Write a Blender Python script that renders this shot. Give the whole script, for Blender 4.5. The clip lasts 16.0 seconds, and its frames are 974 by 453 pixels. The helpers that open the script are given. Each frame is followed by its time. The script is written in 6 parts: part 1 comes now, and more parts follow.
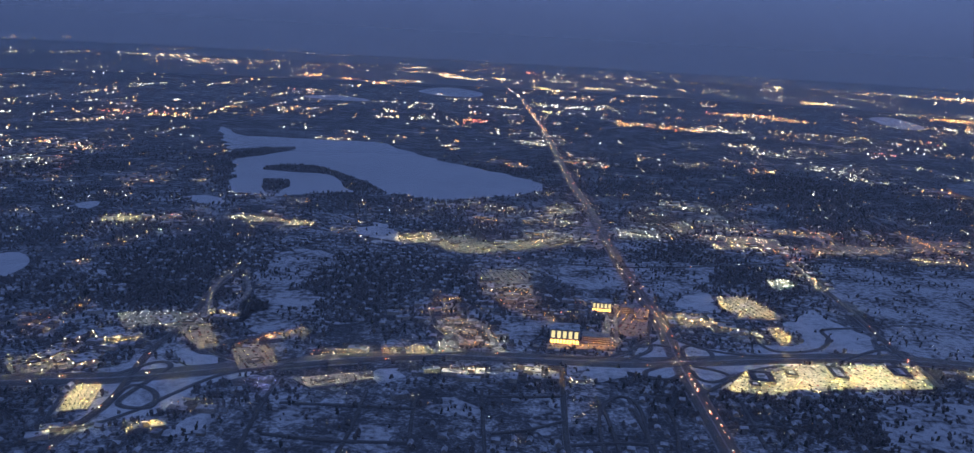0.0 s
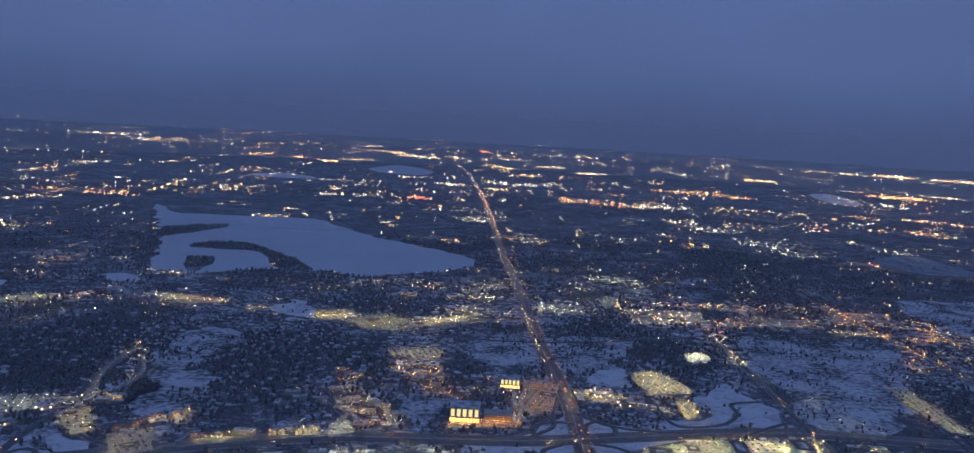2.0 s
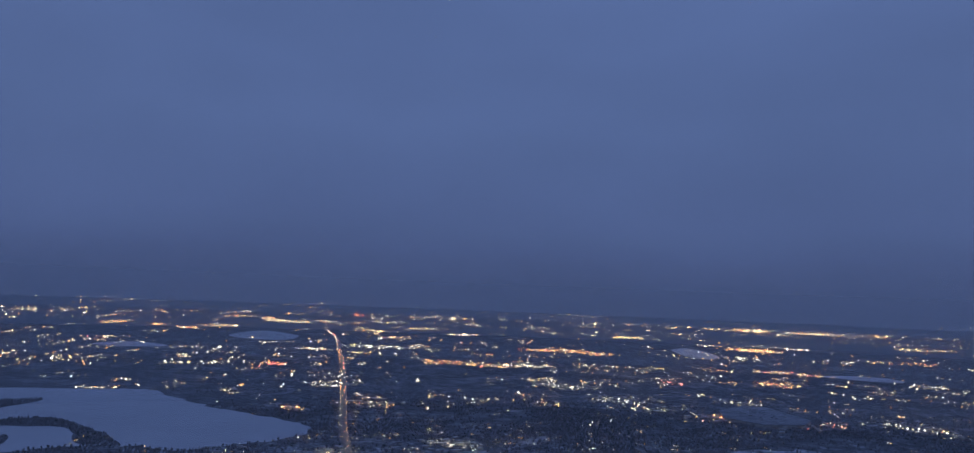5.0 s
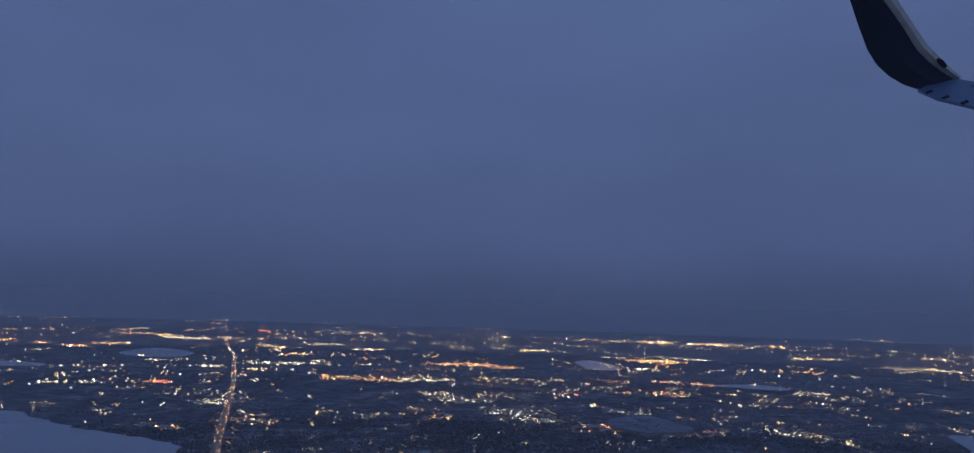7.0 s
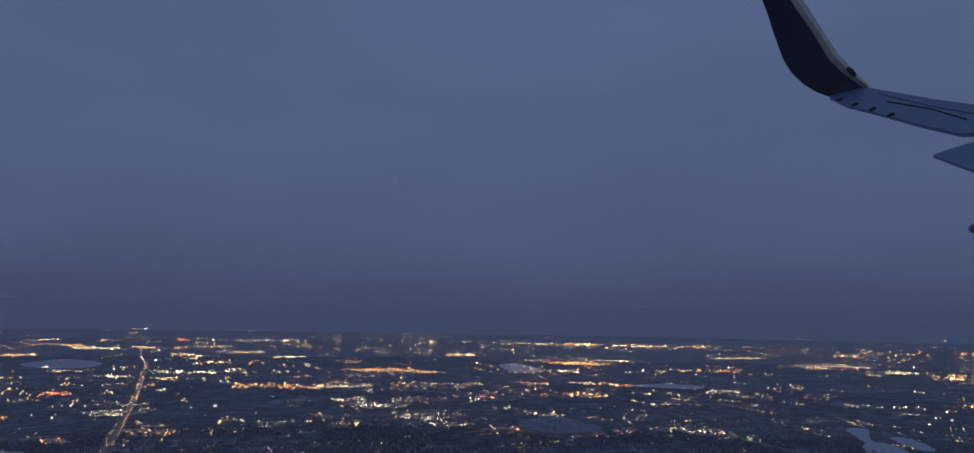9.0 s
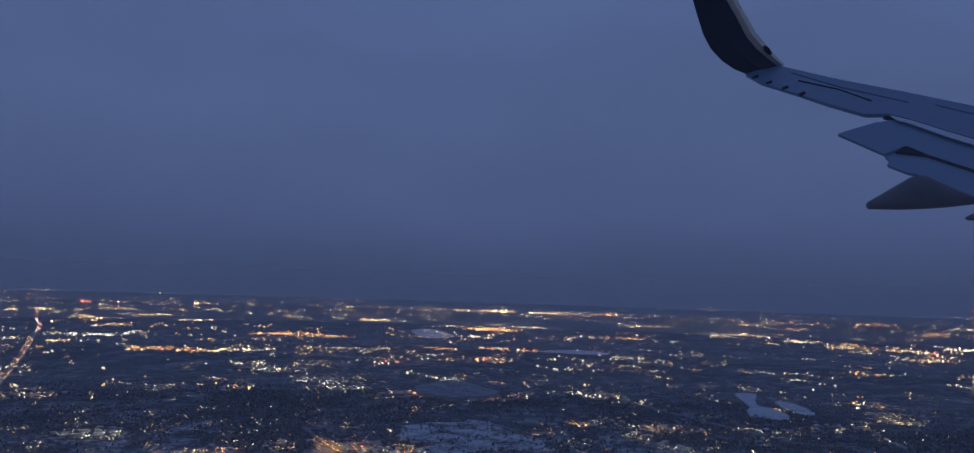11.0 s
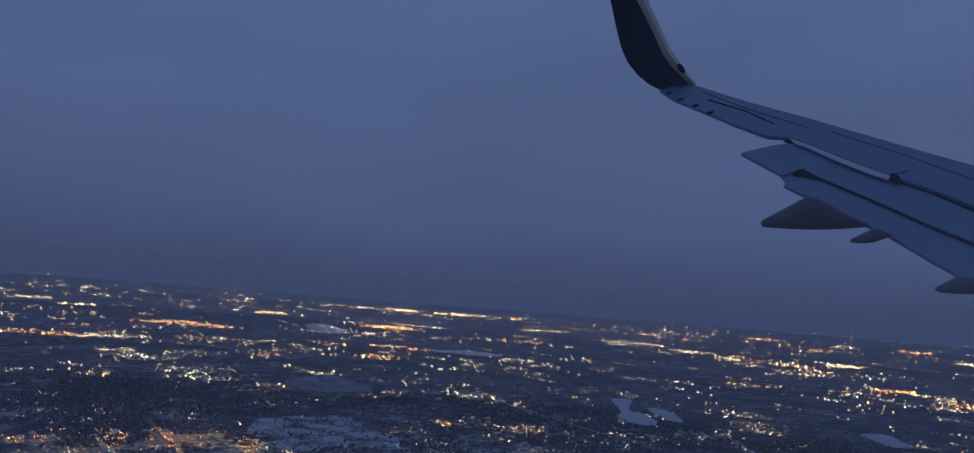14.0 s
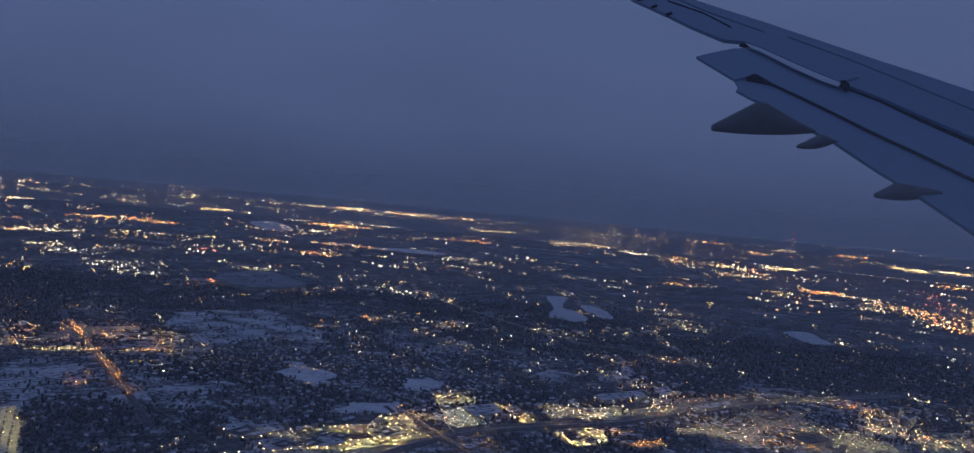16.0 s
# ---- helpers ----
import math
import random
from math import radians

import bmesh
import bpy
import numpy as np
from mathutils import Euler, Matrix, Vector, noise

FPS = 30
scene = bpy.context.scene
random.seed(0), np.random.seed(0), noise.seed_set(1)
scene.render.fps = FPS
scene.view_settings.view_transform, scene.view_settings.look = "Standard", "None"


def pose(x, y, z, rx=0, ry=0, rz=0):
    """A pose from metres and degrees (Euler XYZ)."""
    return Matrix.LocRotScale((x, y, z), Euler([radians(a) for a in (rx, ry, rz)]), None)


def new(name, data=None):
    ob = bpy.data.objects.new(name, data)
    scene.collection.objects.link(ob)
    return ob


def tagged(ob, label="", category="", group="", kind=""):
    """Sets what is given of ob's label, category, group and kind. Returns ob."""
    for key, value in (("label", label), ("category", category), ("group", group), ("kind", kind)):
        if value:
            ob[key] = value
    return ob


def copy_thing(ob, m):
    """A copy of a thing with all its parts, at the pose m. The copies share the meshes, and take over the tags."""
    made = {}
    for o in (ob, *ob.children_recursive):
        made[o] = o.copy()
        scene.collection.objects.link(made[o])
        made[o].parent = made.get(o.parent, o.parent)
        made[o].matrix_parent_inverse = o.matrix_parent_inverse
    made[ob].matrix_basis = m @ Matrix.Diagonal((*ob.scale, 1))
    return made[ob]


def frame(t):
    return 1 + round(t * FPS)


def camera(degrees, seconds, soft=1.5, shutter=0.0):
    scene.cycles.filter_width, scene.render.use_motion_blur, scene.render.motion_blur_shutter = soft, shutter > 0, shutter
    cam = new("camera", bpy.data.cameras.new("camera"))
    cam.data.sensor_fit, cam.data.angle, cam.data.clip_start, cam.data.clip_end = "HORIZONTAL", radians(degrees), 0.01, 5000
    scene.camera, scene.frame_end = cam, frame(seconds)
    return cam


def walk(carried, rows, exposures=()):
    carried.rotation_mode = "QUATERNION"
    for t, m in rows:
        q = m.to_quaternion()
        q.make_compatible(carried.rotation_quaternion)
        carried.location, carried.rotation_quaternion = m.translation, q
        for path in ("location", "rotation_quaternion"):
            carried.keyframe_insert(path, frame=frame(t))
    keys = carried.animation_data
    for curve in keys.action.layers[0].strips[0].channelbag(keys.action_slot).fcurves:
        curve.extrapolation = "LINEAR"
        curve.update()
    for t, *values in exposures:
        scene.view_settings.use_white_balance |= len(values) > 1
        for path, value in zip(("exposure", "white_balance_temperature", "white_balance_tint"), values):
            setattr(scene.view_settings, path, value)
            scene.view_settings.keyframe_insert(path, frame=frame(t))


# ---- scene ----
def aim(x, y, z, yaw, pitch, roll):
    """Pose from a place, a bearing clockwise from +y, a pitch upwards and a roll, in degrees."""
    return pose(x, y, z, 0, 0, -yaw) @ pose(0, 0, 0, 90 + pitch) @ pose(0, 0, 0, 0, 0, roll)


cam = camera(62.57, 16.0, soft=1.2)
walk(cam, [
    (0, aim(0.00, -0.00, 120.00, 0.00, -12.63, 3.17)),
    (0.5, aim(6.47, 1.18, 119.72, 0.33, -11.11, 3.24)),
    (1, aim(12.93, 2.35, 119.45, 0.85, -9.64, 3.14)),
    (1.5, aim(19.39, 3.51, 119.16, 1.60, -8.29, 3.17)),
    (2, aim(25.88, 4.66, 118.88, 2.53, -6.94, 3.22)),
    (2.5, aim(32.41, 5.78, 118.58, 3.53, -5.40, 3.27)),
    (3, aim(39.01, 6.87, 118.27, 4.70, -3.55, 3.28)),
    (3.5, aim(45.71, 7.91, 117.95, 6.04, -1.41, 3.06)),
    (4, aim(52.54, 8.83, 117.60, 7.40, 1.03, 2.85)),
    (4.2, aim(55.32, 9.14, 117.46, 7.92, 1.99, 2.70)),
    (6.3, aim(86.07, 10.71, 115.67, 14.10, 6.99, 1.92)),
    (6.5, aim(88.93, 10.81, 115.47, 14.68, 6.80, 1.93)),
    (7, aim(96.04, 11.03, 114.96, 16.17, 6.27, 1.77)),
    (7.5, aim(103.08, 11.21, 114.42, 17.60, 5.81, 1.69)),
    (8, aim(110.06, 11.39, 113.86, 18.86, 5.79, 1.47)),
    (8.5, aim(116.99, 11.56, 113.28, 19.96, 6.42, 1.12)),
    (8.7, aim(119.75, 11.64, 113.04, 20.36, 6.80, 0.98)),
    (11, aim(150.98, 12.51, 110.09, 26.42, 4.53, 1.76)),
    (11.5, aim(157.74, 12.52, 109.44, 27.75, 3.97, 2.24)),
    (12, aim(164.48, 12.45, 108.79, 28.95, 4.47, 3.00)),
    (12.5, aim(171.18, 12.31, 108.14, 29.80, 6.20, 3.69)),
    (13, aim(177.83, 12.07, 107.49, 30.58, 7.22, 4.10)),
    (13.5, aim(184.42, 11.75, 106.85, 31.43, 6.63, 4.33)),
    (14, aim(190.93, 11.34, 106.21, 32.33, 4.97, 4.47)),
    (14.5, aim(197.34, 10.84, 105.57, 33.28, 3.10, 4.52)),
    (15, aim(203.68, 10.26, 104.94, 34.22, 1.29, 4.71)),
    (15.5, aim(209.96, 9.64, 104.31, 35.11, -0.35, 5.04)),
    (16, aim(216.23, 9.00, 103.68, 35.95, -1.77, 5.29)),
], exposures=[(0, 0.45, 6200, 10), (2.5, 0.38, 6250, 9), (4, 0.32, 6350, 9), (6.5, 0.06, 6100, 9), (7, 0.02, 6500, 9), (8, 0.02, 7700, 7), (8.7, 0.02, 7500, 7), (11, 0.0, 6450, 10), (12.5, 0.0, 6200, 9), (14, 0.03, 6650, 8), (16, -0.02, 6700, 11)])

# ---- world and light: deep dusk under an even overcast ----
world = bpy.data.worlds.new("dusk_sky")
scene.world = world
world.use_nodes = True
wn, wl = world.node_tree.nodes, world.node_tree.links
bg = wn["Background"]
tc = wn.new("ShaderNodeTexCoord")
sep = wn.new("ShaderNodeSeparateXYZ")
wl.new(tc.outputs["Generated"], sep.inputs[0])
ramp = wn.new("ShaderNodeValToRGB")
wl.new(sep.outputs["Z"], ramp.inputs[0])
SKY = [(0.0, (0.056, 0.081, 0.181)), (0.03, (0.062, 0.089, 0.198)), (0.09, (0.073, 0.107, 0.236)), (0.2, (0.079, 0.118, 0.256)), (0.4, (0.082, 0.124, 0.272)), (1.0, (0.09, 0.135, 0.295))]
while len(ramp.color_ramp.elements) < len(SKY):
    ramp.color_ramp.elements.new(0.5)
for el, (p, c) in zip(ramp.color_ramp.elements, SKY):
    el.position, el.color = p, (*c, 1)
cl = wn.new("ShaderNodeTexNoise")
mp = wn.new("ShaderNodeMapping")
mp.inputs["Scale"].default_value = (1.0, 1.0, 3.0)
wl.new(tc.outputs["Generated"], mp.inputs[0])
wl.new(mp.outputs[0], cl.inputs["Vector"])
cl.inputs["Scale"].default_value, cl.inputs["Detail"].default_value, cl.inputs["Roughness"].default_value = 2.6, 5.0, 0.5
mr = wn.new("ShaderNodeMapRange")
mr.inputs["To Min"].default_value, mr.inputs["To Max"].default_value = 0.80, 1.20
wl.new(cl.outputs["Fac"], mr.inputs["Value"])
vm = wn.new("ShaderNodeVectorMath")
vm.operation = "SCALE"
wl.new(ramp.outputs[0], vm.inputs[0])
wl.new(mr.outputs[0], vm.inputs["Scale"])
wl.new(vm.outputs[0], bg.inputs[0])
bg.inputs[1].default_value = 1.0

# ---- materials ----
def material(name, rough=0.8, metal=0.0):
    m = bpy.data.materials.new(name)
    m.use_nodes = True
    b = m.node_tree.nodes["Principled BSDF"]
    b.inputs["Roughness"].default_value, b.inputs["Metallic"].default_value = rough, metal
    return m, m.node_tree.nodes, m.node_tree.links, b


def noisy(name, c0, c1, scale, rough=0.8, metal=0.0, detail=4.0, low=0.4, high=0.6, bump=0.0, fine=0.0):
    """A surface of two tones mixed by noise at one scale, broken up by a second one fine times smaller."""
    m, n, l, b = material(name, rough, metal)
    g = n.new("ShaderNodeNewGeometry")
    t = n.new("ShaderNodeTexNoise")
    t.inputs["Scale"].default_value, t.inputs["Detail"].default_value = scale, detail
    l.new(g.outputs["Position"], t.inputs["Vector"])
    src = t.outputs["Fac"]
    if fine:
        t2 = n.new("ShaderNodeTexNoise")
        t2.inputs["Scale"].default_value, t2.inputs["Detail"].default_value = scale * fine, 3.0
        l.new(g.outputs["Position"], t2.inputs["Vector"])
        mx = n.new("ShaderNodeMath")
        mx.operation = "ADD"
        l.new(src, mx.inputs[0])
        l.new(t2.outputs["Fac"], mx.inputs[1])
        hf = n.new("ShaderNodeMath")
        hf.operation = "MULTIPLY"
        hf.inputs[1].default_value = 0.5
        l.new(mx.outputs[0], hf.inputs[0])
        src = hf.outputs[0]
    r = n.new("ShaderNodeValToRGB")
    r.color_ramp.elements[0].position, r.color_ramp.elements[1].position = low, high
    r.color_ramp.elements[0].color, r.color_ramp.elements[1].color = (*c0, 1), (*c1, 1)
    l.new(src, r.inputs[0])
    l.new(r.outputs[0], b.inputs["Base Color"])
    if bump:
        bp = n.new("ShaderNodeBump")
        bp.inputs["Strength"].default_value, bp.inputs["Distance"].default_value = bump, 0.3
        l.new(src, bp.inputs["Height"])
        l.new(bp.outputs[0], b.inputs["Normal"])
    return m


def glow(name, color, strength, lights_ground=False):
    m = bpy.data.materials.new(name)
    m.use_nodes = True
    n = m.node_tree.nodes
    n.remove(n["Principled BSDF"])
    e = n.new("ShaderNodeEmission")
    e.inputs[0].default_value, e.inputs[1].default_value = (*color, 1), strength
    m.node_tree.links.new(e.outputs[0], n["Material Output"].inputs[0])
    m.cycles.emission_sampling = "FRONT" if lights_ground else "NONE"
    return m


SNOW = noisy("snow", (0.62, 0.64, 0.68), (0.78, 0.79, 0.82), 0.02, 0.9, low=0.35, high=0.65, fine=9)
ICE = noisy("lake_snow", (0.48, 0.50, 0.54), (0.62, 0.64, 0.68), 0.006, 0.75, low=0.3, high=0.7, fine=6)
PACKED = noisy("packed_lot_snow", (0.17, 0.17, 0.17), (0.34, 0.34, 0.345), 0.28, 0.8, low=0.36, high=0.62, fine=4)
ASPHALT = noisy("wet_asphalt", (0.040, 0.040, 0.040), (0.085, 0.084, 0.083), 0.25, 0.55, fine=5)
SALTED = noisy("salted_asphalt", (0.090, 0.085, 0.080), (0.145, 0.139, 0.132), 0.3, 0.6, fine=6)
WORN = noisy("worn_wet_asphalt", (0.075, 0.073, 0.070), (0.13, 0.127, 0.122), 0.3, 0.5, fine=6)
SLUSH = noisy("slushy_shoulder", (0.12, 0.12, 0.125), (0.36, 0.365, 0.38), 0.5, 0.8, fine=4)
BARK = noisy("bare_branches", (0.075, 0.070, 0.067), (0.165, 0.154, 0.147), 0.6, 0.95)
FIR = noisy("dark_conifer", (0.012, 0.018, 0.014), (0.035, 0.045, 0.036), 0.6, 0.95)
ROOFSNOW = noisy("roof_snow", (0.20, 0.206, 0.22), (0.60, 0.61, 0.64), 0.30, 0.9, low=0.36, high=0.62)
ROOFGREY = noisy("windswept_roof", (0.15, 0.155, 0.17), (0.30, 0.305, 0.325), 0.06, 0.9, fine=6)
ROOFDARK = noisy("bare_roof", (0.05, 0.05, 0.055), (0.12, 0.115, 0.115), 0.3, 0.85)
WALL = noisy("house_siding", (0.16, 0.14, 0.12), (0.34, 0.31, 0.28), 0.12, 0.85)
MASONRY = noisy("pale_masonry", (0.34, 0.30, 0.25), (0.46, 0.42, 0.36), 0.4, 0.85)
STEEL = noisy("lamp_post_steel", (0.10, 0.10, 0.10), (0.2, 0.2, 0.2), 2.0, 0.5, 0.7)
TONES = {"w": (1.0, 0.78, 0.46), "c": (1.0, 0.94, 0.64), "a": (1.0, 0.40, 0.095), "y": (1.0, 0.72, 0.27), "p": (1.0, 0.90, 0.74), "r": (1.0, 0.20, 0.13), "b": (0.45, 0.5, 1.0)}
LAMP = {(k, i): glow("lamp_%s_%s" % (k, ("dim", "mid", "bright")[i]), c, (2.2, 7.0, 18.0)[i], True) for k, c in TONES.items() for i in range(3)}


def ground_material():
    """Bare woods and roofs under snow: clumps at two sizes over broad stretches of open and wooded land."""
    m, n, l, b = material("snowy_suburb_ground", 0.92)
    g = n.new("ShaderNodeNewGeometry")

    def tex(scale, detail, rough=0.55):
        t = n.new("ShaderNodeTexNoise")
        t.inputs["Scale"].default_value, t.inputs["Detail"].default_value, t.inputs["Roughness"].default_value = scale, detail, rough
        l.new(g.outputs["Position"], t.inputs["Vector"])
        return t.outputs["Fac"]

    def mix(a, wa, c, wc):
        x, y, z = (n.new("ShaderNodeMath") for _ in range(3))
        x.operation, y.operation, z.operation = "MULTIPLY", "MULTIPLY", "ADD"
        x.inputs[1].default_value, y.inputs[1].default_value = wa, wc
        l.new(a, x.inputs[0])
        l.new(c, y.inputs[0])
        l.new(x.outputs[0], z.inputs[0])
        l.new(y.outputs[0], z.inputs[1])
        return z.outputs[0]

    s = mix(mix(tex(0.011, 4), 0.20, tex(0.045, 4, 0.6), 0.30), 1.0, mix(tex(0.20, 4, 0.65), 0.27, tex(0.75, 3, 0.6), 0.23), 1.0)
    r = n.new("ShaderNodeValToRGB")
    stops = [(0.43, (0.032, 0.034, 0.038)), (0.487, (0.085, 0.088, 0.097)), (0.525, (0.25, 0.257, 0.275)), (0.58, (0.68, 0.69, 0.72))]
    while len(r.color_ramp.elements) < 4:
        r.color_ramp.elements.new(0.5)
    for el, (p, c) in zip(r.color_ramp.elements, stops):
        el.position, el.color = p, (*c, 1)
    l.new(s, r.inputs[0])
    # colour darkened by distance from the origin, in place of canopy hiding the snow
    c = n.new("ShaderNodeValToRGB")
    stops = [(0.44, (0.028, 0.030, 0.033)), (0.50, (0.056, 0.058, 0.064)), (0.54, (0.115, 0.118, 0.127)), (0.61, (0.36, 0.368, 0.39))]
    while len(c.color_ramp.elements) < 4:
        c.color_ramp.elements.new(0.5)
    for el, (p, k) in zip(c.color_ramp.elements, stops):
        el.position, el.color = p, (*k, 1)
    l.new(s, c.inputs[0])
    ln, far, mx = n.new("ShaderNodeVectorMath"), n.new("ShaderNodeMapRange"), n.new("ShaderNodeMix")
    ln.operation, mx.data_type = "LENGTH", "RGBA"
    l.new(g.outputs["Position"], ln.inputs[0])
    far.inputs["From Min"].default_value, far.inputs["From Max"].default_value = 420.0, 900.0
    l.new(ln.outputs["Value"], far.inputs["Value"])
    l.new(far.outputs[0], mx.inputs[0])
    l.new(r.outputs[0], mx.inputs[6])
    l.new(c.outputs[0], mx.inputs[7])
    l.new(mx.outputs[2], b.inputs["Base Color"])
    return m


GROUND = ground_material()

# ---- helpers for meshes ----
rng = np.random.default_rng(7)


def mesh_object(name, verts, faces, mats, index=None, parent=None, label=""):
    me = bpy.data.meshes.new(name)
    verts, faces = np.asarray(verts, dtype=np.float32), np.asarray(faces, dtype=np.int32)
    nf, k = faces.shape
    me.vertices.add(len(verts))
    me.vertices.foreach_set("co", verts.ravel())
    me.loops.add(nf * k)
    me.loops.foreach_set("vertex_index", faces.ravel())
    me.polygons.add(nf)
    me.polygons.foreach_set("loop_start", np.arange(nf, dtype=np.int32) * k)
    me.update(calc_edges=True)
    for m in mats:
        me.materials.append(m)
    if index is not None:
        me.polygons.foreach_set("material_index", np.asarray(index, dtype=np.int32))
    ob = new(name, me)
    if parent:
        ob.parent = parent
    if label:
        ob["label"] = label
    return ob


def part(name, bm, mat, parent, label=""):
    me = bpy.data.meshes.new(name)
    bm.to_mesh(me)
    bm.free()
    me.materials.append(mat)
    ob = new(name, me)
    ob.parent = parent
    if label:
        ob["label"] = label
    return ob


def smooth_line(pts, closed, step):
    """Points along a Catmull-Rom curve through pts."""
    p = [np.array(q, float) for q in pts]
    n, res = len(p), []
    for i in range(n if closed else n - 1):
        a = p[(i - 1) % n] if closed or i else 2 * p[0] - p[1]
        b, c = p[i], p[(i + 1) % n]
        d = p[(i + 2) % n] if closed or i < n - 2 else 2 * p[-1] - p[-2]
        k = max(2, int(np.linalg.norm(c - b) / step))
        for j in range(k):
            u = j / k
            res.append(0.5 * (2 * b + (c - a) * u + (2 * a - 5 * b + 4 * c - d) * u * u + (3 * b - a - 3 * c + d) * u ** 3))
    if not closed:
        res.append(p[-1])
    return np.array(res)


def rise(x, y):
    """Height of the low swell of land towards the horizon."""
    u = np.clip((np.hypot(x, y) - 2500.0) / 2350.0, 0, 1)
    return 35.0 * u * u * (3 - 2 * u)


# what is already taken, on a plan of 2 m cells, so that woods and houses keep off lakes, roads and lots
CELL, X0, Y0, NX, NY = 2.0, -700.0, 60.0, 1100, 620
taken = np.zeros((NY, NX), bool)
gx, gy = np.meshgrid(X0 + CELL * (np.arange(NX) + 0.5), Y0 + CELL * (np.arange(NY) + 0.5))


def inside(pts, x, y):
    hit = np.zeros(np.shape(x), bool)
    px, py = pts[:, 0], pts[:, 1]
    for i in range(len(pts)):
        j = i - 1
        c = (py[i] > y) != (py[j] > y)
        with np.errstate(divide="ignore", invalid="ignore"):
            hit ^= c & (x < (px[j] - px[i]) * (y - py[i]) / (py[j] - py[i]) + px[i])
    return hit


def cells(pts, margin=0):
    lo = np.floor((pts.min(0) - margin - (X0, Y0)) / CELL).astype(int)
    hi = np.ceil((pts.max(0) + margin - (X0, Y0)) / CELL).astype(int) + 1
    return slice(max(lo[1], 0), max(min(hi[1], NY), 0)), slice(max(lo[0], 0), max(min(hi[0], NX), 0))


def take_area(pts):
    s = cells(pts)
    if gx[s].size:
        taken[s] |= inside(pts, gx[s], gy[s])


def take_line(pts, half):
    for a, b in zip(pts[:-1], pts[1:]):
        s = cells(np.array([a, b]), half + 2)
        if not gx[s].size:
            continue
        d = b - a
        u = np.clip(((gx[s] - a[0]) * d[0] + (gy[s] - a[1]) * d[1]) / max(d @ d, 1e-6), 0, 1)
        taken[s] |= np.hypot(gx[s] - a[0] - u * d[0], gy[s] - a[1] - u * d[1]) < half


def free(x, y):
    i, j = ((np.asarray(y) - Y0) / CELL).astype(int), ((np.asarray(x) - X0) / CELL).astype(int)
    ok = (i >= 0) & (j >= 0) & (i < NY) & (j < NX)
    return ok & ~taken[np.clip(i, 0, NY - 1), np.clip(j, 0, NX - 1)]


def sheet(name, outline, z, mat, label, category, kind="structure", depth=0.0):
    """A flat sheet of ground with an outline, with a low edge down to the ground."""
    bm = bmesh.new()
    top = [bm.verts.new((x, y, z)) for x, y in outline]
    bm.faces.new(top)
    low = [bm.verts.new((x, y, -0.02)) for x, y in outline]
    for i in range(len(top)):
        bm.faces.new((top[i - 1], top[i], low[i], low[i - 1]))
    bmesh.ops.recalc_face_normals(bm, faces=bm.faces)
    bmesh.ops.triangulate(bm, faces=bm.faces)
    me = bpy.data.meshes.new(name)
    bm.to_mesh(me)
    bm.free()
    me.materials.append(mat)
    ob = new(name, me)
    tagged(ob, label, category, kind=kind)
    return ob


level = [0.05]


def up():
    """Each sheet a little above the last, so that none share a plane."""
    level[0] += 0.004
    return level[0]


def shore(pts, wob, step):
    p = smooth_line(pts, True, step)
    q = [noise.noise(Vector((x * 0.06, y * 0.06, 3.1))) for x, y in p]
    r = [noise.noise(Vector((x * 0.06, y * 0.06, 9.7))) for x, y in p]
    return p + wob * np.c_[q, r] + 0.4 * wob * np.c_[[noise.noise(Vector((x * 0.22, y * 0.22, 1.1))) for x, y in p], [noise.noise(Vector((x * 0.22, y * 0.22, 6.1))) for x, y in p]]


def lake(pts):
    p = shore(pts, 7.0, 5.0)
    take_area(p)
    sheet("lake", p, up(), ICE, "large frozen lake covered with smooth snow", "lake")


def pond(pts):
    p = shore(pts, 2.0, 6.0)
    take_area(p)
    sheet("pond", p, up(), ICE, "small frozen pond under untouched snow", "pond")


SPITS, FIELDS = [], []
BRUSH = noisy("brushy_snow", (0.05, 0.05, 0.055), (0.56, 0.57, 0.60), 0.05, 0.9, low=0.40, high=0.56, fine=7)
MEADOW = noisy("open_snow", (0.34, 0.347, 0.37), (0.68, 0.69, 0.72), 0.07, 0.9, low=0.36, high=0.54, fine=5)


def spit(pts):
    p = shore(pts, 3.0, 4.0)
    s = cells(p)
    taken[s] &= ~inside(p, gx[s], gy[s])
    SPITS.append(p)
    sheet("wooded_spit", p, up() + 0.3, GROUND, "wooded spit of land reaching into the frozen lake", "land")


def field(pts, trees):
    p = shore(pts, 8.0 + 14.0 * trees, 2.5)
    take_area(p)
    FIELDS.append((p, trees))
    sheet("snow_field", p, up(), BRUSH if trees > 0.12 else MEADOW, "open snow-covered field dotted with bare trees", "field")


THICKET = noisy("thicket_floor", (0.026, 0.028, 0.032), (0.36, 0.368, 0.39), 0.14, 0.95, low=0.45, high=0.64, fine=5)
GROVES = []


def grove(pts, dense):
    p = shore(pts, 18.0, 3.0)
    GROVES.append((p, dense))
    sheet("woodland", p, up(), THICKET, "dense leafless woodland with little snow showing through", "woodland")


ROADS = []


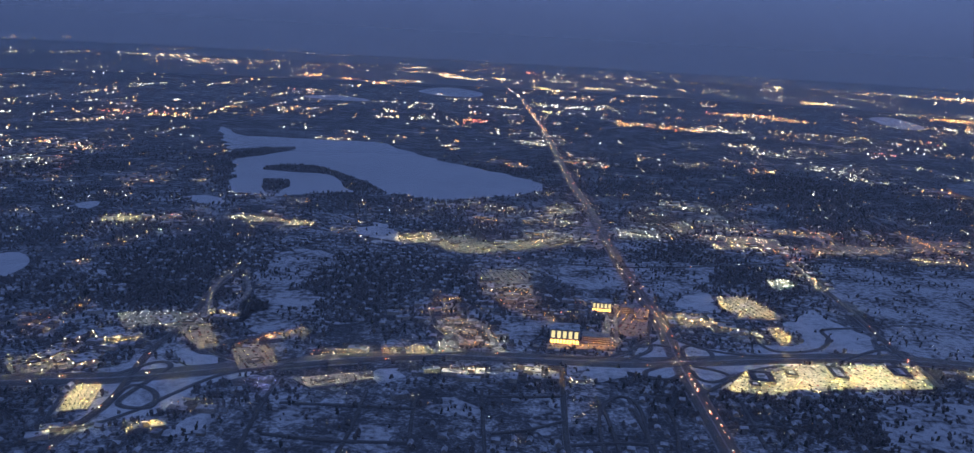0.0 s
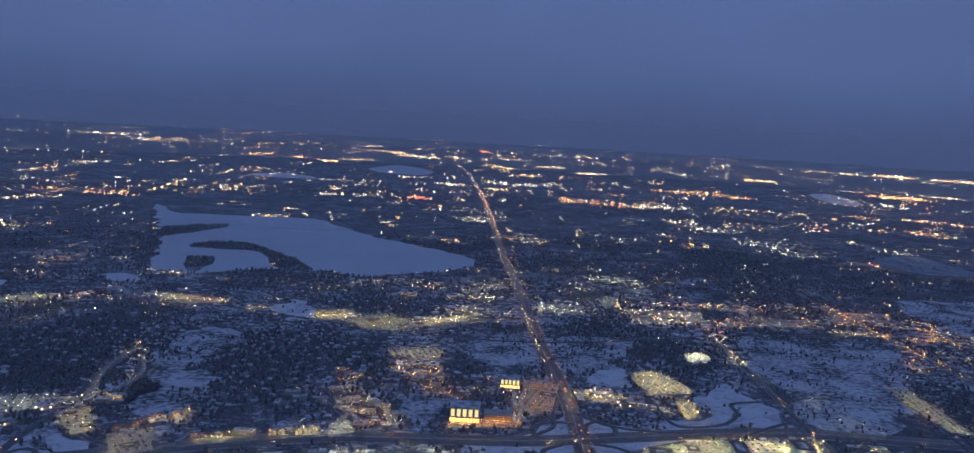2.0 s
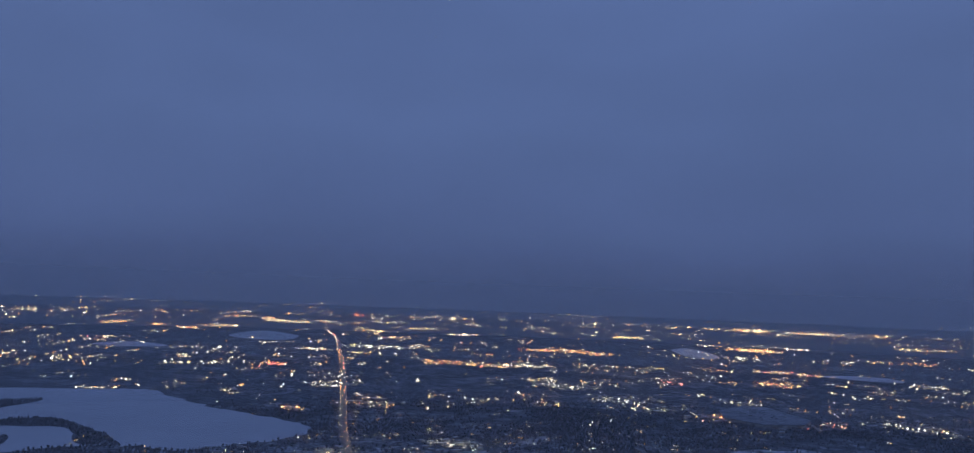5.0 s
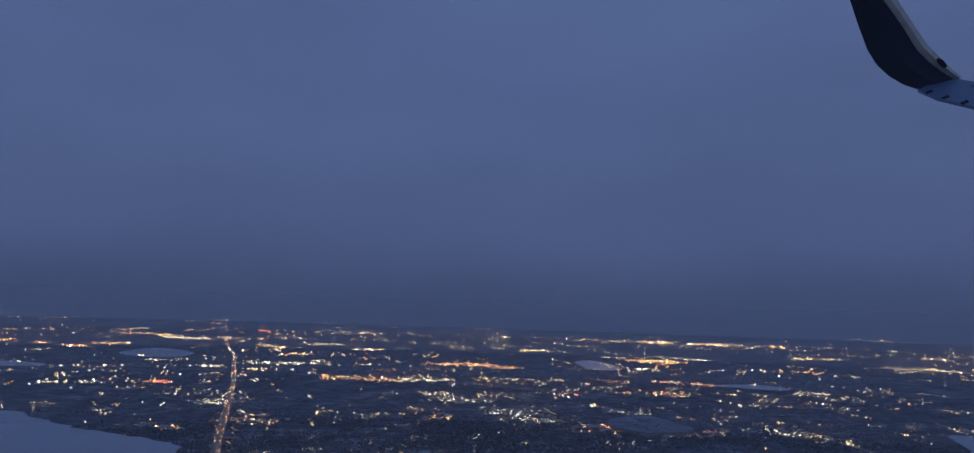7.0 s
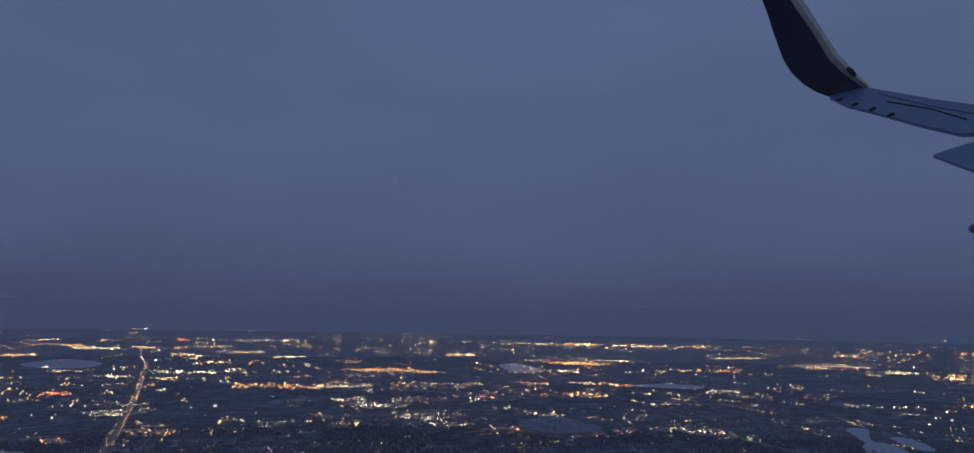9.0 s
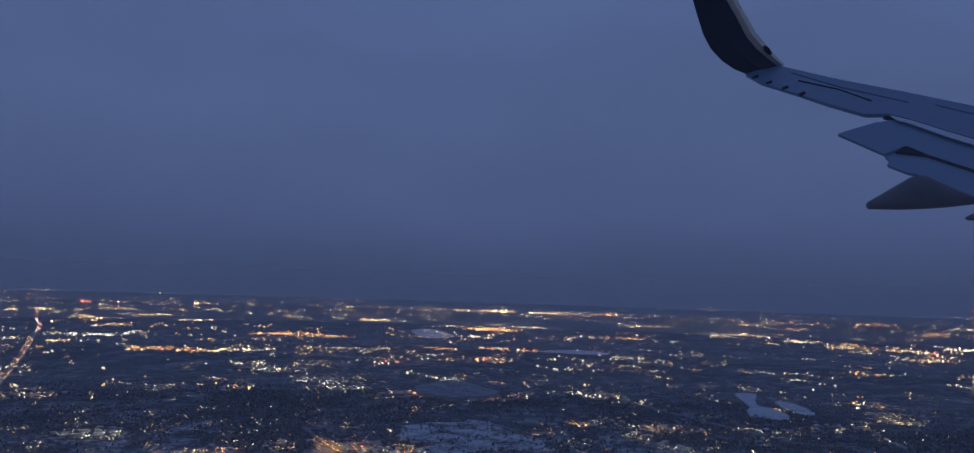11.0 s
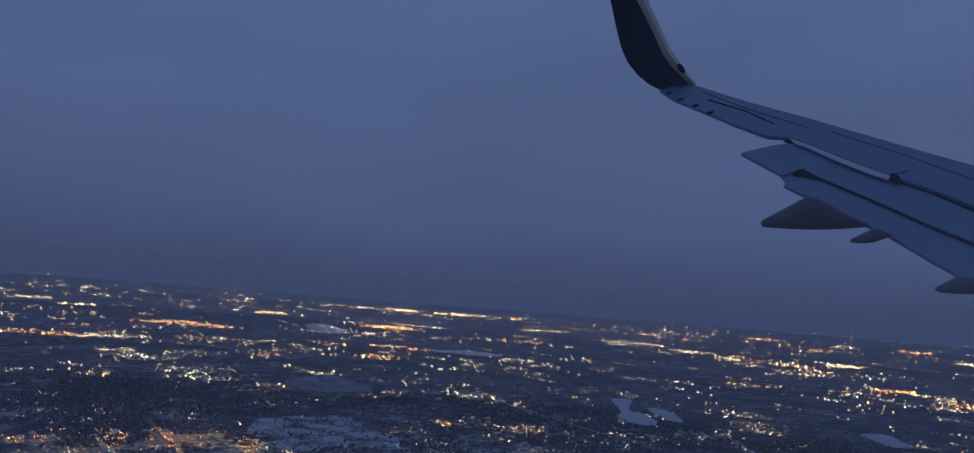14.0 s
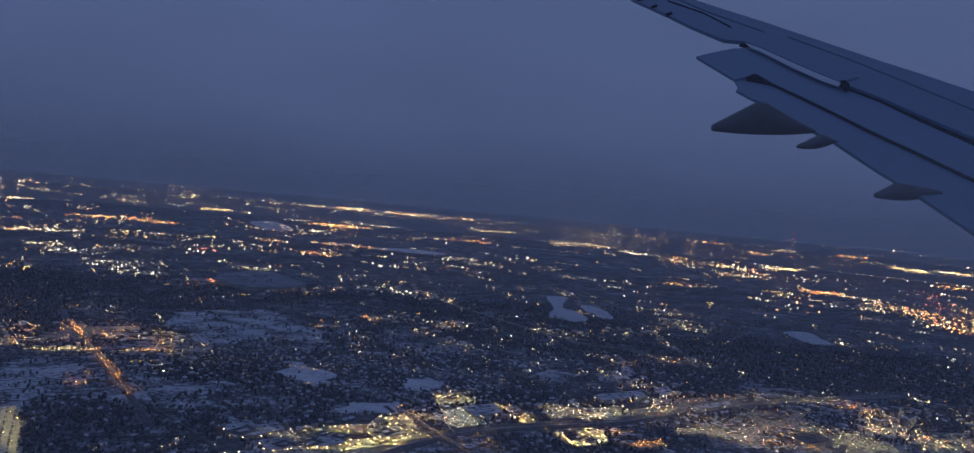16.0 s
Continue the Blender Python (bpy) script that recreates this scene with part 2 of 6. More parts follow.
def ribbon(name, p, half, z, mat, parent=None, label=""):
    d = np.gradient(p, axis=0)
    d /= np.linalg.norm(d, axis=1)[:, None] + 1e-9
    nrm = np.c_[-d[:, 1], d[:, 0]]
    v, f = [], []
    for q, m in zip(p, nrm):
        a, b = q + m * half, q - m * half
        h = float(rise(*q))
        v += [(*a, h - 0.02), (*a, h + z), (*b, h + z), (*b, h - 0.02)]
    for i in range(len(p) - 1):
        for k in range(3):
            o = 4 * i + k
            f.append((o, o + 1, o + 5, o + 4))
    return mesh_object(name, v, f, [mat], parent=parent, label=label)


def road(pts, width, name="road"):
    p = smooth_line(pts, False, 5.0 if width > 2.2 else 1.5)
    take_line(p, width / 2 + (1.5 if width > 2.2 else 0.6))
    ROADS.append((p, width, name))
    z = 0.17 + up()
    ob = ribbon(name, p, width / 2, z, {"road": ASPHALT, "highway": SALTED, "boulevard": WORN}[name])
    tagged(ob, {"road": "narrow ploughed asphalt road between snow banks", "highway": "wide ploughed divided highway of salted grey asphalt", "boulevard": "long straight asphalt boulevard busy with evening traffic"}[name], "road", kind="structure")
    if width > 1.45:
        ribbon("shoulder", p, width / 2 + (0.6 if width > 4 else 0.22), z - 0.05, SLUSH, ob, "grey slush pushed up beside the lanes")
    if width > 4:
        ribbon("median", p, width * 0.05, z + 0.06, SLUSH, ob, "snowy centre strip")


OCT_V = np.array([(1, 0, 0), (0, 1, 0), (-1, 0, 0), (0, -1, 0), (0, 0, 1), (0, 0, -1)], float)
OCT_F = np.array([(0, 1, 4), (1, 2, 4), (2, 3, 4), (3, 0, 4), (1, 0, 5), (2, 1, 5), (3, 2, 5), (0, 3, 5)])


def lamp_mesh(name, pos, size, flat, which, mats, label, category, kind="stuff"):
    """Many lamp heads in one mesh; near ones stand on thin posts."""
    k = len(pos)
    v = (OCT_V[None] * (size[:, None, None] * flat[:, None, :]) + pos[:, None, :]).reshape(-1, 3)
    f = (OCT_F[None] + 6 * np.arange(k)[:, None, None]).reshape(-1, 3)
    idx = np.repeat(which, 8)
    mats = list(mats)
    post = np.where((pos[:, 2] > size * 1.3) & (np.hypot(pos[:, 0], pos[:, 1]) < 2400))[0]
    if len(post):
        tri = np.array([(1, 0), (-0.5, 0.87), (-0.5, -0.87)])
        pv, pf = [], []
        for i in post:
            o = len(v) + len(pv)
            for zz in (0.0, pos[i, 2]):
                pv += [(pos[i, 0] + 0.05 * a, pos[i, 1] + 0.05 * b, zz) for a, b in tri]
            pf += [(o, o + 1, o + 4), (o, o + 4, o + 3), (o + 1, o + 2, o + 5), (o + 1, o + 5, o + 4), (o + 2, o, o + 3), (o + 2, o + 3, o + 5)]
        v, f = np.vstack([v, pv]), np.vstack([f, pf])
        idx = np.r_[idx, np.full(len(pf), len(mats))]
        mats.append(STEEL)
    return tagged(mesh_object(name, v, f, mats, idx), label, category, kind=kind)


def hooded(name, pos, color, strength, label="hooded street lamps that light the ground below"):
    """Full cut-off lamps: a glowing lens under a wide dark hood, on a post."""
    n = len(pos)
    if not n:
        return
    sq = np.array([(-1, -1), (1, -1), (1, 1), (-1, 1)], float)
    v = np.zeros((n, 15, 3))
    v[:, 0:4, :2], v[:, 4:8, :2] = 0.14 * sq, 0.30 * sq
    v[:, 4:8, 2], v[:, 8, 2] = 0.03, 0.13
    tri = np.array([(0.05, 0), (-0.03, 0.04), (-0.03, -0.04)])
    v[:, 9:12, :2] = v[:, 12:15, :2] = tri
    v[:, 12:15, 2] = 0.03
    v += np.asarray(pos)[:, None, :]
    v[:, 9:12, 2] = 0.0
    f = np.array([(0, 2, 1), (0, 3, 2), (4, 5, 8), (5, 6, 8), (6, 7, 8), (7, 4, 8), (9, 10, 13), (9, 13, 12), (10, 11, 14), (10, 14, 13), (11, 9, 12), (11, 12, 14)])
    key = (color, strength)
    if key not in LENSES:
        LENSES[key] = glow("lamp_lens", color, strength, True)
    ob = mesh_object(name, v.reshape(-1, 3), (f[None] + 15 * np.arange(n)[:, None, None]).reshape(-1, 3), [LENSES[key], STEEL], np.tile([0, 0] + [1] * 10, n))
    tagged(ob, label, "street lights", kind="stuff")


def settle(x, y):
    """Where a line of sight from the flight to a place on level ground meets the swell, and its height there."""
    k = np.ones_like(x)
    for _ in range(12):
        k = 0.5 * (k + 1 - rise(90 + (x - 90) * k, y * k) / 118.0)
    x, y = 90 + (x - 90) * k, y * k
    return x, y, rise(x, y)


LENSES = {}
CLUSTERS = []
MIXES = {"w": "wwpwyayc", "c": "ccpcwwcy", "a": "aaayaywr", "y": "yyyywwya", "r": "rrrrra", "b": "bbbw", "m": "wwaaycrw"}
WORDS = {"w": "warm white", "c": "cool greenish white", "a": "amber sodium", "y": "yellow", "r": "red", "b": "bluish", "m": "white and amber"}


def lights(a, b, width, count, tone, s):
    """A cluster of lamps and lit fronts along the line from a to b."""
    a, b = np.array(a), np.array(b)
    d = b - a
    nrm = np.array((-d[1], d[0])) / (np.linalg.norm(d) + 1e-6)
    count = int(count * (1.9 if s < 0.6 else 2.8))
    u = rng.random(count)
    if count > 8:
        u = 0.72 * u + 0.28 * np.round(u * 5) / 5 + rng.normal(0, 0.012, count)
    p = a + u[:, None] * d + (nrm * (rng.normal(0, 0.20, count) * width)[:, None])
    if s > 0.9:
        reach = np.hypot(p[:, 0] - 90, p[:, 1])
        p = np.array((90.0, 0.0)) + (p - (90.0, 0.0)) * (1 + rng.normal(0, 0.9, count) * reach / 152000)[:, None]
    if s < 0.6:
        grid = np.array((1.9, 3.1))
        p = (np.round(p / grid) + rng.normal(0, 0.09, p.shape)) * grid
        p[:, 0] += 0.06 * p[:, 1] % 1.9
    size = s * (0.78 if s < 0.6 else 1.0 if s < 0.9 else 1.08) * rng.choice([0.36, 0.5, 0.7, 0.95], count, p=[0.50, 0.32, 0.14, 0.04])
    which = rng.choice([0, 1, 2], count, p=[0.42, 0.40, 0.18] if s < 0.6 else [0.34, 0.44, 0.22] if s < 0.9 else [0.30, 0.48, 0.22])
    tones = [MIXES[tone][i] for i in rng.integers(0, len(MIXES[tone]), count)]
    keys = sorted({(t, w) for t, w in zip(tones, which)})
    idx = np.array([keys.index((t, w)) for t, w in zip(tones, which)])
    flat = np.c_[rng.uniform(0.75, 1.1, count), rng.uniform(0.8, 1.3, count), np.full(count, 0.85)]
    z = np.where(s < 0.55, rng.uniform(0.8, 1.8, count), size * 0.62)
    px, py, pz = settle(p[:, 0], p[:, 1])
    lamp_mesh("town_lights", np.c_[px, py, z + pz], size, flat, idx, [LAMP[k] for k in keys], "cluster of %s street and shop lights at dusk" % WORDS[tone], "street lights")
    if s < 0.6:
        k = rng.random(count) < 0.28
        hooded("hooded_lamps", np.c_[p[k], np.full(k.sum(), 2.2)], TONES[MIXES[tone][0]], 200.0 if s > 0.3 else 120.0)
    CLUSTERS.append((a, b, width, count, s))


LOTS, STREETS = [], []


def lit_street(pts, tone, gap, power):
    STREETS.append((np.array(pts, float), tone, gap, power))


def lot(pts, count, tone, power, stores):
    LOTS.append((np.array(pts), count, tone, power, stores))
    take_area(np.array(pts))


WAREHOUSES = []


def warehouse(pts, tall, snowy):
    WAREHOUSES.append((np.array(pts), tall, snowy))
    take_area(np.array(pts))


# ---- the plan ----
bm = bmesh.new()
rings = [0, 150, 300, 500, 800, 1200, 1800, 2500, 2800, 3100, 3400, 3700, 4000, 4300, 4600, 4850]
prev = None
for r in rings:
    cur = [bm.verts.new((0, 0, 0))] if r == 0 else [bm.verts.new((r * math.cos(2 * math.pi * i / 96), r * math.sin(2 * math.pi * i / 96), float(rise(r, 0)))) for i in range(96)]
    if prev:
        for i in range(96):
            bm.faces.new((prev[0], cur[i - 1], cur[i]) if len(prev) == 1 else (prev[i - 1], cur[i - 1], cur[i], prev[i]))
    prev = cur
bmesh.ops.recalc_face_normals(bm, faces=bm.faces)
me = bpy.data.meshes.new("ground")
bm.to_mesh(me)
bm.free()
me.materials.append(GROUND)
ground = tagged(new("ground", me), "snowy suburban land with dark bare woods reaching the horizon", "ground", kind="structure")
if ground.data.polygons[0].normal.z < 0:
    ground.data.flip_normals()

# frozen lakes, ponds and open snow
grove([(713.7, 425.3), (811.5, 446.0), (838.7, 414.6), (896.5, 368.1), (985.3, 325.5), (839.2, 247.0), (745.4, 285.8), (690.5, 297.0), (653.0, 326.3), (645.7, 355.8)], 0.06)
# the next two groves also put the window's edge vignette into dark ground
grove([(-169.4, 250.0), (-156.3, 252.8), (-144.6, 249.3), (-135.8, 236.1), (-133.0, 221.9), (-123.7, 205.9), (-139.1, 202.5)], 0.12)
grove([(122.3, 274.4), (146.3, 280.1), (146.9, 265.7), (141.0, 250.0), (124.2, 231.4), (115.2, 240.5)], 0.12)
grove([(-87.5, 437.8), (-51.1, 451.4), (-28.9, 444.9), (-19.9, 392.5), (-22.3, 322.8), (-42.1, 313.0), (-65.0, 345.2)], 0.1)
grove([(288.9, 396.8), (313.9, 378.9), (334.0, 367.8), (315.2, 302.3), (254.4, 320.6), (265.2, 382.7)], 0.08)
grove([(273.1, 836.2), (338.3, 847.8), (335.3, 726.7), (302.3, 585.6), (288.8, 534.8), (255.0, 539.3)], 0.12)
grove([(328.8, 467.3), (390.7, 464.0), (378.4, 411.7), (347.1, 405.7), (321.5, 422.4)], 0.1)
grove([(-209.9, 434.5), (-163.9, 452.6), (-137.5, 392.0), (-132.9, 342.2), (-174.5, 353.2)], 0.08)
lake([(-353.3, 1034.5), (-338.0, 1026.9), (-306.7, 968.2), (-263.0, 962.8), (-188.7, 966.0), (-135.9, 965.2), (-99.5, 909.4), (-59.4, 847.9), (-11.9, 798.6), (30.5, 754.5), (47.6, 711.4), (33.3, 672.5), (1.7, 645.6), (-42.3, 621.5), (-73.6, 636.5), (-93.2, 633.2), (-115.9, 634.6), (-152.2, 609.5), (-186.8, 604.2), (-201.1, 616.1), (-219.5, 674.4), (-237.6, 737.7), (-286.8, 864.4), (-312.5, 931.2)])
spit([(-268.3, 829.8), (-242.4, 862.5), (-214.5, 875.0), (-216.9, 847.1), (-229.5, 816.4), (-249.8, 779.8)])
spit([(-206.5, 722.1), (-204.1, 746.6), (-177.2, 756.9), (-150.6, 742.8), (-118.6, 699.3), (-97.3, 667.3), (-82.3, 633.8), (-97.9, 631.8), (-118.5, 651.3), (-129.2, 685.6), (-147.5, 713.9), (-179.1, 717.1)])
spit([(-186.7, 647.2), (-188.1, 668.7), (-172.8, 670.7), (-165.5, 654.2), (-163.6, 619.6), (-171.4, 609.0)])
pond([(-222.2, 577.8), (-213.1, 590.8), (-193.4, 576.6), (-191.2, 560.5), (-206.8, 560.6)])
pond([(-281.2, 532.2), (-275.9, 547.3), (-267.4, 540.7), (-267.1, 521.2)])
pond([(-255.8, 401.2), (-247.0, 408.3), (-236.5, 400.3), (-229.3, 378.0), (-234.3, 366.0)])
pond([(-394.4, 1671.2), (-341.6, 1742.7), (-265.1, 1682.7), (-262.3, 1625.8), (-341.6, 1615.9)])
pond([(-194.6, 2100.4), (-136.0, 2331.1), (-34.3, 2143.9), (-52.7, 1938.7), (-143.3, 1955.0)])
field([(-82.5, 501.9), (-73.7, 532.5), (-65.3, 517.2), (-54.4, 484.6), (-67.6, 476.7)], 0.03)
field([(-117.6, 423.2), (-103.8, 444.1), (-88.4, 433.5), (-86.4, 409.4), (-96.7, 400.2), (-92.0, 368.5), (-100.8, 357.1), (-112.0, 385.8)], 0.3)
field([(-109.1, 355.6), (-94.5, 378.3), (-71.8, 344.0), (-68.5, 316.2), (-88.4, 313.0), (-102.7, 330.2)], 0.5)
field([(-41.8, 271.6), (-35.4, 283.0), (-28.7, 281.5), (-31.9, 265.3)], 0.05)
field([(-95.5, 222.3), (-95.9, 233.9), (-86.1, 242.8), (-82.9, 227.8), (-87.3, 221.6)], 0.08)
field([(-37.5, 233.2), (-35.1, 236.5), (-27.0, 228.3), (-25.2, 221.7), (-34.7, 222.2)], 0.15)
field([(201.3, 476.7), (237.1, 479.8), (275.1, 479.1), (305.8, 472.8), (219.3, 323.8), (193.3, 324.9), (183.7, 338.1), (187.7, 374.5), (193.8, 426.2)], 0.16)
field([(96.1, 386.6), (117.2, 401.9), (113.6, 376.0), (100.2, 370.8)], 0.05)
field([(154.3, 383.0), (167.7, 373.9), (177.2, 351.2), (166.1, 329.5), (138.6, 321.1), (119.7, 319.7), (122.0, 331.0), (138.6, 332.0)], 0.1)
field([(45.2, 289.5), (55.1, 292.1), (50.8, 278.6), (44.1, 280.5)], 0.1)
field([(91.3, 438.0), (118.5, 448.6), (122.5, 429.2), (99.1, 408.4), (85.4, 414.9)], 0.15)
field([(-63.1, 253.0), (-51.8, 249.6), (-50.7, 239.5), (-60.9, 240.0)], 0.15)
field([(148.4, 269.9), (168.2, 277.6), (191.5, 277.9), (161.2, 227.8), (136.7, 225.2), (136.6, 249.5)], 0.3)
field([(-111.5, 292.0), (-97.2, 278.4), (-99.8, 272.7), (-110.4, 282.6)], 0.05)
field([(-16.6, 254.0), (-7.3, 260.2), (-1.5, 248.8), (-13.6, 242.7)], 0.25)
field([(17.4, 253.5), (26.3, 259.5), (27.1, 240.9), (18.7, 235.7)], 0.3)
field([(539.6, 390.4), (562.0, 392.5), (555.5, 373.2), (531.9, 369.1)], 0.3)
field([(344.3, 417.0), (351.1, 412.6), (348.1, 402.9), (340.5, 402.2)], 0.1)
field([(391.8, 435.6), (406.3, 445.6), (410.1, 419.2), (410.3, 395.6), (393.6, 394.1), (386.3, 409.8)], 0.04)
field([(384.3, 347.7), (394.7, 356.0), (421.6, 348.4), (412.9, 339.3), (386.2, 338.5)], 0.1)
field([(306.2, 392.1), (330.8, 412.3), (345.3, 399.7), (340.4, 388.7), (319.0, 388.6)], 0.4)
field([(444.6, 388.7), (468.1, 393.6), (460.3, 374.7), (440.7, 368.6)], 0.1)
field([(583.7, 380.6), (619.5, 387.6), (605.7, 368.6), (576.4, 361.7)], 0.3)
pond([(824.0, 716.6), (847.0, 707.7), (781.7, 640.7), (775.2, 609.3), (749.7, 567.1), (727.0, 552.0), (719.1, 569.2), (722.6, 593.2), (768.9, 640.9)])
pond([(819.4, 652.9), (829.9, 644.2), (817.1, 611.7), (789.1, 571.6), (772.2, 565.6), (782.4, 593.9), (795.9, 624.3)])
pond([(940.6, 481.7), (971.4, 474.8), (941.7, 439.4), (926.5, 417.5), (901.4, 424.2), (915.0, 452.3)])
pond([(907.1, 1308.3), (983.1, 1327.3), (1027.6, 1287.2), (1004.8, 1225.3), (942.8, 1245.9)])
pond([(915.6, 1972.6), (997.2, 2039.0), (944.0, 1781.0), (868.1, 1663.1), (852.4, 1752.7)])
field([(370.9, 600.3), (391.0, 623.6), (456.2, 630.3), (455.5, 595.2), (454.3, 573.6), (464.4, 534.9), (450.1, 513.6), (416.3, 511.6), (372.6, 513.6), (366.0, 545.9)], 0.16)
field([(32.3, 293.8), (60.8, 312.4), (73.4, 330.2), (84.3, 331.9), (93.9, 321.6), (110.8, 316.3), (132.1, 310.6), (105.4, 298.5), (88.2, 280.2), (80.0, 284.8), (63.3, 283.7), (49.9, 288.9)], 0.02)
field([(-135.7, 262.6), (-122.3, 280.2), (-110.4, 276.5), (-79.9, 274.3), (-94.1, 256.5), (-101.4, 237.7), (-111.6, 233.8), (-125.5, 237.9), (-124.3, 250.0)], 0.04)
field([(34.3, 426.5), (66.7, 467.0), (87.5, 457.2), (132.1, 459.5), (115.3, 407.0), (89.2, 391.5), (74.6, 399.4), (49.2, 403.5)], 0.22)
field([(6.8, 340.2), (18.5, 359.6), (32.4, 348.7), (25.6, 327.3), (12.1, 319.2)], 0.2)
# roads
road([(79.5, 219.1), (80.0, 237.7), (79.8, 265.3), (80.0, 300.6), (81.5, 352.5), (79.1, 423.1), (78.3, 512.5), (78.2, 623.0), (75.7, 730.6), (77.3, 951.9), (77.2, 1299.7), (71.2, 1671.8)], 6.4, name="boulevard")
road([(71.2, 1671.8), (64.8, 2097.9), (35.9, 2525.4), (20.5, 2971.9)], 9.0, name="boulevard")
road([(-173.2, 249.5), (-151.2, 255.1), (-127.8, 259.9), (-105.1, 268.5), (-85.1, 276.5), (-68.2, 282.5), (-50.6, 288.8), (-17.8, 297.4), (2.9, 298.5), (31.5, 299.4), (56.4, 300.4), (82.2, 304.8), (136.7, 316.0), (175.1, 320.2), (207.0, 317.3), (239.1, 314.0)], 9.5, name="highway")
road([(188.2, 517.3), (186.9, 473.7), (186.0, 411.2), (182.8, 360.5), (180.5, 325.9), (180.4, 305.2), (177.8, 291.0)], 3.0)
road([(-162.9, 533.2), (-127.1, 509.0), (-87.2, 490.3), (-30.7, 467.9), (-0.6, 459.6), (42.8, 447.8), (93.3, 448.8), (156.6, 467.4), (208.0, 483.9), (311.3, 496.6)], 2.6)
road([(-123.7, 205.9), (-122.0, 223.2), (-120.1, 245.6), (-124.9, 283.5), (-124.0, 318.7), (-129.1, 371.7), (-129.1, 405.6)], 3.0)
road([(-87.9, 270.9), (-94.7, 264.4), (-102.4, 250.4), (-109.0, 236.8), (-117.6, 225.8), (-125.5, 222.8), (-132.6, 228.1), (-136.5, 243.5)], 1.7)
road([(-129.9, 259.6), (-119.0, 275.2), (-112.5, 273.2), (-113.5, 264.6), (-117.1, 241.2), (-105.9, 239.0), (-108.4, 249.6), (-118.0, 254.9), (-121.1, 245.5)], 1.9)
road([(-68.0, 281.9), (-86.3, 280.5), (-99.8, 286.0), (-110.4, 295.5), (-118.5, 297.6)], 1.9)
road([(56.5, 301.1), (70.3, 315.2), (72.2, 328.6), (77.4, 351.8)], 1.9)
road([(62.1, 307.8), (63.5, 316.3), (72.9, 322.0), (81.5, 319.0), (79.3, 309.0), (69.4, 303.6), (62.8, 305.9)], 1.9)
road([(83.8, 309.7), (85.0, 319.5), (90.5, 324.0), (95.9, 319.0), (95.2, 311.3), (88.0, 308.3)], 1.9)
road([(72.1, 298.2), (64.8, 292.2), (64.8, 285.7), (73.2, 286.2), (79.0, 293.0)], 1.9)
road([(83.1, 296.0), (84.3, 287.7), (89.6, 285.5), (97.4, 291.9), (92.8, 297.4), (84.8, 300.0)], 1.9)
road([(83.2, 274.1), (91.3, 282.9), (104.8, 296.6), (123.0, 306.7)], 1.9)
road([(83.6, 332.6), (93.7, 320.8), (110.6, 315.6), (131.4, 315.9)], 1.9)
road([(24.3, 302.3), (46.9, 303.6), (60.8, 312.4), (71.1, 326.9)], 1.9)
road([(121.2, 350.5), (123.7, 323.9), (143.2, 326.1), (155.4, 339.9), (158.3, 354.0), (179.7, 360.0)], 1.7)
road([(144.5, 309.8), (160.2, 322.2), (175.1, 331.6), (179.8, 327.2)], 1.9)
road([(-8.4, 307.6), (-14.3, 321.1), (-20.6, 335.7), (-23.3, 371.1), (-5.8, 389.8)], 1.9)
road([(-69.2, 212.0), (-70.8, 229.3), (-72.0, 262.1)], 1.4)
road([(-20.0, 217.4), (-21.0, 239.5), (-21.7, 258.4)], 1.3)
road([(28.6, 222.8), (29.1, 241.2), (31.8, 287.6)], 1.9)
road([(44.9, 224.6), (44.2, 247.4), (42.4, 266.7)], 1.3)
road([(56.6, 225.9), (55.1, 244.3), (53.7, 268.1)], 1.3)
road([(92.4, 229.9), (93.5, 248.8), (94.8, 270.8)], 1.3)
road([(3.1, 220.0), (2.4, 238.0), (1.3, 266.5)], 1.2)
road([(-40.8, 215.1), (-39.4, 233.0), (-39.0, 261.2)], 1.2)
road([(357.5, 279.5), (406.1, 294.6), (441.0, 296.5), (474.7, 291.8), (511.5, 286.8), (550.7, 288.8), (604.5, 289.7), (668.3, 283.0), (755.2, 269.9)], 12.0, name="highway")
road([(307.1, 634.7), (306.2, 563.1), (305.7, 496.3), (305.2, 442.5), (303.7, 392.8), (300.5, 343.8)], 3.2)
road([(252.3, 494.2), (278.4, 499.2), (308.8, 495.7), (338.8, 496.0), (377.9, 493.4)], 2.4)
road([(339.4, 371.7), (344.5, 329.6), (347.3, 290.7)], 2.0)
road([(358.7, 372.0), (350.9, 318.4), (347.3, 290.7)], 1.9)
road([(409.7, 345.9), (405.8, 309.8), (407.1, 286.2), (408.0, 268.9)], 2.0)
road([(466.1, 335.8), (460.1, 297.5), (459.1, 282.6)], 1.9)
road([(533.6, 553.5), (529.4, 491.5), (550.6, 444.6), (570.0, 401.7)], 2.4)
road([(606.1, 358.0), (582.7, 316.8), (570.7, 292.9)], 1.8)
road([(668.0, 556.7), (655.2, 499.9), (673.0, 446.4), (669.2, 381.1)], 3.0)
road([(653.1, 793.9), (659.1, 710.9), (652.3, 642.8), (646.3, 574.1), (647.3, 514.4), (648.1, 462.3), (668.3, 435.3), (667.9, 391.5), (686.4, 367.5)], 5.0, name="highway")
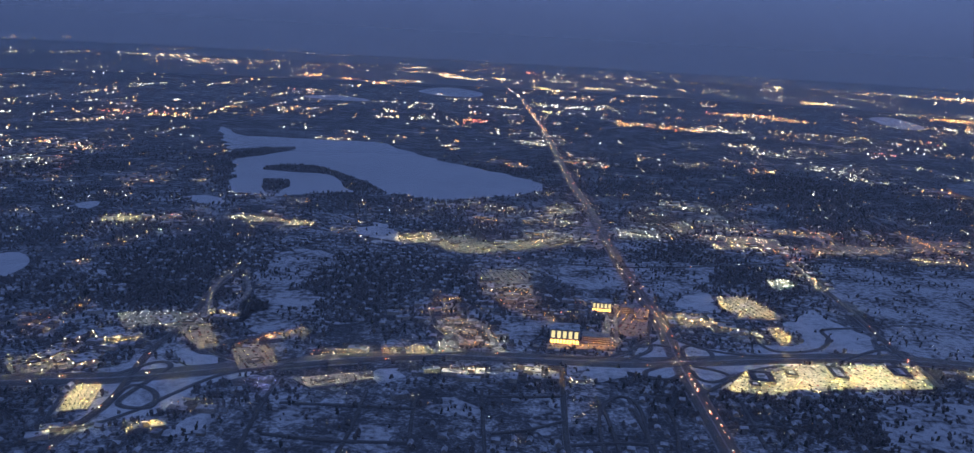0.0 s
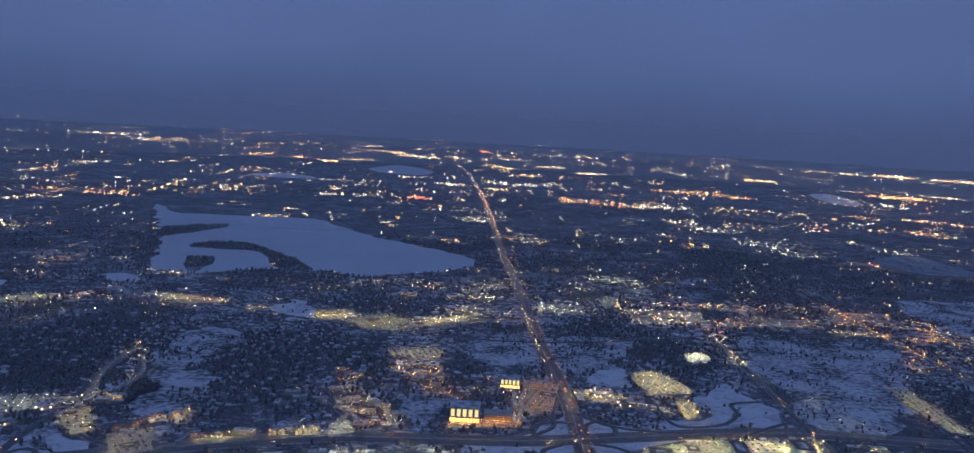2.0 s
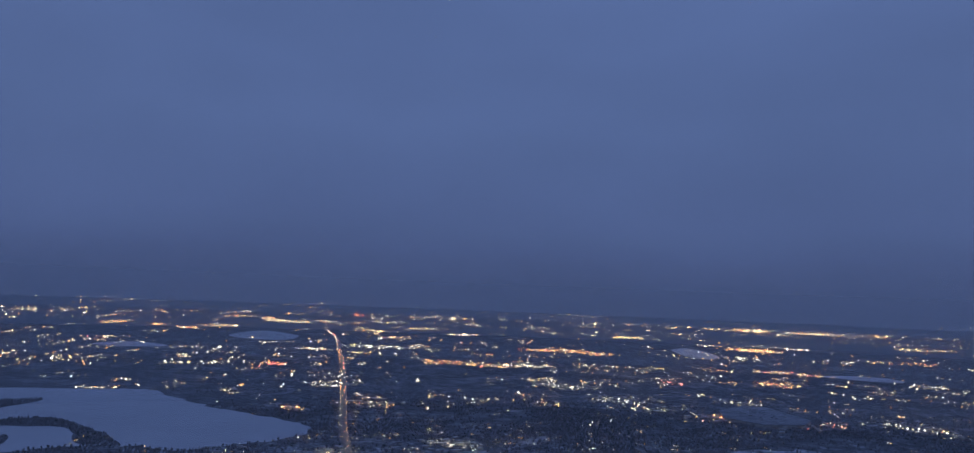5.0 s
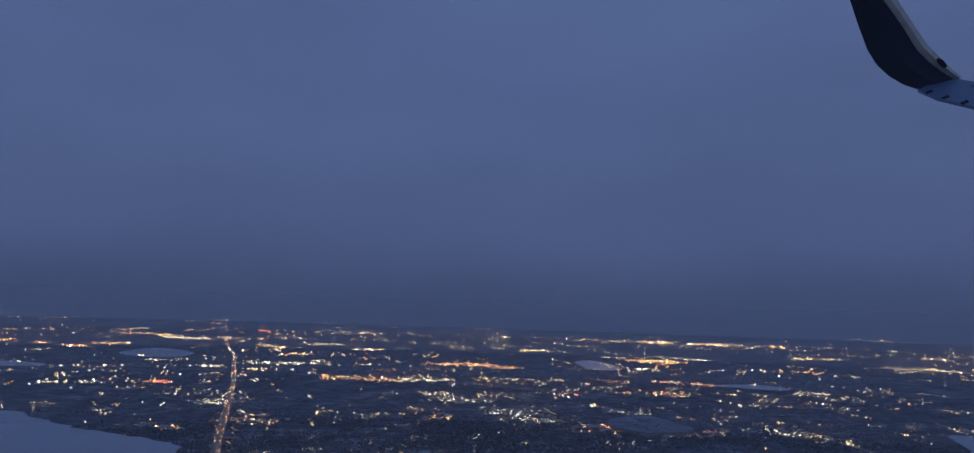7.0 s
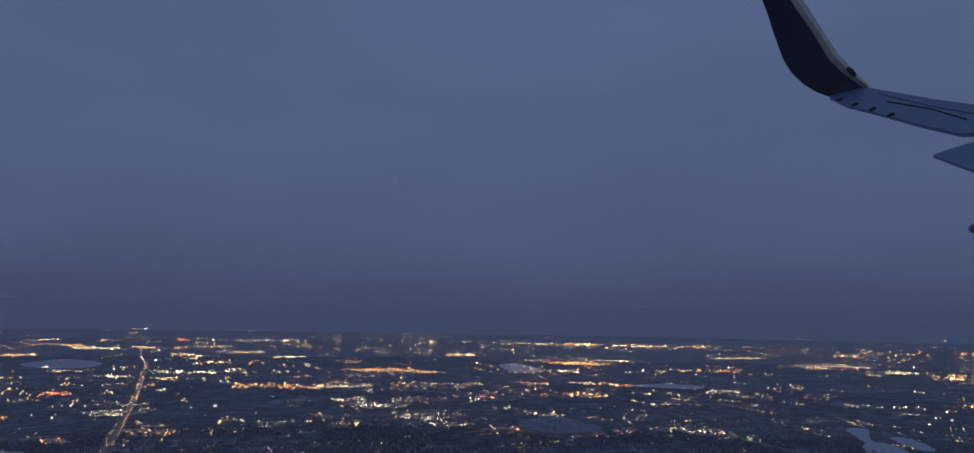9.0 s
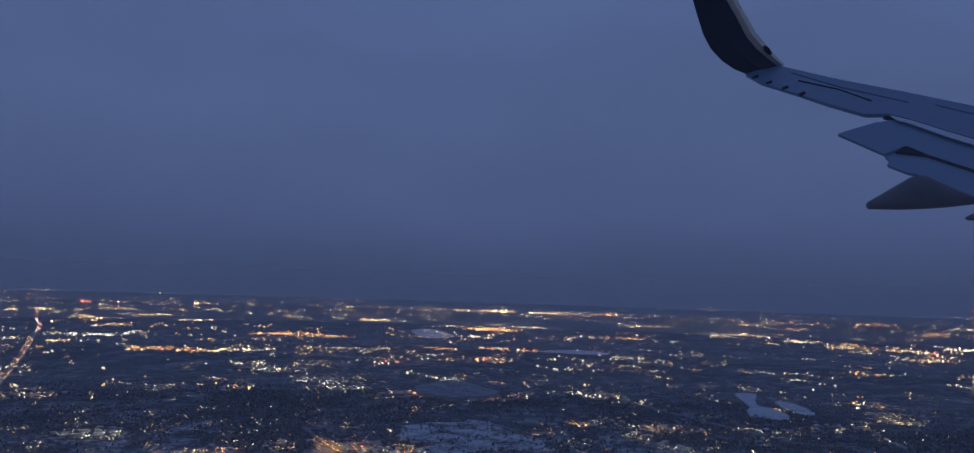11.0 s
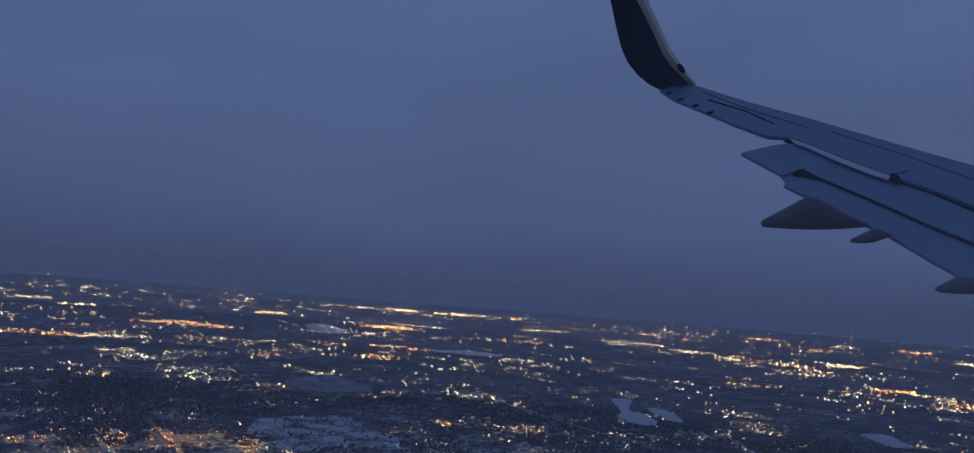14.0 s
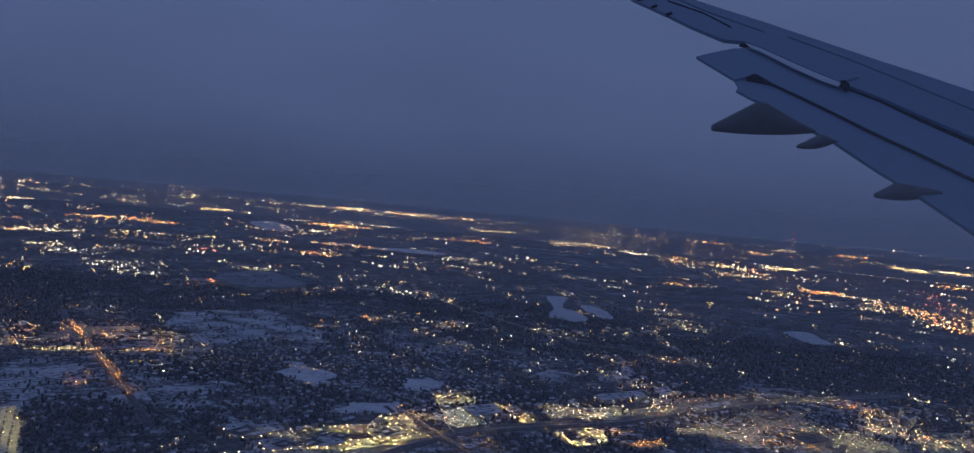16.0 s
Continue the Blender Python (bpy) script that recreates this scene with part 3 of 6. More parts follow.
# lit lots with their lamps
lot([(90.9, 277.3), (105.2, 297.9), (130.8, 307.2), (123.6, 281.6), (112.0, 275.2)], 70, "yellow", 5, 0)
lot([(130.8, 307.2), (180.2, 312.2), (176.6, 289.7), (123.6, 281.6)], 90, "yellow", 5, 0)
lot([(-131.7, 232.6), (-137.4, 252.3), (-127.9, 253.6), (-124.0, 234.9)], 26, "yellow", 4.5, 0)
lot([(-243.2, 479.3), (-245.1, 501.0), (-224.4, 510.5), (-220.9, 496.0)], 26, "yellow", 5, 0)
lot([(117.2, 395.5), (134.4, 399.7), (147.3, 366.0), (120.1, 361.5)], 70, "yellow", 2.4, 0)
lot([(130.8, 352.1), (138.1, 353.3), (138.1, 332.7), (130.1, 330.0)], 24, "yellow", 2.6, 0)
lot([(132.8, 571.3), (145.8, 578.8), (147.8, 554.9), (134.8, 542.2)], 14, "yellow", 6, 0)
lot([(-31.6, 480.2), (-17.1, 498.5), (7.6, 479.6), (5.0, 457.9), (-22.5, 457.7)], 40, "yellow", 1.6, 3)
lot([(155.5, 429.5), (169.1, 437.0), (170.6, 421.8), (157.4, 414.8)], 16, "cool", 5, 0)
lot([(-96.0, 290.4), (-82.1, 299.1), (-72.8, 278.9), (-87.2, 272.2)], 16, "yellow", 0.7, 2)
lot([(-18.6, 308.8), (-11.3, 314.2), (-7.6, 302.2), (-15.9, 298.4)], 16, "cool", 2.5, 1)
lot([(-39.9, 301.4), (-20.9, 305.7), (-20.2, 297.7), (-38.3, 295.1)], 30, "yellow", 2.5, 3)
lot([(-5.0, 418.6), (24.0, 426.9), (23.1, 403.0), (-2.7, 393.6)], 24, "yellow", 1.0, 2)
lot([(-66.7, 267.1), (-39.3, 277.7), (-38.3, 271.0), (-58.3, 259.7)], 34, "warm", 1.8, 4)
lot([(-173.3, 270.3), (-154.7, 282.2), (-138.5, 268.4), (-161.2, 257.4)], 34, "yellow", 1.1, 4)
lot([(-158.4, 324.9), (-125.8, 330.5), (-116.1, 318.4), (-145.2, 307.6)], 34, "cool", 1.0, 4)
lot([(-124.9, 310.9), (-114.1, 316.4), (-101.2, 293.5), (-107.9, 288.6)], 26, "yellow", 1.1, 3)
lot([(27.6, 315.8), (27.2, 310.2), (55.7, 313.0), (58.4, 320.5)], 30, "amber", 3.5, 0)
lot([(63.4, 376.8), (80.5, 370.3), (71.8, 330.8), (60.7, 329.0)], 26, "amber", 0.7, 1)
lot([(23.5, 522.5), (45.0, 533.4), (45.6, 511.7), (26.9, 503.8)], 14, "warm", 2.0, 2)
lot([(350.9, 313.1), (376.0, 317.6), (406.3, 300.1), (386.5, 292.4), (347.3, 290.7)], 70, "yellow", 7.65, 4)
lot([(390.7, 328.7), (410.4, 329.0), (406.1, 304.9), (389.4, 308.5)], 30, "yellow", 5.1, 2)
lot([(439.1, 352.1), (461.2, 360.5), (458.8, 337.9), (436.7, 340.5)], 26, "yellow", 6.6, 1)
lot([(460.6, 282.1), (490.5, 278.4), (478.9, 262.4), (458.1, 262.3)], 46, "yellow", 8.7, 2)
lot([(464.3, 330.2), (475.5, 326.9), (465.8, 298.9), (457.8, 299.3)], 30, "yellow", 7.65, 2)
lot([(508.7, 311.1), (531.8, 306.9), (513.2, 288.5), (487.1, 292.2)], 26, "warm", 2.7, 3)
lot([(576.6, 311.4), (634.0, 302.9), (623.9, 291.1), (562.4, 290.3)], 26, "amber", 0.4, 3)
lot([(596.4, 230.6), (625.8, 227.4), (613.3, 195.2), (576.1, 208.6)], 40, "yellow", 1.55, 2)
lot([(245.7, 386.5), (258.2, 384.7), (254.1, 324.2), (243.9, 327.8)], 30, "yellow", 1.2, 0)
lot([(537.4, 332.0), (576.2, 330.3), (556.8, 316.9), (528.8, 318.0)], 20, "cool", 1.4, 3)
lot([(526.5, 265.5), (546.3, 264.5), (538.5, 256.3), (522.0, 259.7)], 14, "warm", 1.35, 2)
lot([(656.9, 241.2), (694.9, 235.8), (661.1, 215.7), (627.2, 221.4)], 20, "warm", 0.85, 3)
lot([(427.8, 329.2), (449.3, 328.6), (439.3, 299.0), (417.0, 296.5)], 24, "cool", 2.4, 3)
lot([(341.5, 321.6), (352.6, 322.4), (347.3, 290.7), (336.3, 294.7)], 20, "warm", 1.5, 3)
lot([(484.9, 318.1), (509.7, 317.1), (498.3, 299.9), (476.0, 297.9)], 20, "warm", 2.0, 2)
lot([(543.7, 313.8), (576.6, 311.4), (560.9, 293.3), (529.2, 295.3)], 18, "warm", 1.5, 3)
lot([(599.8, 277.8), (643.8, 271.5), (607.8, 244.7), (567.5, 246.7)], 10, "amber", 0.4, 3)
lot([(489.3, 258.9), (506.7, 255.8), (498.3, 246.4), (481.6, 249.6)], 14, "amber", 1.2, 1)
lot([(546.3, 264.5), (578.1, 254.3), (549.9, 227.4), (521.6, 237.3)], 20, "warm", 0.7, 3)
lot([(661.1, 215.7), (698.3, 203.4), (658.4, 184.0), (620.3, 192.7)], 20, "yellow", 0.8, 3)
lot([(-56.3, 494.3), (-33.7, 508.5), (-29.9, 483.8), (-49.8, 471.2)], 14, "yellow", 1.08, 3)
lot([(8.7, 479.9), (47.6, 512.2), (62.9, 502.1), (21.7, 464.5)], 24, "yellow", 0.96, 4)
lot([(87.3, 547.8), (119.6, 546.1), (116.2, 517.8), (84.1, 510.4)], 18, "cool", 2.8, 3)
lot([(144.9, 542.7), (202.5, 547.1), (195.2, 513.9), (146.0, 498.0)], 26, "yellow", 0.9, 4)
lot([(40.6, 609.9), (68.8, 627.9), (68.2, 596.0), (43.5, 578.1)], 14, "yellow", 0.9, 2)
lot([(212.0, 526.1), (279.8, 536.2), (270.7, 517.4), (207.7, 503.7)], 20, "amber", 1.0, 3)
lot([(300.2, 564.5), (348.2, 566.2), (332.2, 532.5), (288.3, 527.9)], 20, "amber", 1.3, 3)
lot([(-172.7, 524.4), (-139.5, 525.2), (-107.1, 510.4), (-136.6, 499.2)], 18, "yellow", 0.84, 3)
lot([(93.6, 361.5), (109.8, 361.6), (108.7, 346.9), (93.0, 346.0)], 14, "yellow", 0.84, 2)
road([(40.1, 224.1), (40.5, 242.5), (43.7, 259.2), (51.5, 267.8), (56.5, 258.4), (54.6, 225.7)], 1.2)
road([(65.2, 269.6), (66.6, 250.2), (63.5, 226.7)], 1.2)
road([(3.3, 261.6), (15.6, 262.7), (30.0, 265.1)], 1.2)
road([(4.8, 234.0), (16.8, 238.0), (29.5, 245.7)], 1.2)
road([(28.5, 228.6), (42.1, 231.8), (55.9, 232.5)], 1.2)
road([(-66.0, 247.7), (-43.2, 248.3), (-20.7, 248.7)], 1.2)
road([(-65.9, 225.7), (-42.5, 223.7), (-20.8, 225.0)], 1.2)
road([(81.6, 247.4), (94.9, 249.9), (111.2, 248.7)], 1.2)
road([(306.4, 381.0), (314.0, 339.5), (317.3, 301.5)], 1.3)
road([(278.7, 378.7), (307.9, 365.1), (331.2, 363.3)], 1.3)
road([(267.4, 346.1), (293.6, 333.3), (330.4, 327.0)], 1.3)
road([(423.9, 416.1), (424.5, 359.9), (437.1, 344.0)], 1.3)
road([(522.8, 394.1), (522.8, 347.2), (535.3, 329.7)], 1.3)
# broad roofs beside the highway
warehouse([(367.2, 322.3), (382.0, 332.4), (400.5, 332.0), (386.0, 318.2)], 1.2, False)
warehouse([(352.5, 304.1), (366.9, 310.5), (365.5, 297.1), (353.0, 295.0)], 1.5, True)
warehouse([(369.7, 306.8), (379.9, 308.8), (378.6, 299.4), (369.7, 299.9)], 1.5, False)
warehouse([(384.7, 310.0), (396.8, 310.8), (395.3, 300.0), (382.0, 298.3)], 1.6, True)
warehouse([(326.7, 335.4), (339.8, 336.8), (341.0, 318.2), (326.4, 318.0)], 1.3, True)
warehouse([(340.1, 331.0), (350.4, 332.4), (349.0, 321.8), (339.9, 319.5)], 1.2, True)
warehouse([(333.9, 311.3), (343.9, 312.1), (343.5, 298.3), (332.6, 299.1)], 1.4, True)
warehouse([(318.2, 315.9), (327.3, 316.1), (325.5, 301.6), (315.2, 302.3)], 1.4, False)
warehouse([(443.7, 330.2), (465.0, 330.0), (458.1, 314.5), (439.0, 312.7)], 1.6, True)
warehouse([(571.5, 292.7), (606.5, 294.6), (602.0, 287.7), (566.6, 285.2)], 1.8, True)
warehouse([(532.4, 329.2), (570.9, 330.2), (563.8, 317.7), (528.1, 318.2)], 1.5, True)
warehouse([(584.6, 331.1), (598.6, 333.7), (586.9, 318.6), (571.8, 315.6)], 1.5, True)
warehouse([(464.4, 321.8), (471.7, 322.0), (466.7, 309.6), (458.3, 307.8)], 1.4, True)
warehouse([(463.8, 277.1), (472.4, 278.2), (467.9, 269.0), (459.8, 267.1)], 1.5, False)
warehouse([(579.7, 237.3), (599.7, 236.0), (592.4, 221.5), (572.4, 222.4)], 1.6, False)
warehouse([(534.8, 309.8), (554.0, 309.6), (548.1, 299.6), (529.3, 298.9)], 1.4, False)
warehouse([(-150.7, 273.6), (-144.9, 279.3), (-138.6, 273.0), (-144.4, 267.5)], 1.3, True)
warehouse([(-162.5, 274.3), (-159.6, 283.4), (-155.0, 280.9), (-156.4, 269.9)], 1.3, True)
warehouse([(-155.0, 301.7), (-146.2, 307.5), (-140.0, 298.4), (-149.0, 293.6)], 1.4, True)
warehouse([(-161.9, 292.3), (-157.6, 307.1), (-154.0, 304.8), (-157.1, 290.3)], 1.2, True)
warehouse([(-137.8, 320.3), (-132.5, 323.6), (-126.6, 315.2), (-131.0, 311.4)], 1.3, True)
warehouse([(95.4, 365.4), (103.7, 370.5), (104.2, 358.0), (94.9, 353.0)], 1.8, True)
warehouse([(103.7, 349.4), (119.8, 353.7), (120.1, 347.1), (104.7, 342.2)], 1.4, False)
warehouse([(34.8, 281.0), (41.6, 283.1), (41.6, 279.0), (34.9, 277.6)], 1.0, True)
# streets with close rows of lamps
lit_street([(307.3, 589.8), (305.7, 496.3), (306.0, 428.7)], "a", 3.0, 14)
lit_street([(272.4, 498.6), (305.4, 494.6)], "y", 3.0, 14)
lit_street([(316.6, 485.9), (337.5, 487.4)], "a", 3.0, 14)
lit_street([(343.5, 523.6), (341.6, 471.4)], "a", 4.0, 12)
lit_street([(301.5, 435.1), (303.6, 397.4)], "a", 5.0, 10)
lit_street([(350.9, 313.1), (375.6, 316.7), (405.5, 301.3)], "y", 3.0, 10)
lit_street([(349.7, 310.1), (348.6, 290.3)], "y", 3.0, 8)
lit_street([(350.9, 293.3), (403.5, 295.5)], "y", 3.5, 8)
lit_street([(414.0, 341.2), (411.3, 308.1), (408.0, 268.9)], "a", 3.5, 12)
lit_street([(465.1, 331.2), (460.8, 298.4)], "y", 3.0, 10)
lit_street([(625.9, 220.7), (659.0, 238.0), (684.2, 254.0)], "y", 2.5, 10)
lit_street([(607.8, 244.7), (619.6, 223.9), (616.8, 194.0)], "w", 3.5, 10)
lit_street([(604.5, 289.7), (607.8, 244.7), (579.4, 207.4)], "w", 4.5, 8)
lit_street([(649.1, 219.6), (660.1, 199.2), (663.9, 177.1)], "y", 3.5, 10)
lit_street([(-18.6, 326.5), (-16.4, 333.2), (-1.4, 336.4), (4.2, 320.2), (6.3, 308.4)], "y", 3.0, 8)
lit_street([(0.6, 383.6), (6.8, 393.2), (22.8, 394.1), (21.6, 379.3), (3.8, 374.1)], "a", 3.0, 10)
lit_street([(58.0, 361.8), (55.0, 318.6)], "w", 2.0, 12)
lit_street([(61.9, 356.2), (57.3, 320.4)], "w", 2.0, 12)
lit_street([(-119.3, 327.4), (-128.8, 366.7), (-127.0, 398.8), (-116.2, 389.4)], "y", 9.0, 4)
lit_street([(-111.7, 337.1), (-111.3, 362.9), (-120.6, 388.5)], "w", 9.0, 4)
lit_street([(-143.5, 289.1), (-135.2, 293.7), (-132.6, 298.9)], "y", 2.5, 10)
lit_street([(-160.3, 259.7), (-159.1, 286.1)], "w", 3.5, 6)
lit_street([(-151.4, 259.3), (-152.0, 288.5)], "w", 3.5, 6)
lit_street([(-17.8, 298.1), (-11.7, 321.5), (-7.3, 311.2)], "w", 3.5, 8)
lit_street([(188.6, 478.3), (186.1, 446.6), (181.9, 419.3)], "w", 4.0, 8)
lit_street([(301.1, 580.3), (303.5, 557.8), (307.8, 540.8)], "a", 6.0, 10)
# clusters of lamps and lit fronts
lights((-620.9, 2538.9), (-569.0, 2714.9), 54.0, 24, "a", 2.09)
lights((-421.4, 1856.5), (-416.8, 1903.1), 127.8, 6, "a", 1.5)
lights((-484.4, 2534.6), (-433.1, 2521.9), 51.5, 14, "a", 2.0)
lights((-361.6, 2363.6), (-319.1, 2385.3), 168.1, 16, "a", 1.86)
lights((-358.9, 2564.8), (-213.5, 2560.6), 51.6, 22, "a", 2.0)
lights((-388.2, 3432.2), (-195.8, 3361.9), 68.1, 24, "a", 2.64)
lights((-193.5, 3090.1), (-40.1, 3014.4), 61.0, 34, "w", 2.36)
lights((-4.0, 3226.0), (47.8, 3133.4), 63.4, 14, "w", 2.46)
lights((145.1, 4160.3), (191.3, 4159.4), 94.0, 8, "r", 3.64)
lights((235.3, 4158.0), (729.7, 4110.5), 0.4, 10, "w", 3.64)
lights((127.2, 2656.4), (181.6, 2556.6), 51.9, 22, "y", 2.01)
lights((150.5, 2426.0), (215.9, 2493.6), 153.5, 8, "a", 1.9)
lights((205.4, 3240.3), (351.8, 3273.0), 65.0, 14, "w", 2.52)
lights((310.3, 2752.2), (403.8, 2754.1), 55.1, 26, "w", 2.14)
lights((418.6, 2470.4), (467.5, 2418.0), 157.2, 14, "w", 1.91)
lights((181.8, 2118.2), (233.4, 2195.1), 150.4, 8, "a", 1.67)
lights((9.1, 1652.9), (43.0, 1678.2), 102.6, 18, "w", 1.28)
lights((77.5, 1800.0), (231.6, 1761.7), 124.0, 30, "c", 1.37)
lights((90.7, 1589.6), (130.8, 1598.1), 63.3, 12, "y", 1.23)
lights((-102.8, 1851.6), (-44.1, 1826.9), 124.3, 10, "w", 1.42)
lights((-42.5, 1331.4), (-9.6, 1314.6), 63.6, 16, "r", 1.02)
lights((-182.3, 1311.7), (-162.0, 1294.0), 60.9, 8, "w", 1.02)
lights((-132.9, 1318.7), (-97.5, 1313.1), 62.4, 10, "c", 1.02)
lights((-63.1, 973.0), (-40.9, 973.7), 22.5, 10, "w", 0.75)
lights((27.0, 1152.4), (99.6, 1142.3), 64.3, 14, "c", 0.88)
lights((42.6, 1078.1), (70.0, 1025.8), 67.1, 20, "c", 0.81)
lights((85.5, 902.7), (128.8, 864.8), 47.6, 34, "m", 0.68)
lights((17.4, 835.2), (36.6, 843.3), 58.1, 22, "a", 0.64)
lights((226.5, 1430.7), (350.2, 1363.2), 98.0, 50, "a", 1.09)
lights((334.8, 1608.5), (380.1, 1617.7), 34.1, 7, "a", 1.26)
lights((338.3, 1385.4), (377.8, 1366.9), 97.5, 16, "w", 1.08)
lights((482.0, 1825.1), (547.4, 1800.4), 129.7, 20, "a", 1.44)
lights((388.9, 1368.5), (438.7, 1375.2), 50.7, 10, "w", 1.09)
lights((341.6, 1153.1), (378.4, 1139.0), 81.8, 24, "w", 0.91)
lights((346.6, 1096.9), (400.6, 1041.0), 76.7, 60, "c", 0.85)
lights((290.5, 904.5), (318.8, 889.2), 42.6, 20, "a", 0.71)
lights((564.5, 1867.3), (653.2, 1691.0), 128.9, 60, "a", 1.43)
lights((1333.1, 3968.9), (1378.5, 3954.3), 0.4, 5, "w", 3.64)
lights((971.0, 2585.5), (1058.4, 2542.7), 54.3, 44, "y", 2.11)
lights((1673.6, 3845.0), (1787.7, 3795.8), 0.2, 6, "w", 3.64)
lights((1815.9, 3783.0), (2034.1, 3675.1), 0.1, 12, "w", 3.64)
lights((2007.6, 3689.1), (2125.7, 3624.9), 94.0, 16, "a", 3.64)
lights((2189.5, 3588.1), (2325.2, 3504.8), 92.0, 18, "w", 3.57)
lights((2337.5, 3496.9), (2408.6, 3449.9), 0.1, 5, "w", 3.64)
lights((1112.5, 2225.6), (1126.5, 2171.7), 149.9, 8, "w", 1.88)
lights((1124.4, 2088.8), (1214.8, 1962.0), 160.1, 60, "a", 1.77)
lights((962.2, 1717.3), (1003.8, 1707.0), 93.5, 12, "c", 1.49)
lights((1271.9, 2129.6), (1013.0, 1672.5), 114.5, 14, "a", 1.65)
lights((1293.4, 2281.3), (1400.5, 2110.0), 50.4, 26, "w", 1.95)
lights((825.3, 1388.6), (925.7, 1292.8), 59.3, 34, "a", 1.2)
lights((714.0, 1191.3), (744.2, 1121.5), 91.9, 36, "a", 1.02)
lights((731.9, 1376.9), (758.1, 1380.2), 106.3, 16, "a", 1.18)
lights((1107.2, 1654.4), (1225.7, 1675.5), 47.9, 8, "w", 1.53)
lights((550.1, 1151.5), (575.8, 1153.4), 58.6, 8, "r", 0.96)
lights((576.8, 1393.8), (641.7, 1377.7), 83.5, 10, "w", 1.14)
lights((384.7, 962.3), (419.8, 905.7), 68.3, 40, "c", 0.76)
lights((384.1, 889.5), (425.8, 844.7), 53.1, 34, "c", 0.71)
lights((546.2, 947.7), (562.9, 907.0), 53.0, 16, "c", 0.8)
lights((463.0, 830.2), (464.2, 773.3), 57.6, 44, "a", 0.68)
lights((489.7, 756.4), (539.6, 746.9), 35.9, 50, "a", 0.66)
lights((561.5, 770.7), (579.3, 753.7), 48.3, 14, "m", 0.69)
lights((2065.6, 3724.2), (2177.1, 3666.5), 89.1, 14, "w", 3.46)
lights((2233.4, 3635.8), (2237.2, 3332.5), 81.9, 12, "w", 3.18)
lights((2532.6, 3452.4), (2612.8, 3397.0), 1.3, 10, "a", 3.64)
lights((1290.6, 1692.6), (1431.6, 1678.3), 142.1, 24, "a", 1.57)
lights((985.3, 1178.6), (1018.1, 1139.9), 58.0, 20, "w", 1.08)
lights((636.8, 792.4), (641.7, 745.4), 60.9, 24, "c", 0.67)
lights((634.0, 745.0), (675.4, 724.7), 59.4, 50, "w", 0.66)
lights((675.4, 724.7), (656.0, 642.8), 29.4, 10, "w", 0.63)
lights((1810.0, 2292.2), (2014.0, 2289.0), 56.8, 44, "y", 2.2)
lights((1868.9, 1928.5), (1874.9, 1791.1), 173.8, 24, "w", 1.92)
lights((1923.1, 1871.9), (1918.1, 1715.7), 172.6, 34, "w", 1.91)
lights((2522.6, 2473.5), (2532.4, 2336.8), 66.6, 12, "w", 2.58)
lights((2473.0, 2175.7), (2573.2, 2172.2), 63.3, 12, "a", 2.45)
lights((1837.2, 1597.1), (1825.1, 1481.2), 155.7, 26, "w", 1.72)
lights((1734.4, 1366.4), (1777.8, 1324.2), 142.7, 16, "w", 1.58)
lights((1957.0, 1476.6), (1686.2, 1200.8), 144.6, 26, "a", 1.6)
lights((3402.6, 2667.9), (3532.9, 2503.5), 94.0, 14, "a", 3.64)
lights((1831.5, 1271.9), (1814.9, 1169.1), 86.5, 30, "y", 1.56)
lights((1953.0, 1261.1), (1600.0, 974.8), 132.1, 26, "m", 1.46)
lights((2049.2, 1282.8), (2086.7, 1197.8), 155.7, 40, "w", 1.72)
lights((1573.6, 1068.2), (1611.5, 1004.9), 120.2, 20, "w", 1.33)
lights((2893.3, 1917.1), (2803.9, 1799.0), 64.3, 10, "a", 2.49)
lights((3425.9, 2183.2), (3699.0, 2265.8), 78.7, 10, "w", 3.05)
lights((3799.0, 2103.4), (3864.8, 1986.6), 0.6, 14, "a", 3.64)
lights((3122.6, 1487.5), (3045.9, 1330.9), 63.8, 44, "y", 2.47)
lights((3282.7, 1409.3), (3218.0, 1259.2), 66.2, 44, "w", 2.57)
lights((1215.7, 884.7), (1223.9, 828.1), 75.0, 16, "a", 1.02)
lights((1344.6, 788.4), (1385.1, 769.9), 53.5, 16, "y", 1.07)
lights((1485.6, 811.9), (1540.2, 763.1), 105.9, 50, "a", 1.17)
lights((1525.9, 727.1), (1494.7, 673.2), 57.6, 20, "w", 1.14)
lights((2249.2, 948.2), (2282.0, 866.0), 156.6, 20, "a", 1.73)
lights((1346.6, 631.9), (1363.2, 603.7), 89.5, 30, "w", 1.0)
lights((1470.8, 660.5), (1395.4, 549.2), 94.6, 60, "a", 1.05)
lights((1412.7, 574.7), (1240.6, 428.6), 84.2, 110, "a", 0.93)
lights((1621.6, 596.2), (1422.1, 406.5), 96.6, 90, "a", 1.07)
lights((1945.1, 825.0), (1565.1, 628.5), 109.1, 14, "r", 1.3)
lights((870.2, 759.4), (892.8, 750.1), 59.5, 12, "w", 0.77)
lights((645.6, 528.8), (672.0, 484.4), 39.7, 34, "w", 0.52)
lights((716.9, 512.6), (721.9, 506.2), 22.3, 12, "a", 0.55)
lights((725.4, 505.8), (764.2, 486.6), 50.3, 34, "w", 0.56)
lights((864.4, 559.5), (828.6, 494.2), 57.0, 44, "y", 0.63)
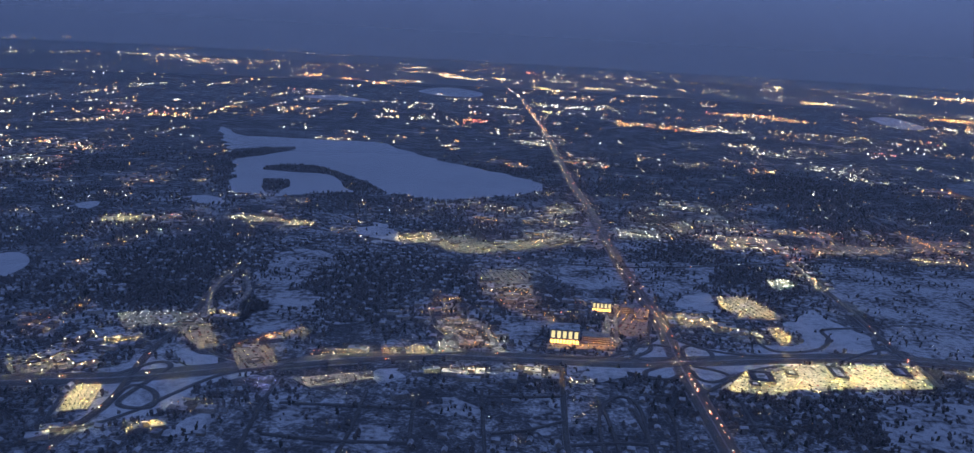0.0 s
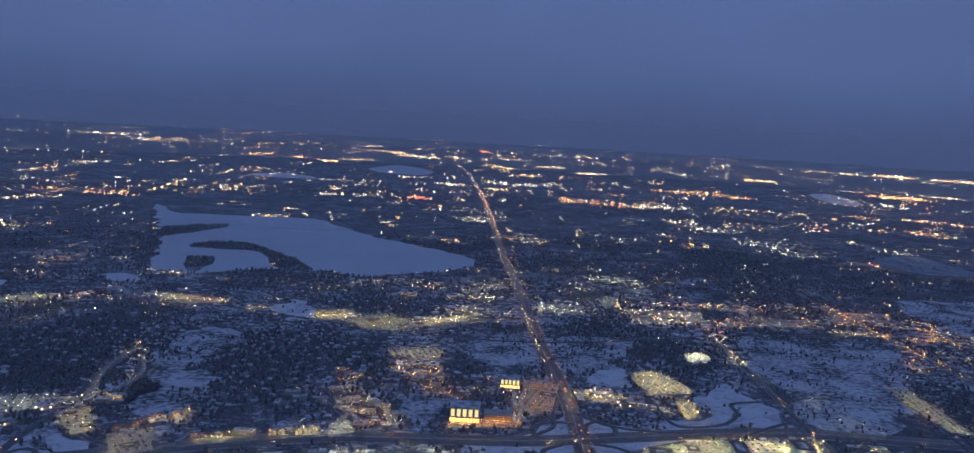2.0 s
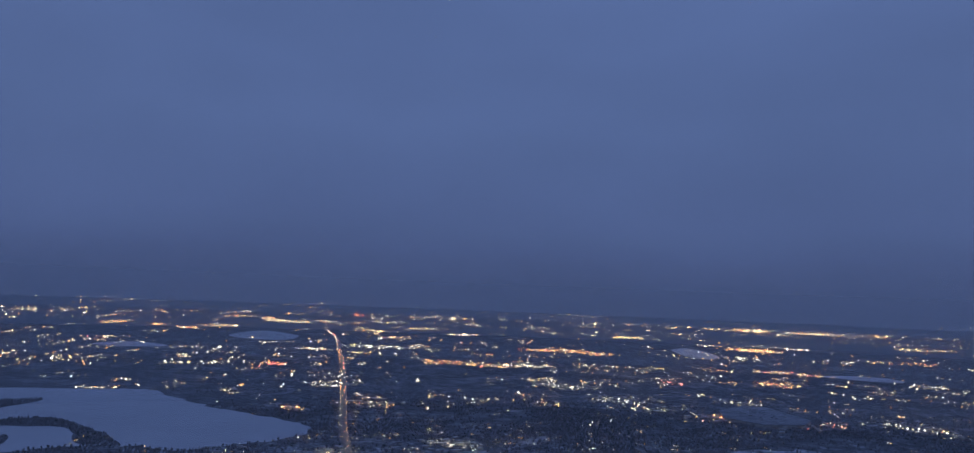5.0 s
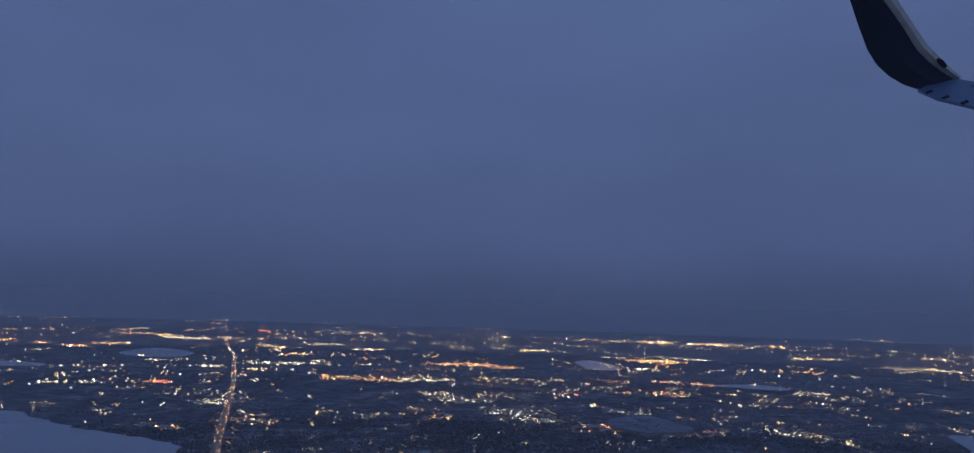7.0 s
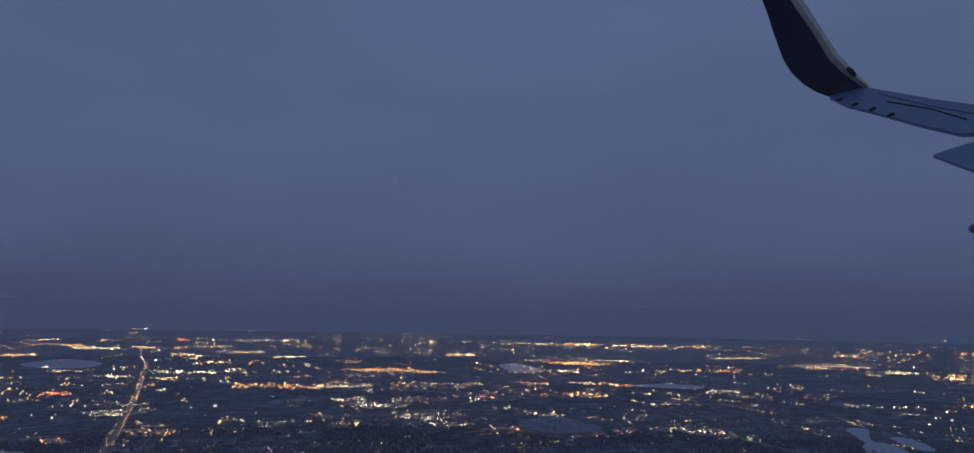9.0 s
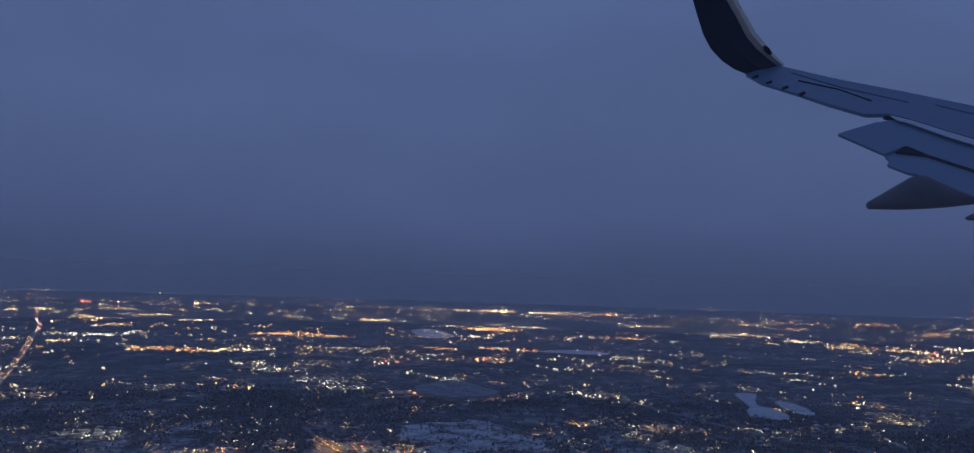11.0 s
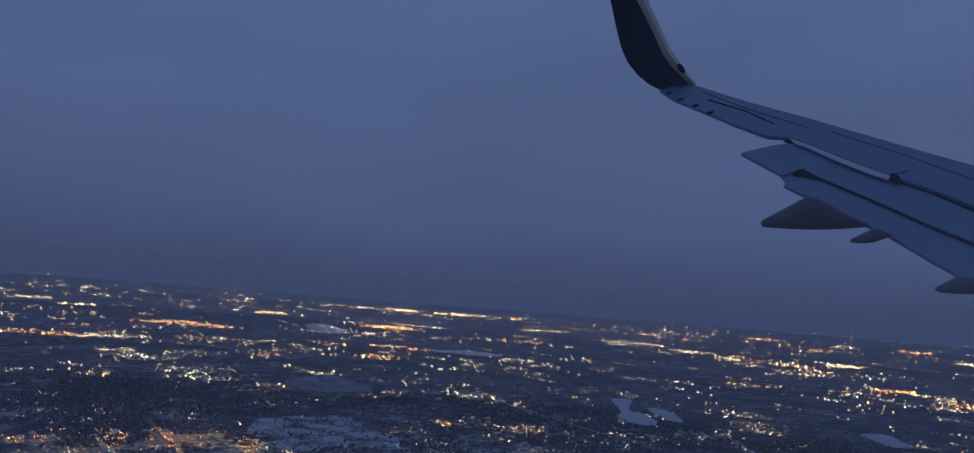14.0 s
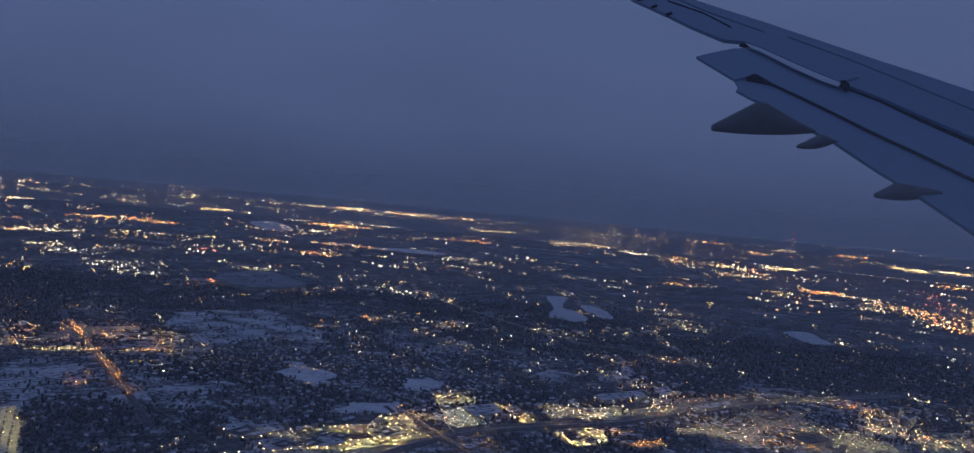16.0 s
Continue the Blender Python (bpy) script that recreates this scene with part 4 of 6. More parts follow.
lights((909.7, 617.0), (898.9, 576.5), 63.3, 24, "w", 0.7)
lights((717.9, 451.8), (731.2, 437.1), 19.6, 14, "w", 0.52)
lights((520.3, 597.3), (528.8, 573.4), 25.5, 26, "a", 0.51)
lights((539.9, 596.2), (552.1, 565.9), 39.2, 14, "w", 0.51)
lights((536.9, 539.8), (536.1, 502.3), 32.8, 20, "w", 0.47)
lights((574.8, 564.1), (577.6, 522.3), 45.1, 40, "m", 0.5)
lights((527.7, 480.5), (545.1, 466.8), 28.8, 20, "w", 0.44)
lights((470.0, 511.0), (484.8, 502.2), 14.1, 12, "w", 0.44)
lights((614.6, 422.7), (634.6, 408.5), 29.5, 24, "w", 0.45)
lights((623.5, 400.5), (622.7, 390.8), 27.9, 22, "a", 0.44)
lights((661.3, 403.3), (693.6, 384.3), 21.0, 30, "m", 0.47)
lights((951.1, 431.9), (936.0, 404.5), 37.7, 16, "w", 0.65)
lights((1023.5, 829.8), (1029.8, 799.1), 57.8, 8, "w", 0.89)
lights((273.6, 576.9), (285.8, 565.1), 16.9, 12, "a", 0.44)
lights((307.3, 589.8), (305.5, 428.9), 10.2, 54, "a", 0.39)
lights((274.2, 501.5), (305.7, 496.3), 6.6, 50, "y", 0.38)
lights((264.0, 538.1), (294.0, 524.7), 18.4, 30, "m", 0.41)
lights((317.2, 489.2), (337.2, 489.2), 10.2, 36, "a", 0.38)
lights((315.0, 531.4), (361.7, 515.2), 37.0, 60, "m", 0.41)
lights((344.4, 527.5), (341.7, 473.0), 14.5, 34, "a", 0.39)
lights((350.9, 547.6), (357.0, 525.8), 21.0, 30, "y", 0.42)
lights((359.1, 505.8), (356.2, 446.2), 27.2, 24, "w", 0.38)
lights((284.7, 447.0), (283.7, 421.4), 5.0, 6, "a", 0.33)
lights((291.4, 445.5), (287.9, 414.4), 5.0, 8, "a", 0.33)
lights((301.2, 436.5), (303.6, 398.5), 9.7, 14, "a", 0.32)
lights((313.6, 455.0), (345.9, 433.4), 22.9, 16, "w", 0.35)
lights((392.3, 438.7), (406.7, 419.9), 9.3, 12, "a", 0.36)
lights((387.4, 395.7), (401.5, 392.2), 5.4, 6, "a", 0.33)
lights((340.0, 324.7), (387.2, 315.9), 5.3, 20, "w", 0.27)
lights((410.2, 334.5), (430.7, 301.8), 16.6, 40, "m", 0.29)
lights((490.5, 272.2), (499.9, 273.2), 13.1, 16, "a", 0.3)
lights((479.2, 254.9), (499.8, 251.5), 9.9, 22, "a", 0.28)
lights((488.9, 323.1), (502.5, 295.2), 15.1, 40, "w", 0.32)
lights((583.7, 380.6), (591.0, 314.6), 35.1, 40, "w", 0.39)
lights((634.0, 302.9), (691.2, 272.0), 36.8, 60, "w", 0.41)
lights((544.4, 300.6), (570.9, 256.6), 30.4, 80, "m", 0.34)
lights((542.9, 265.6), (556.3, 225.1), 28.6, 60, "m", 0.32)
lights((570.9, 256.6), (618.3, 229.9), 31.1, 60, "m", 0.34)
lights((681.8, 274.7), (679.9, 221.5), 36.5, 70, "a", 0.4)
lights((638.9, 234.7), (662.0, 187.9), 33.5, 110, "m", 0.37)
lights((771.2, 265.5), (715.5, 197.7), 39.8, 40, "w", 0.44)
lights((564.2, 237.3), (592.4, 238.5), 15.3, 20, "a", 0.33)
lights((546.1, 238.4), (576.5, 215.1), 11.6, 30, "a", 0.32)
lights((425.2, 293.8), (420.4, 268.6), 14.1, 20, "a", 0.26)
lights((-1767.9, 3754.6), (-1472.3, 3880.0), 94.0, 14, "w", 3.64)
lights((-1574.2, 3839.9), (-1029.8, 3014.6), 75.8, 14, "w", 2.94)
lights((-1183.9, 3181.5), (-911.5, 3437.3), 69.4, 16, "w", 2.69)
lights((-484.8, 827.1), (-394.8, 789.0), 64.3, 90, "m", 0.71)
lights((-435.9, 703.7), (-386.0, 703.6), 57.0, 50, "c", 0.63)
lights((-495.4, 744.1), (-399.5, 660.8), 58.1, 50, "m", 0.64)
lights((-404.5, 737.9), (-354.7, 660.0), 21.9, 12, "r", 0.61)
lights((-407.4, 624.2), (-349.3, 635.3), 24.6, 36, "a", 0.57)
lights((-555.7, 1171.0), (-512.6, 1155.5), 57.3, 24, "a", 0.99)
lights((-495.1, 1156.4), (-438.4, 1172.7), 75.1, 40, "a", 0.97)
lights((-541.8, 1007.9), (-510.1, 1073.8), 46.9, 16, "w", 0.9)
lights((-219.9, 498.2), (-197.9, 513.6), 22.6, 26, "m", 0.42)
lights((-280.7, 621.9), (-271.1, 640.4), 28.9, 16, "a", 0.53)
lights((-241.1, 641.2), (-233.1, 647.1), 11.8, 8, "w", 0.53)
lights((-188.1, 593.3), (-169.5, 593.8), 9.9, 10, "w", 0.48)
lights((-170.3, 517.0), (-140.4, 513.2), 22.6, 36, "w", 0.42)
lights((-136.6, 514.2), (-106.7, 508.6), 11.0, 26, "m", 0.41)
lights((-102.3, 497.0), (-85.2, 501.2), 10.4, 18, "y", 0.39)
lights((-58.5, 480.4), (-32.4, 491.5), 26.0, 40, "w", 0.38)
lights((-10.9, 559.3), (6.8, 547.3), 16.5, 20, "a", 0.43)
lights((24.7, 562.3), (46.7, 557.6), 12.7, 16, "y", 0.43)
lights((39.4, 588.2), (85.8, 625.1), 29.7, 26, "w", 0.47)
lights((51.2, 558.7), (64.8, 562.2), 8.5, 14, "c", 0.44)
lights((83.7, 537.3), (115.8, 526.6), 15.6, 36, "c", 0.42)
lights((143.7, 668.4), (180.0, 626.5), 46.7, 60, "c", 0.52)
lights((164.2, 566.9), (180.5, 560.9), 22.3, 26, "w", 0.46)
lights((185.3, 562.1), (245.2, 566.8), 13.7, 40, "a", 0.47)
lights((142.5, 532.9), (195.8, 527.6), 31.8, 70, "m", 0.43)
lights((148.7, 508.4), (214.2, 509.9), 29.7, 90, "m", 0.42)
lights((183.7, 492.2), (197.8, 487.6), 10.4, 12, "r", 0.41)
lights((226.3, 552.8), (250.7, 558.5), 13.5, 12, "a", 0.47)
lights((265.5, 562.0), (280.6, 556.2), 18.5, 14, "a", 0.48)
lights((208.4, 505.4), (271.5, 519.2), 19.4, 30, "w", 0.44)
lights((186.5, 477.9), (182.6, 419.5), 17.7, 40, "w", 0.37)
lights((6.8, 476.3), (72.7, 516.4), 26.9, 60, "w", 0.39)
lights((-64.3, 560.0), (-12.5, 609.7), 27.6, 26, "w", 0.45)
lights((-12.5, 609.7), (52.8, 580.6), 38.0, 34, "w", 0.46)
lights((0.6, 385.7), (22.3, 381.4), 16.6, 40, "m", 0.3)
lights((-24.1, 381.1), (-3.3, 308.3), 23.3, 60, "a", 0.26)
lights((-21.9, 352.6), (6.8, 309.9), 18.8, 50, "w", 0.26)
lights((6.8, 376.6), (35.0, 344.9), 25.2, 50, "a", 0.28)
lights((41.8, 375.0), (62.7, 371.9), 7.9, 24, "m", 0.29)
lights((92.5, 363.1), (109.2, 348.6), 14.8, 50, "w", 0.29)
lights((109.8, 340.6), (126.0, 339.2), 6.9, 14, "w", 0.28)
lights((-84.1, 306.5), (-76.9, 318.6), 8.8, 24, "y", 0.25)
lights((-95.4, 294.4), (-84.1, 306.5), 4.1, 20, "a", 0.24)
lights((-65.0, 289.2), (-44.7, 296.7), 6.4, 50, "m", 0.23)
lights((-84.6, 260.4), (-72.3, 263.1), 4.3, 16, "b", 0.21)
lights((-105.5, 242.7), (-87.1, 242.7), 4.8, 20, "w", 0.2)
lights((-105.8, 225.1), (-96.1, 227.1), 2.6, 24, "y", 0.19)
lights((-145.3, 286.9), (-134.7, 295.1), 6.8, 30, "y", 0.25)
lights((-192.6, 315.1), (-170.9, 303.5), 15.9, 26, "a", 0.28)
lights((-177.0, 330.0), (-168.8, 329.8), 1.8, 8, "a", 0.29)
lights((-127.3, 399.9), (-109.0, 365.3), 3.2, 6, "y", 0.31)
lights((-128.6, 361.7), (-121.8, 327.0), 2.7, 6, "y", 0.28)
lights((-130.1, 393.5), (-103.9, 338.5), 3.0, 8, "m", 0.3)
lights((-120.7, 331.3), (-106.1, 328.0), 6.6, 16, "w", 0.27)
lights((-23.3, 278.8), (3.0, 283.6), 7.0, 34, "w", 0.22)
lights((11.5, 284.8), (30.4, 284.4), 9.5, 24, "w", 0.22)
lights((32.5, 287.7), (32.9, 275.1), 2.3, 8, "a", 0.22)
lights((-130.5, 218.2), (-118.4, 223.6), 5.1, 12, "w", 0.2)
lights((-27.7, 257.6), (-20.6, 256.0), 2.0, 6, "w", 0.2)
lights((122.8, 282.6), (127.5, 276.6), 4.9, 10, "y", 0.24)
lights((187.3, 398.7), (198.3, 350.5), 6.5, 5, "c", 0.33)
lights((191.9, 341.9), (215.6, 322.5), 5.2, 5, "c", 0.3)
lights((190.4, 309.7), (201.0, 301.8), 7.8, 16, "y", 0.28)
lights((82.4, 357.0), (90.5, 354.0), 9.2, 14, "y", 0.28)
lights((457.5, 819.9), (459.9, 775.3), 12.0, 18, "a", 0.62)
lights((504.9, 751.9), (541.5, 750.4), 10.0, 22, "a", 0.60)
lights((522.8, 591.2), (526.5, 573.5), 10.0, 14, "a", 0.46)
lights((571.3, 558.5), (584.4, 546.0), 10.0, 12, "a", 0.45)

# ---- lit lots: ploughed surface, lamp masts that light it, low stores ----
def box_mesh(verts, faces, cx, cy, z0, w, d, h, turn, idx=None, mat=0):
    c, s = math.cos(turn), math.sin(turn)
    o = len(verts)
    for zz in (z0, z0 + h):
        for a, b in ((-w, -d), (w, -d), (w, d), (-w, d)):
            verts.append((cx + (a * c - b * s) / 2, cy + (a * s + b * c) / 2, zz))
    faces += [(o, o + 1, o + 5, o + 4), (o + 1, o + 2, o + 6, o + 5), (o + 2, o + 3, o + 7, o + 6), (o + 3, o, o + 4, o + 7), (o + 4, o + 5, o + 6, o + 7)]
    if idx is not None:
        idx += [mat] * 5


NAMES = {"yellow": "y", "warm": "w", "cool": "c", "amber": "a"}


def build_lot(pts, count, tone, power, stores):
    p = np.vstack([np.linspace(a, b, 6, endpoint=False) for a, b in zip(pts, np.roll(pts, -1, 0))])
    sheet("car_park", p, 0.18 + up(), PACKED, "ploughed car park with packed snow under bright %s lamps" % tone, "car park")
    lo, hi = pts.min(0), pts.max(0)
    area = 0.5 * abs(np.dot(pts[:, 0], np.roll(pts[:, 1], 1)) - np.dot(pts[:, 1], np.roll(pts[:, 0], 1)))
    count = int(count * 1.6)
    step = math.sqrt(area / count)
    edge = pts[1] - pts[0]
    turn = math.atan2(edge[1], edge[0])
    c, s = math.cos(turn), math.sin(turn)
    n = int(np.linalg.norm(hi - lo) / step) + 2
    mid = (lo + hi) / 2
    spots = []
    for i in range(-n, n + 1):
        for j in range(-n, n + 1):
            q = mid + step * np.array((i * c - j * s, i * s + j * c)) + rng.normal(0, 0.08 * step, 2)
            if inside(pts, np.array(q[0]), np.array(q[1])):
                spots.append(q)
    if not spots:
        spots = [pts.mean(0)]
    spots = np.array(spots)
    clear = np.array([not any(inside(w_[0], np.array(q[0]), np.array(q[1])) for w_ in WAREHOUSES) for q in spots])
    spots = spots[clear] if clear.any() else spots
    dist = np.linalg.norm(spots.mean(0) - (60, 0))
    high = min(max(1.6, step * 0.5), 2.4)
    # enough light for a square one step wide
    hooded("mast_lamps", np.c_[spots, np.full(len(spots), high)], TONES[NAMES[tone]], round(2.8 * (0.55 * power if tone == "cool" else power if tone == "amber" else power) * step * step / 0.24, -1), "tall hooded %s lamp masts over a car park" % tone)
    k = rng.random(len(spots)) < {"cool": 0.95, "warm": 0.6, "amber": 0.8, "yellow": 0.3}[tone]
    if k.any():
        lens = spots[k] + rng.normal(0, 0.2, (k.sum(), 2))
        lamp_mesh("mast_lights", np.c_[lens, np.full(len(lens), high + 0.3)], np.full(len(lens), max(0.08, dist / 1290 * 0.34)), np.tile((1.0, 1.0, 0.7), (len(lens), 1)), np.zeros(len(lens), int),
                  [LAMP[(NAMES[tone], 2)]], "small %s flood lamps on masts" % tone, "lamp masts")
    for _ in range(stores):
        q = spots[rng.integers(0, len(spots))]
        w, d, h = rng.uniform(0.8, 1.6) * step * 1.3, rng.uniform(0.6, 1.0) * step * 1.2, rng.uniform(1.0, 1.6)
        store(q[0] + step * 0.5, q[1], w, d, h, turn)


def store(x, y, w, d, h, turn, label="low flat-roofed store with snow on its dark roof"):
    base = new("store")
    base.matrix_basis = pose(x, y, 0.2, 0, 0, math.degrees(turn))
    tagged(base, label, "building", group="stores beside lit car parks")
    for name, mat, z, hh, g in (("wall", MASONRY, 0, h, 0.0), ("roof", ROOFDARK, h, 0.14, 0.12), ("roof_snow", ROOFSNOW, h + 0.14, 0.05, -w * 0.55)):
        bm = bmesh.new()
        bmesh.ops.create_cube(bm, size=1)
        bmesh.ops.scale(bm, vec=(w + g, max(d + g, 0.3 * d), hh), verts=bm.verts)
        bmesh.ops.translate(bm, vec=(0, 0, z + hh / 2), verts=bm.verts)
        part(name, bm, mat, base)
    for k in range(2):
        bm = bmesh.new()
        bmesh.ops.create_cube(bm, size=1)
        bmesh.ops.scale(bm, vec=(w * 0.08, w * 0.08, 0.25), verts=bm.verts)
        bmesh.ops.translate(bm, vec=(w * (0.2 - 0.45 * k), d * 0.15, h + 0.26), verts=bm.verts)
        part("roof_unit", bm, STEEL, base)


for L in LOTS:
    build_lot(*L)

# ---- scattered lamps of the suburbs ----
SKEW_GRID = -0.06


def suburb_lights(count, near, far, b0, b1, name, label, bright):
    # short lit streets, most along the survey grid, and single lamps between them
    heads = count // 9
    ang = np.radians(rng.uniform(b0, b1, heads))
    dep = np.radians(rng.uniform(math.degrees(math.atan(118 / far)), math.degrees(math.atan(118 / near)), heads))
    d0 = 118 / np.tan(dep)
    lit = rng.integers(1, 13, heads)
    lit[rng.random(heads) < 0.4] = 1
    run = d0 / 1290 * rng.uniform(1.5, 5.0, heads) * lit
    way = SKEW_GRID + rng.choice([0.0, 0.0, 0.0, math.pi / 2, 0.7], heads) + rng.normal(0, 0.05, heads)
    run = np.where(np.abs(np.sin(way)) > 0.5, run * np.minimum(d0 / 250, 4.0), run)
    k = np.repeat(np.arange(heads), lit)
    u = rng.uniform(-0.5, 0.5, k.size) * run[k]
    side = rng.normal(0, 0.8, k.size) * d0[k] / 1290 * 2.0
    x = 90 + d0[k] * np.sin(ang[k]) + u * np.cos(way[k]) - side * np.sin(way[k])
    y = d0[k] * np.cos(ang[k]) + u * np.sin(way[k]) + side * np.cos(way[k]) * np.maximum(d0[k] / 150, 1.5)
    d = np.maximum(np.hypot(x - 90, y), 190.0)
    inland = (x < X0) | (y > Y0 + CELL * NY) | (x > X0 + CELL * NX) | free(x, y)
    sel = np.where(inland)[0]
    x, y, d = x[sel], y[sel], d[sel]
    x, y, swell = settle(x, y)
    size = d / 1290 * np.where(d > 900, 1.25, 0.95) * rng.choice([0.38, 0.5, 0.68], len(sel), p=[0.5, 0.35, 0.15])
    tones = rng.choice(list("pwwwcyaa"), len(sel))
    which = rng.choice([0, 1, 2], len(sel), p=bright)
    keys = sorted({(t, w) for t, w in zip(tones, which)})
    idx = np.array([keys.index((t, w)) for t, w in zip(tones, which)])
    flat = np.c_[rng.uniform(0.75, 1.1, len(sel)), rng.uniform(0.8, 1.3, len(sel)), np.full(len(sel), 0.85)]
    z = np.where(d < 700, rng.uniform(0.7, 1.6, len(sel)), size * 0.62)
    lamp_mesh(name, np.c_[x, y, z + swell], size, flat, idx, [LAMP[k] for k in keys], label, "street lights")


suburb_lights(2000, 3000, 9000, -40, 78, "horizon_lights", "faint lights of towns towards the horizon", [0.50, 0.44, 0.06])
suburb_lights(6000, 1300, 4600, -40, 78, "distant_lights", "countless small lights of far suburbs", [0.40, 0.44, 0.16])
suburb_lights(11000, 520, 1500, -45, 80, "suburb_lights", "scattered house and street lights among snowy woods", [0.45, 0.40, 0.15])
suburb_lights(3000, 215, 620, -48, 85, "house_lights", "porch and street lamps of a snowy housing area", [0.50, 0.36, 0.14])

# ---- traffic on the boulevard ----
NEARCARS = []


def traffic(p, width, spacing, name, label, size):
    seg = np.r_[0, np.cumsum(np.linalg.norm(np.diff(p, axis=0), axis=1))]
    pos, which, ways = [], [], []
    u = 5.0
    while u < seg[-1]:
        q = np.array([np.interp(u, seg, p[:, 0]), np.interp(u, seg, p[:, 1])])
        e = np.array([np.interp(u + 1, seg, p[:, 0]), np.interp(u + 1, seg, p[:, 1])]) - q
        e /= np.linalg.norm(e) + 1e-9
        side = rng.choice([-1, 1])
        q = q + np.array((e[1], -e[0])) * side * width * rng.uniform(0.15, 0.4)
        pos.append((q[0], q[1], 0.35))
        ways.append(math.atan2(e[1], e[0]) + (0 if side > 0 else math.pi))
        which.append(rng.choice([0, 1], p=[0.45, 0.55]) if side > 0 else rng.choice([2, 3], p=[0.7, 0.3]))
        k = max(1.0, math.hypot(q[0] - 60, q[1]) / 330)
        u += (rng.exponential(spacing) + spacing * 0.3) * k
    pos, which = np.array(pos), np.array(which)
    d = np.linalg.norm(pos[:, :2] - (60, 0), axis=1)
    if name == "traffic" and len(NEARCARS) < 240:
        for q, e_, w_, dd in zip(pos, ways, which, d):
            if dd < 520:
                NEARCARS.append((q[0], q[1], e_, w_))
        far = d >= 520
        pos, which, d = pos[far], which[far], d[far]
        if not len(pos):
            return
    sz = np.maximum(0.18, d / 1290 * size) * rng.uniform(0.6, 1.2, len(pos))
    pos[:, 2] = 0.3 + sz * 0.6 + rise(pos[:, 0], pos[:, 1])
    lamp_mesh(name, pos, sz, np.tile((1.0, 1.0, 0.6), (len(pos), 1)), np.array(which), [LAMP[("r", 2)], LAMP[("a", 2)], LAMP[("w", 2)], LAMP[("a", 2)]], label, "traffic")


for p, w, nm in ROADS:
    if nm == "boulevard":
        traffic(p, w, 3.4, "traffic", "stream of cars with red tail lights and white headlights", 0.42)
    elif nm == "highway":
        traffic(p, w, 26.0, "traffic", "scattered cars with lights on a highway", 0.4)
    elif w >= 2.4:
        traffic(p, w, 16.0, "traffic", "a few cars with lights on a side road", 0.4)


def road_lamps(p, width, gap, tone, power):
    """Lamp masts along both edges of a road, lighting the lanes."""
    seg = np.r_[0, np.cumsum(np.linalg.norm(np.diff(p, axis=0), axis=1))]
    pos = []
    for i, u in enumerate(np.arange(3.0, seg[-1], gap)):
        q = np.array([np.interp(u, seg, p[:, 0]), np.interp(u, seg, p[:, 1])])
        e = np.array([np.interp(u + 1, seg, p[:, 0]), np.interp(u + 1, seg, p[:, 1])]) - q
        e /= np.linalg.norm(e) + 1e-9
        q = q + np.array((e[1], -e[0])) * (1 if i % 2 else -1) * (width / 2 - 0.2)
        if np.linalg.norm(q - (100, 0)) < 900:
            pos.append((q[0], q[1], 2.8))
    if pos:
        pos = np.array(pos)
        hooded("road_lamps", pos, TONES[tone], power, "road lamps on tall masts beside the lanes")


def row_lights(p, width, gap, tones, name, label):
    """Bare lamp heads in two rows along a road."""
    seg = np.r_[0, np.cumsum(np.linalg.norm(np.diff(p, axis=0), axis=1))]
    u, pos = 2.0, []
    while u < seg[-1]:
        q = np.array([np.interp(u, seg, p[:, 0]), np.interp(u, seg, p[:, 1])])
        e = np.array([np.interp(u + 1, seg, p[:, 0]), np.interp(u + 1, seg, p[:, 1])]) - q
        e /= np.linalg.norm(e) + 1e-9
        for side in (-1, 1):
            if rng.random() < 0.75:
                pos.append((*(q + np.array((e[1], -e[0])) * side * width * rng.uniform(0.44, 0.56)), 2.4))
        u += gap * max(1.0, math.hypot(q[0] - 100, q[1]) / 450) * rng.uniform(0.7, 1.3)
    pos = np.array(pos)
    d = np.hypot(pos[:, 0] - 100, pos[:, 1])
    lamp_mesh(name, pos, d / 1290 * rng.uniform(0.30, 0.50, len(pos)), np.tile((1.0, 1.0, 0.7), (len(pos), 1)), rng.integers(0, len(tones), len(pos)), [LAMP[k] for k in tones], label, "street lights")


for p, w, nm in ROADS:
    if nm == "highway":
        road_lamps(p, w, 7.0, "y", 130.0)
    elif nm == "boulevard" and w < 8:
        road_lamps(p, w, 8.0, "a", 45.0)
    if nm == "boulevard" and w < 8:
        row_lights(p, w, 9.0, [("a", 2), ("a", 1), ("a", 2), ("w", 1), ("y", 1)], "boulevard_lights", "amber street lamps in two rows along the boulevard")

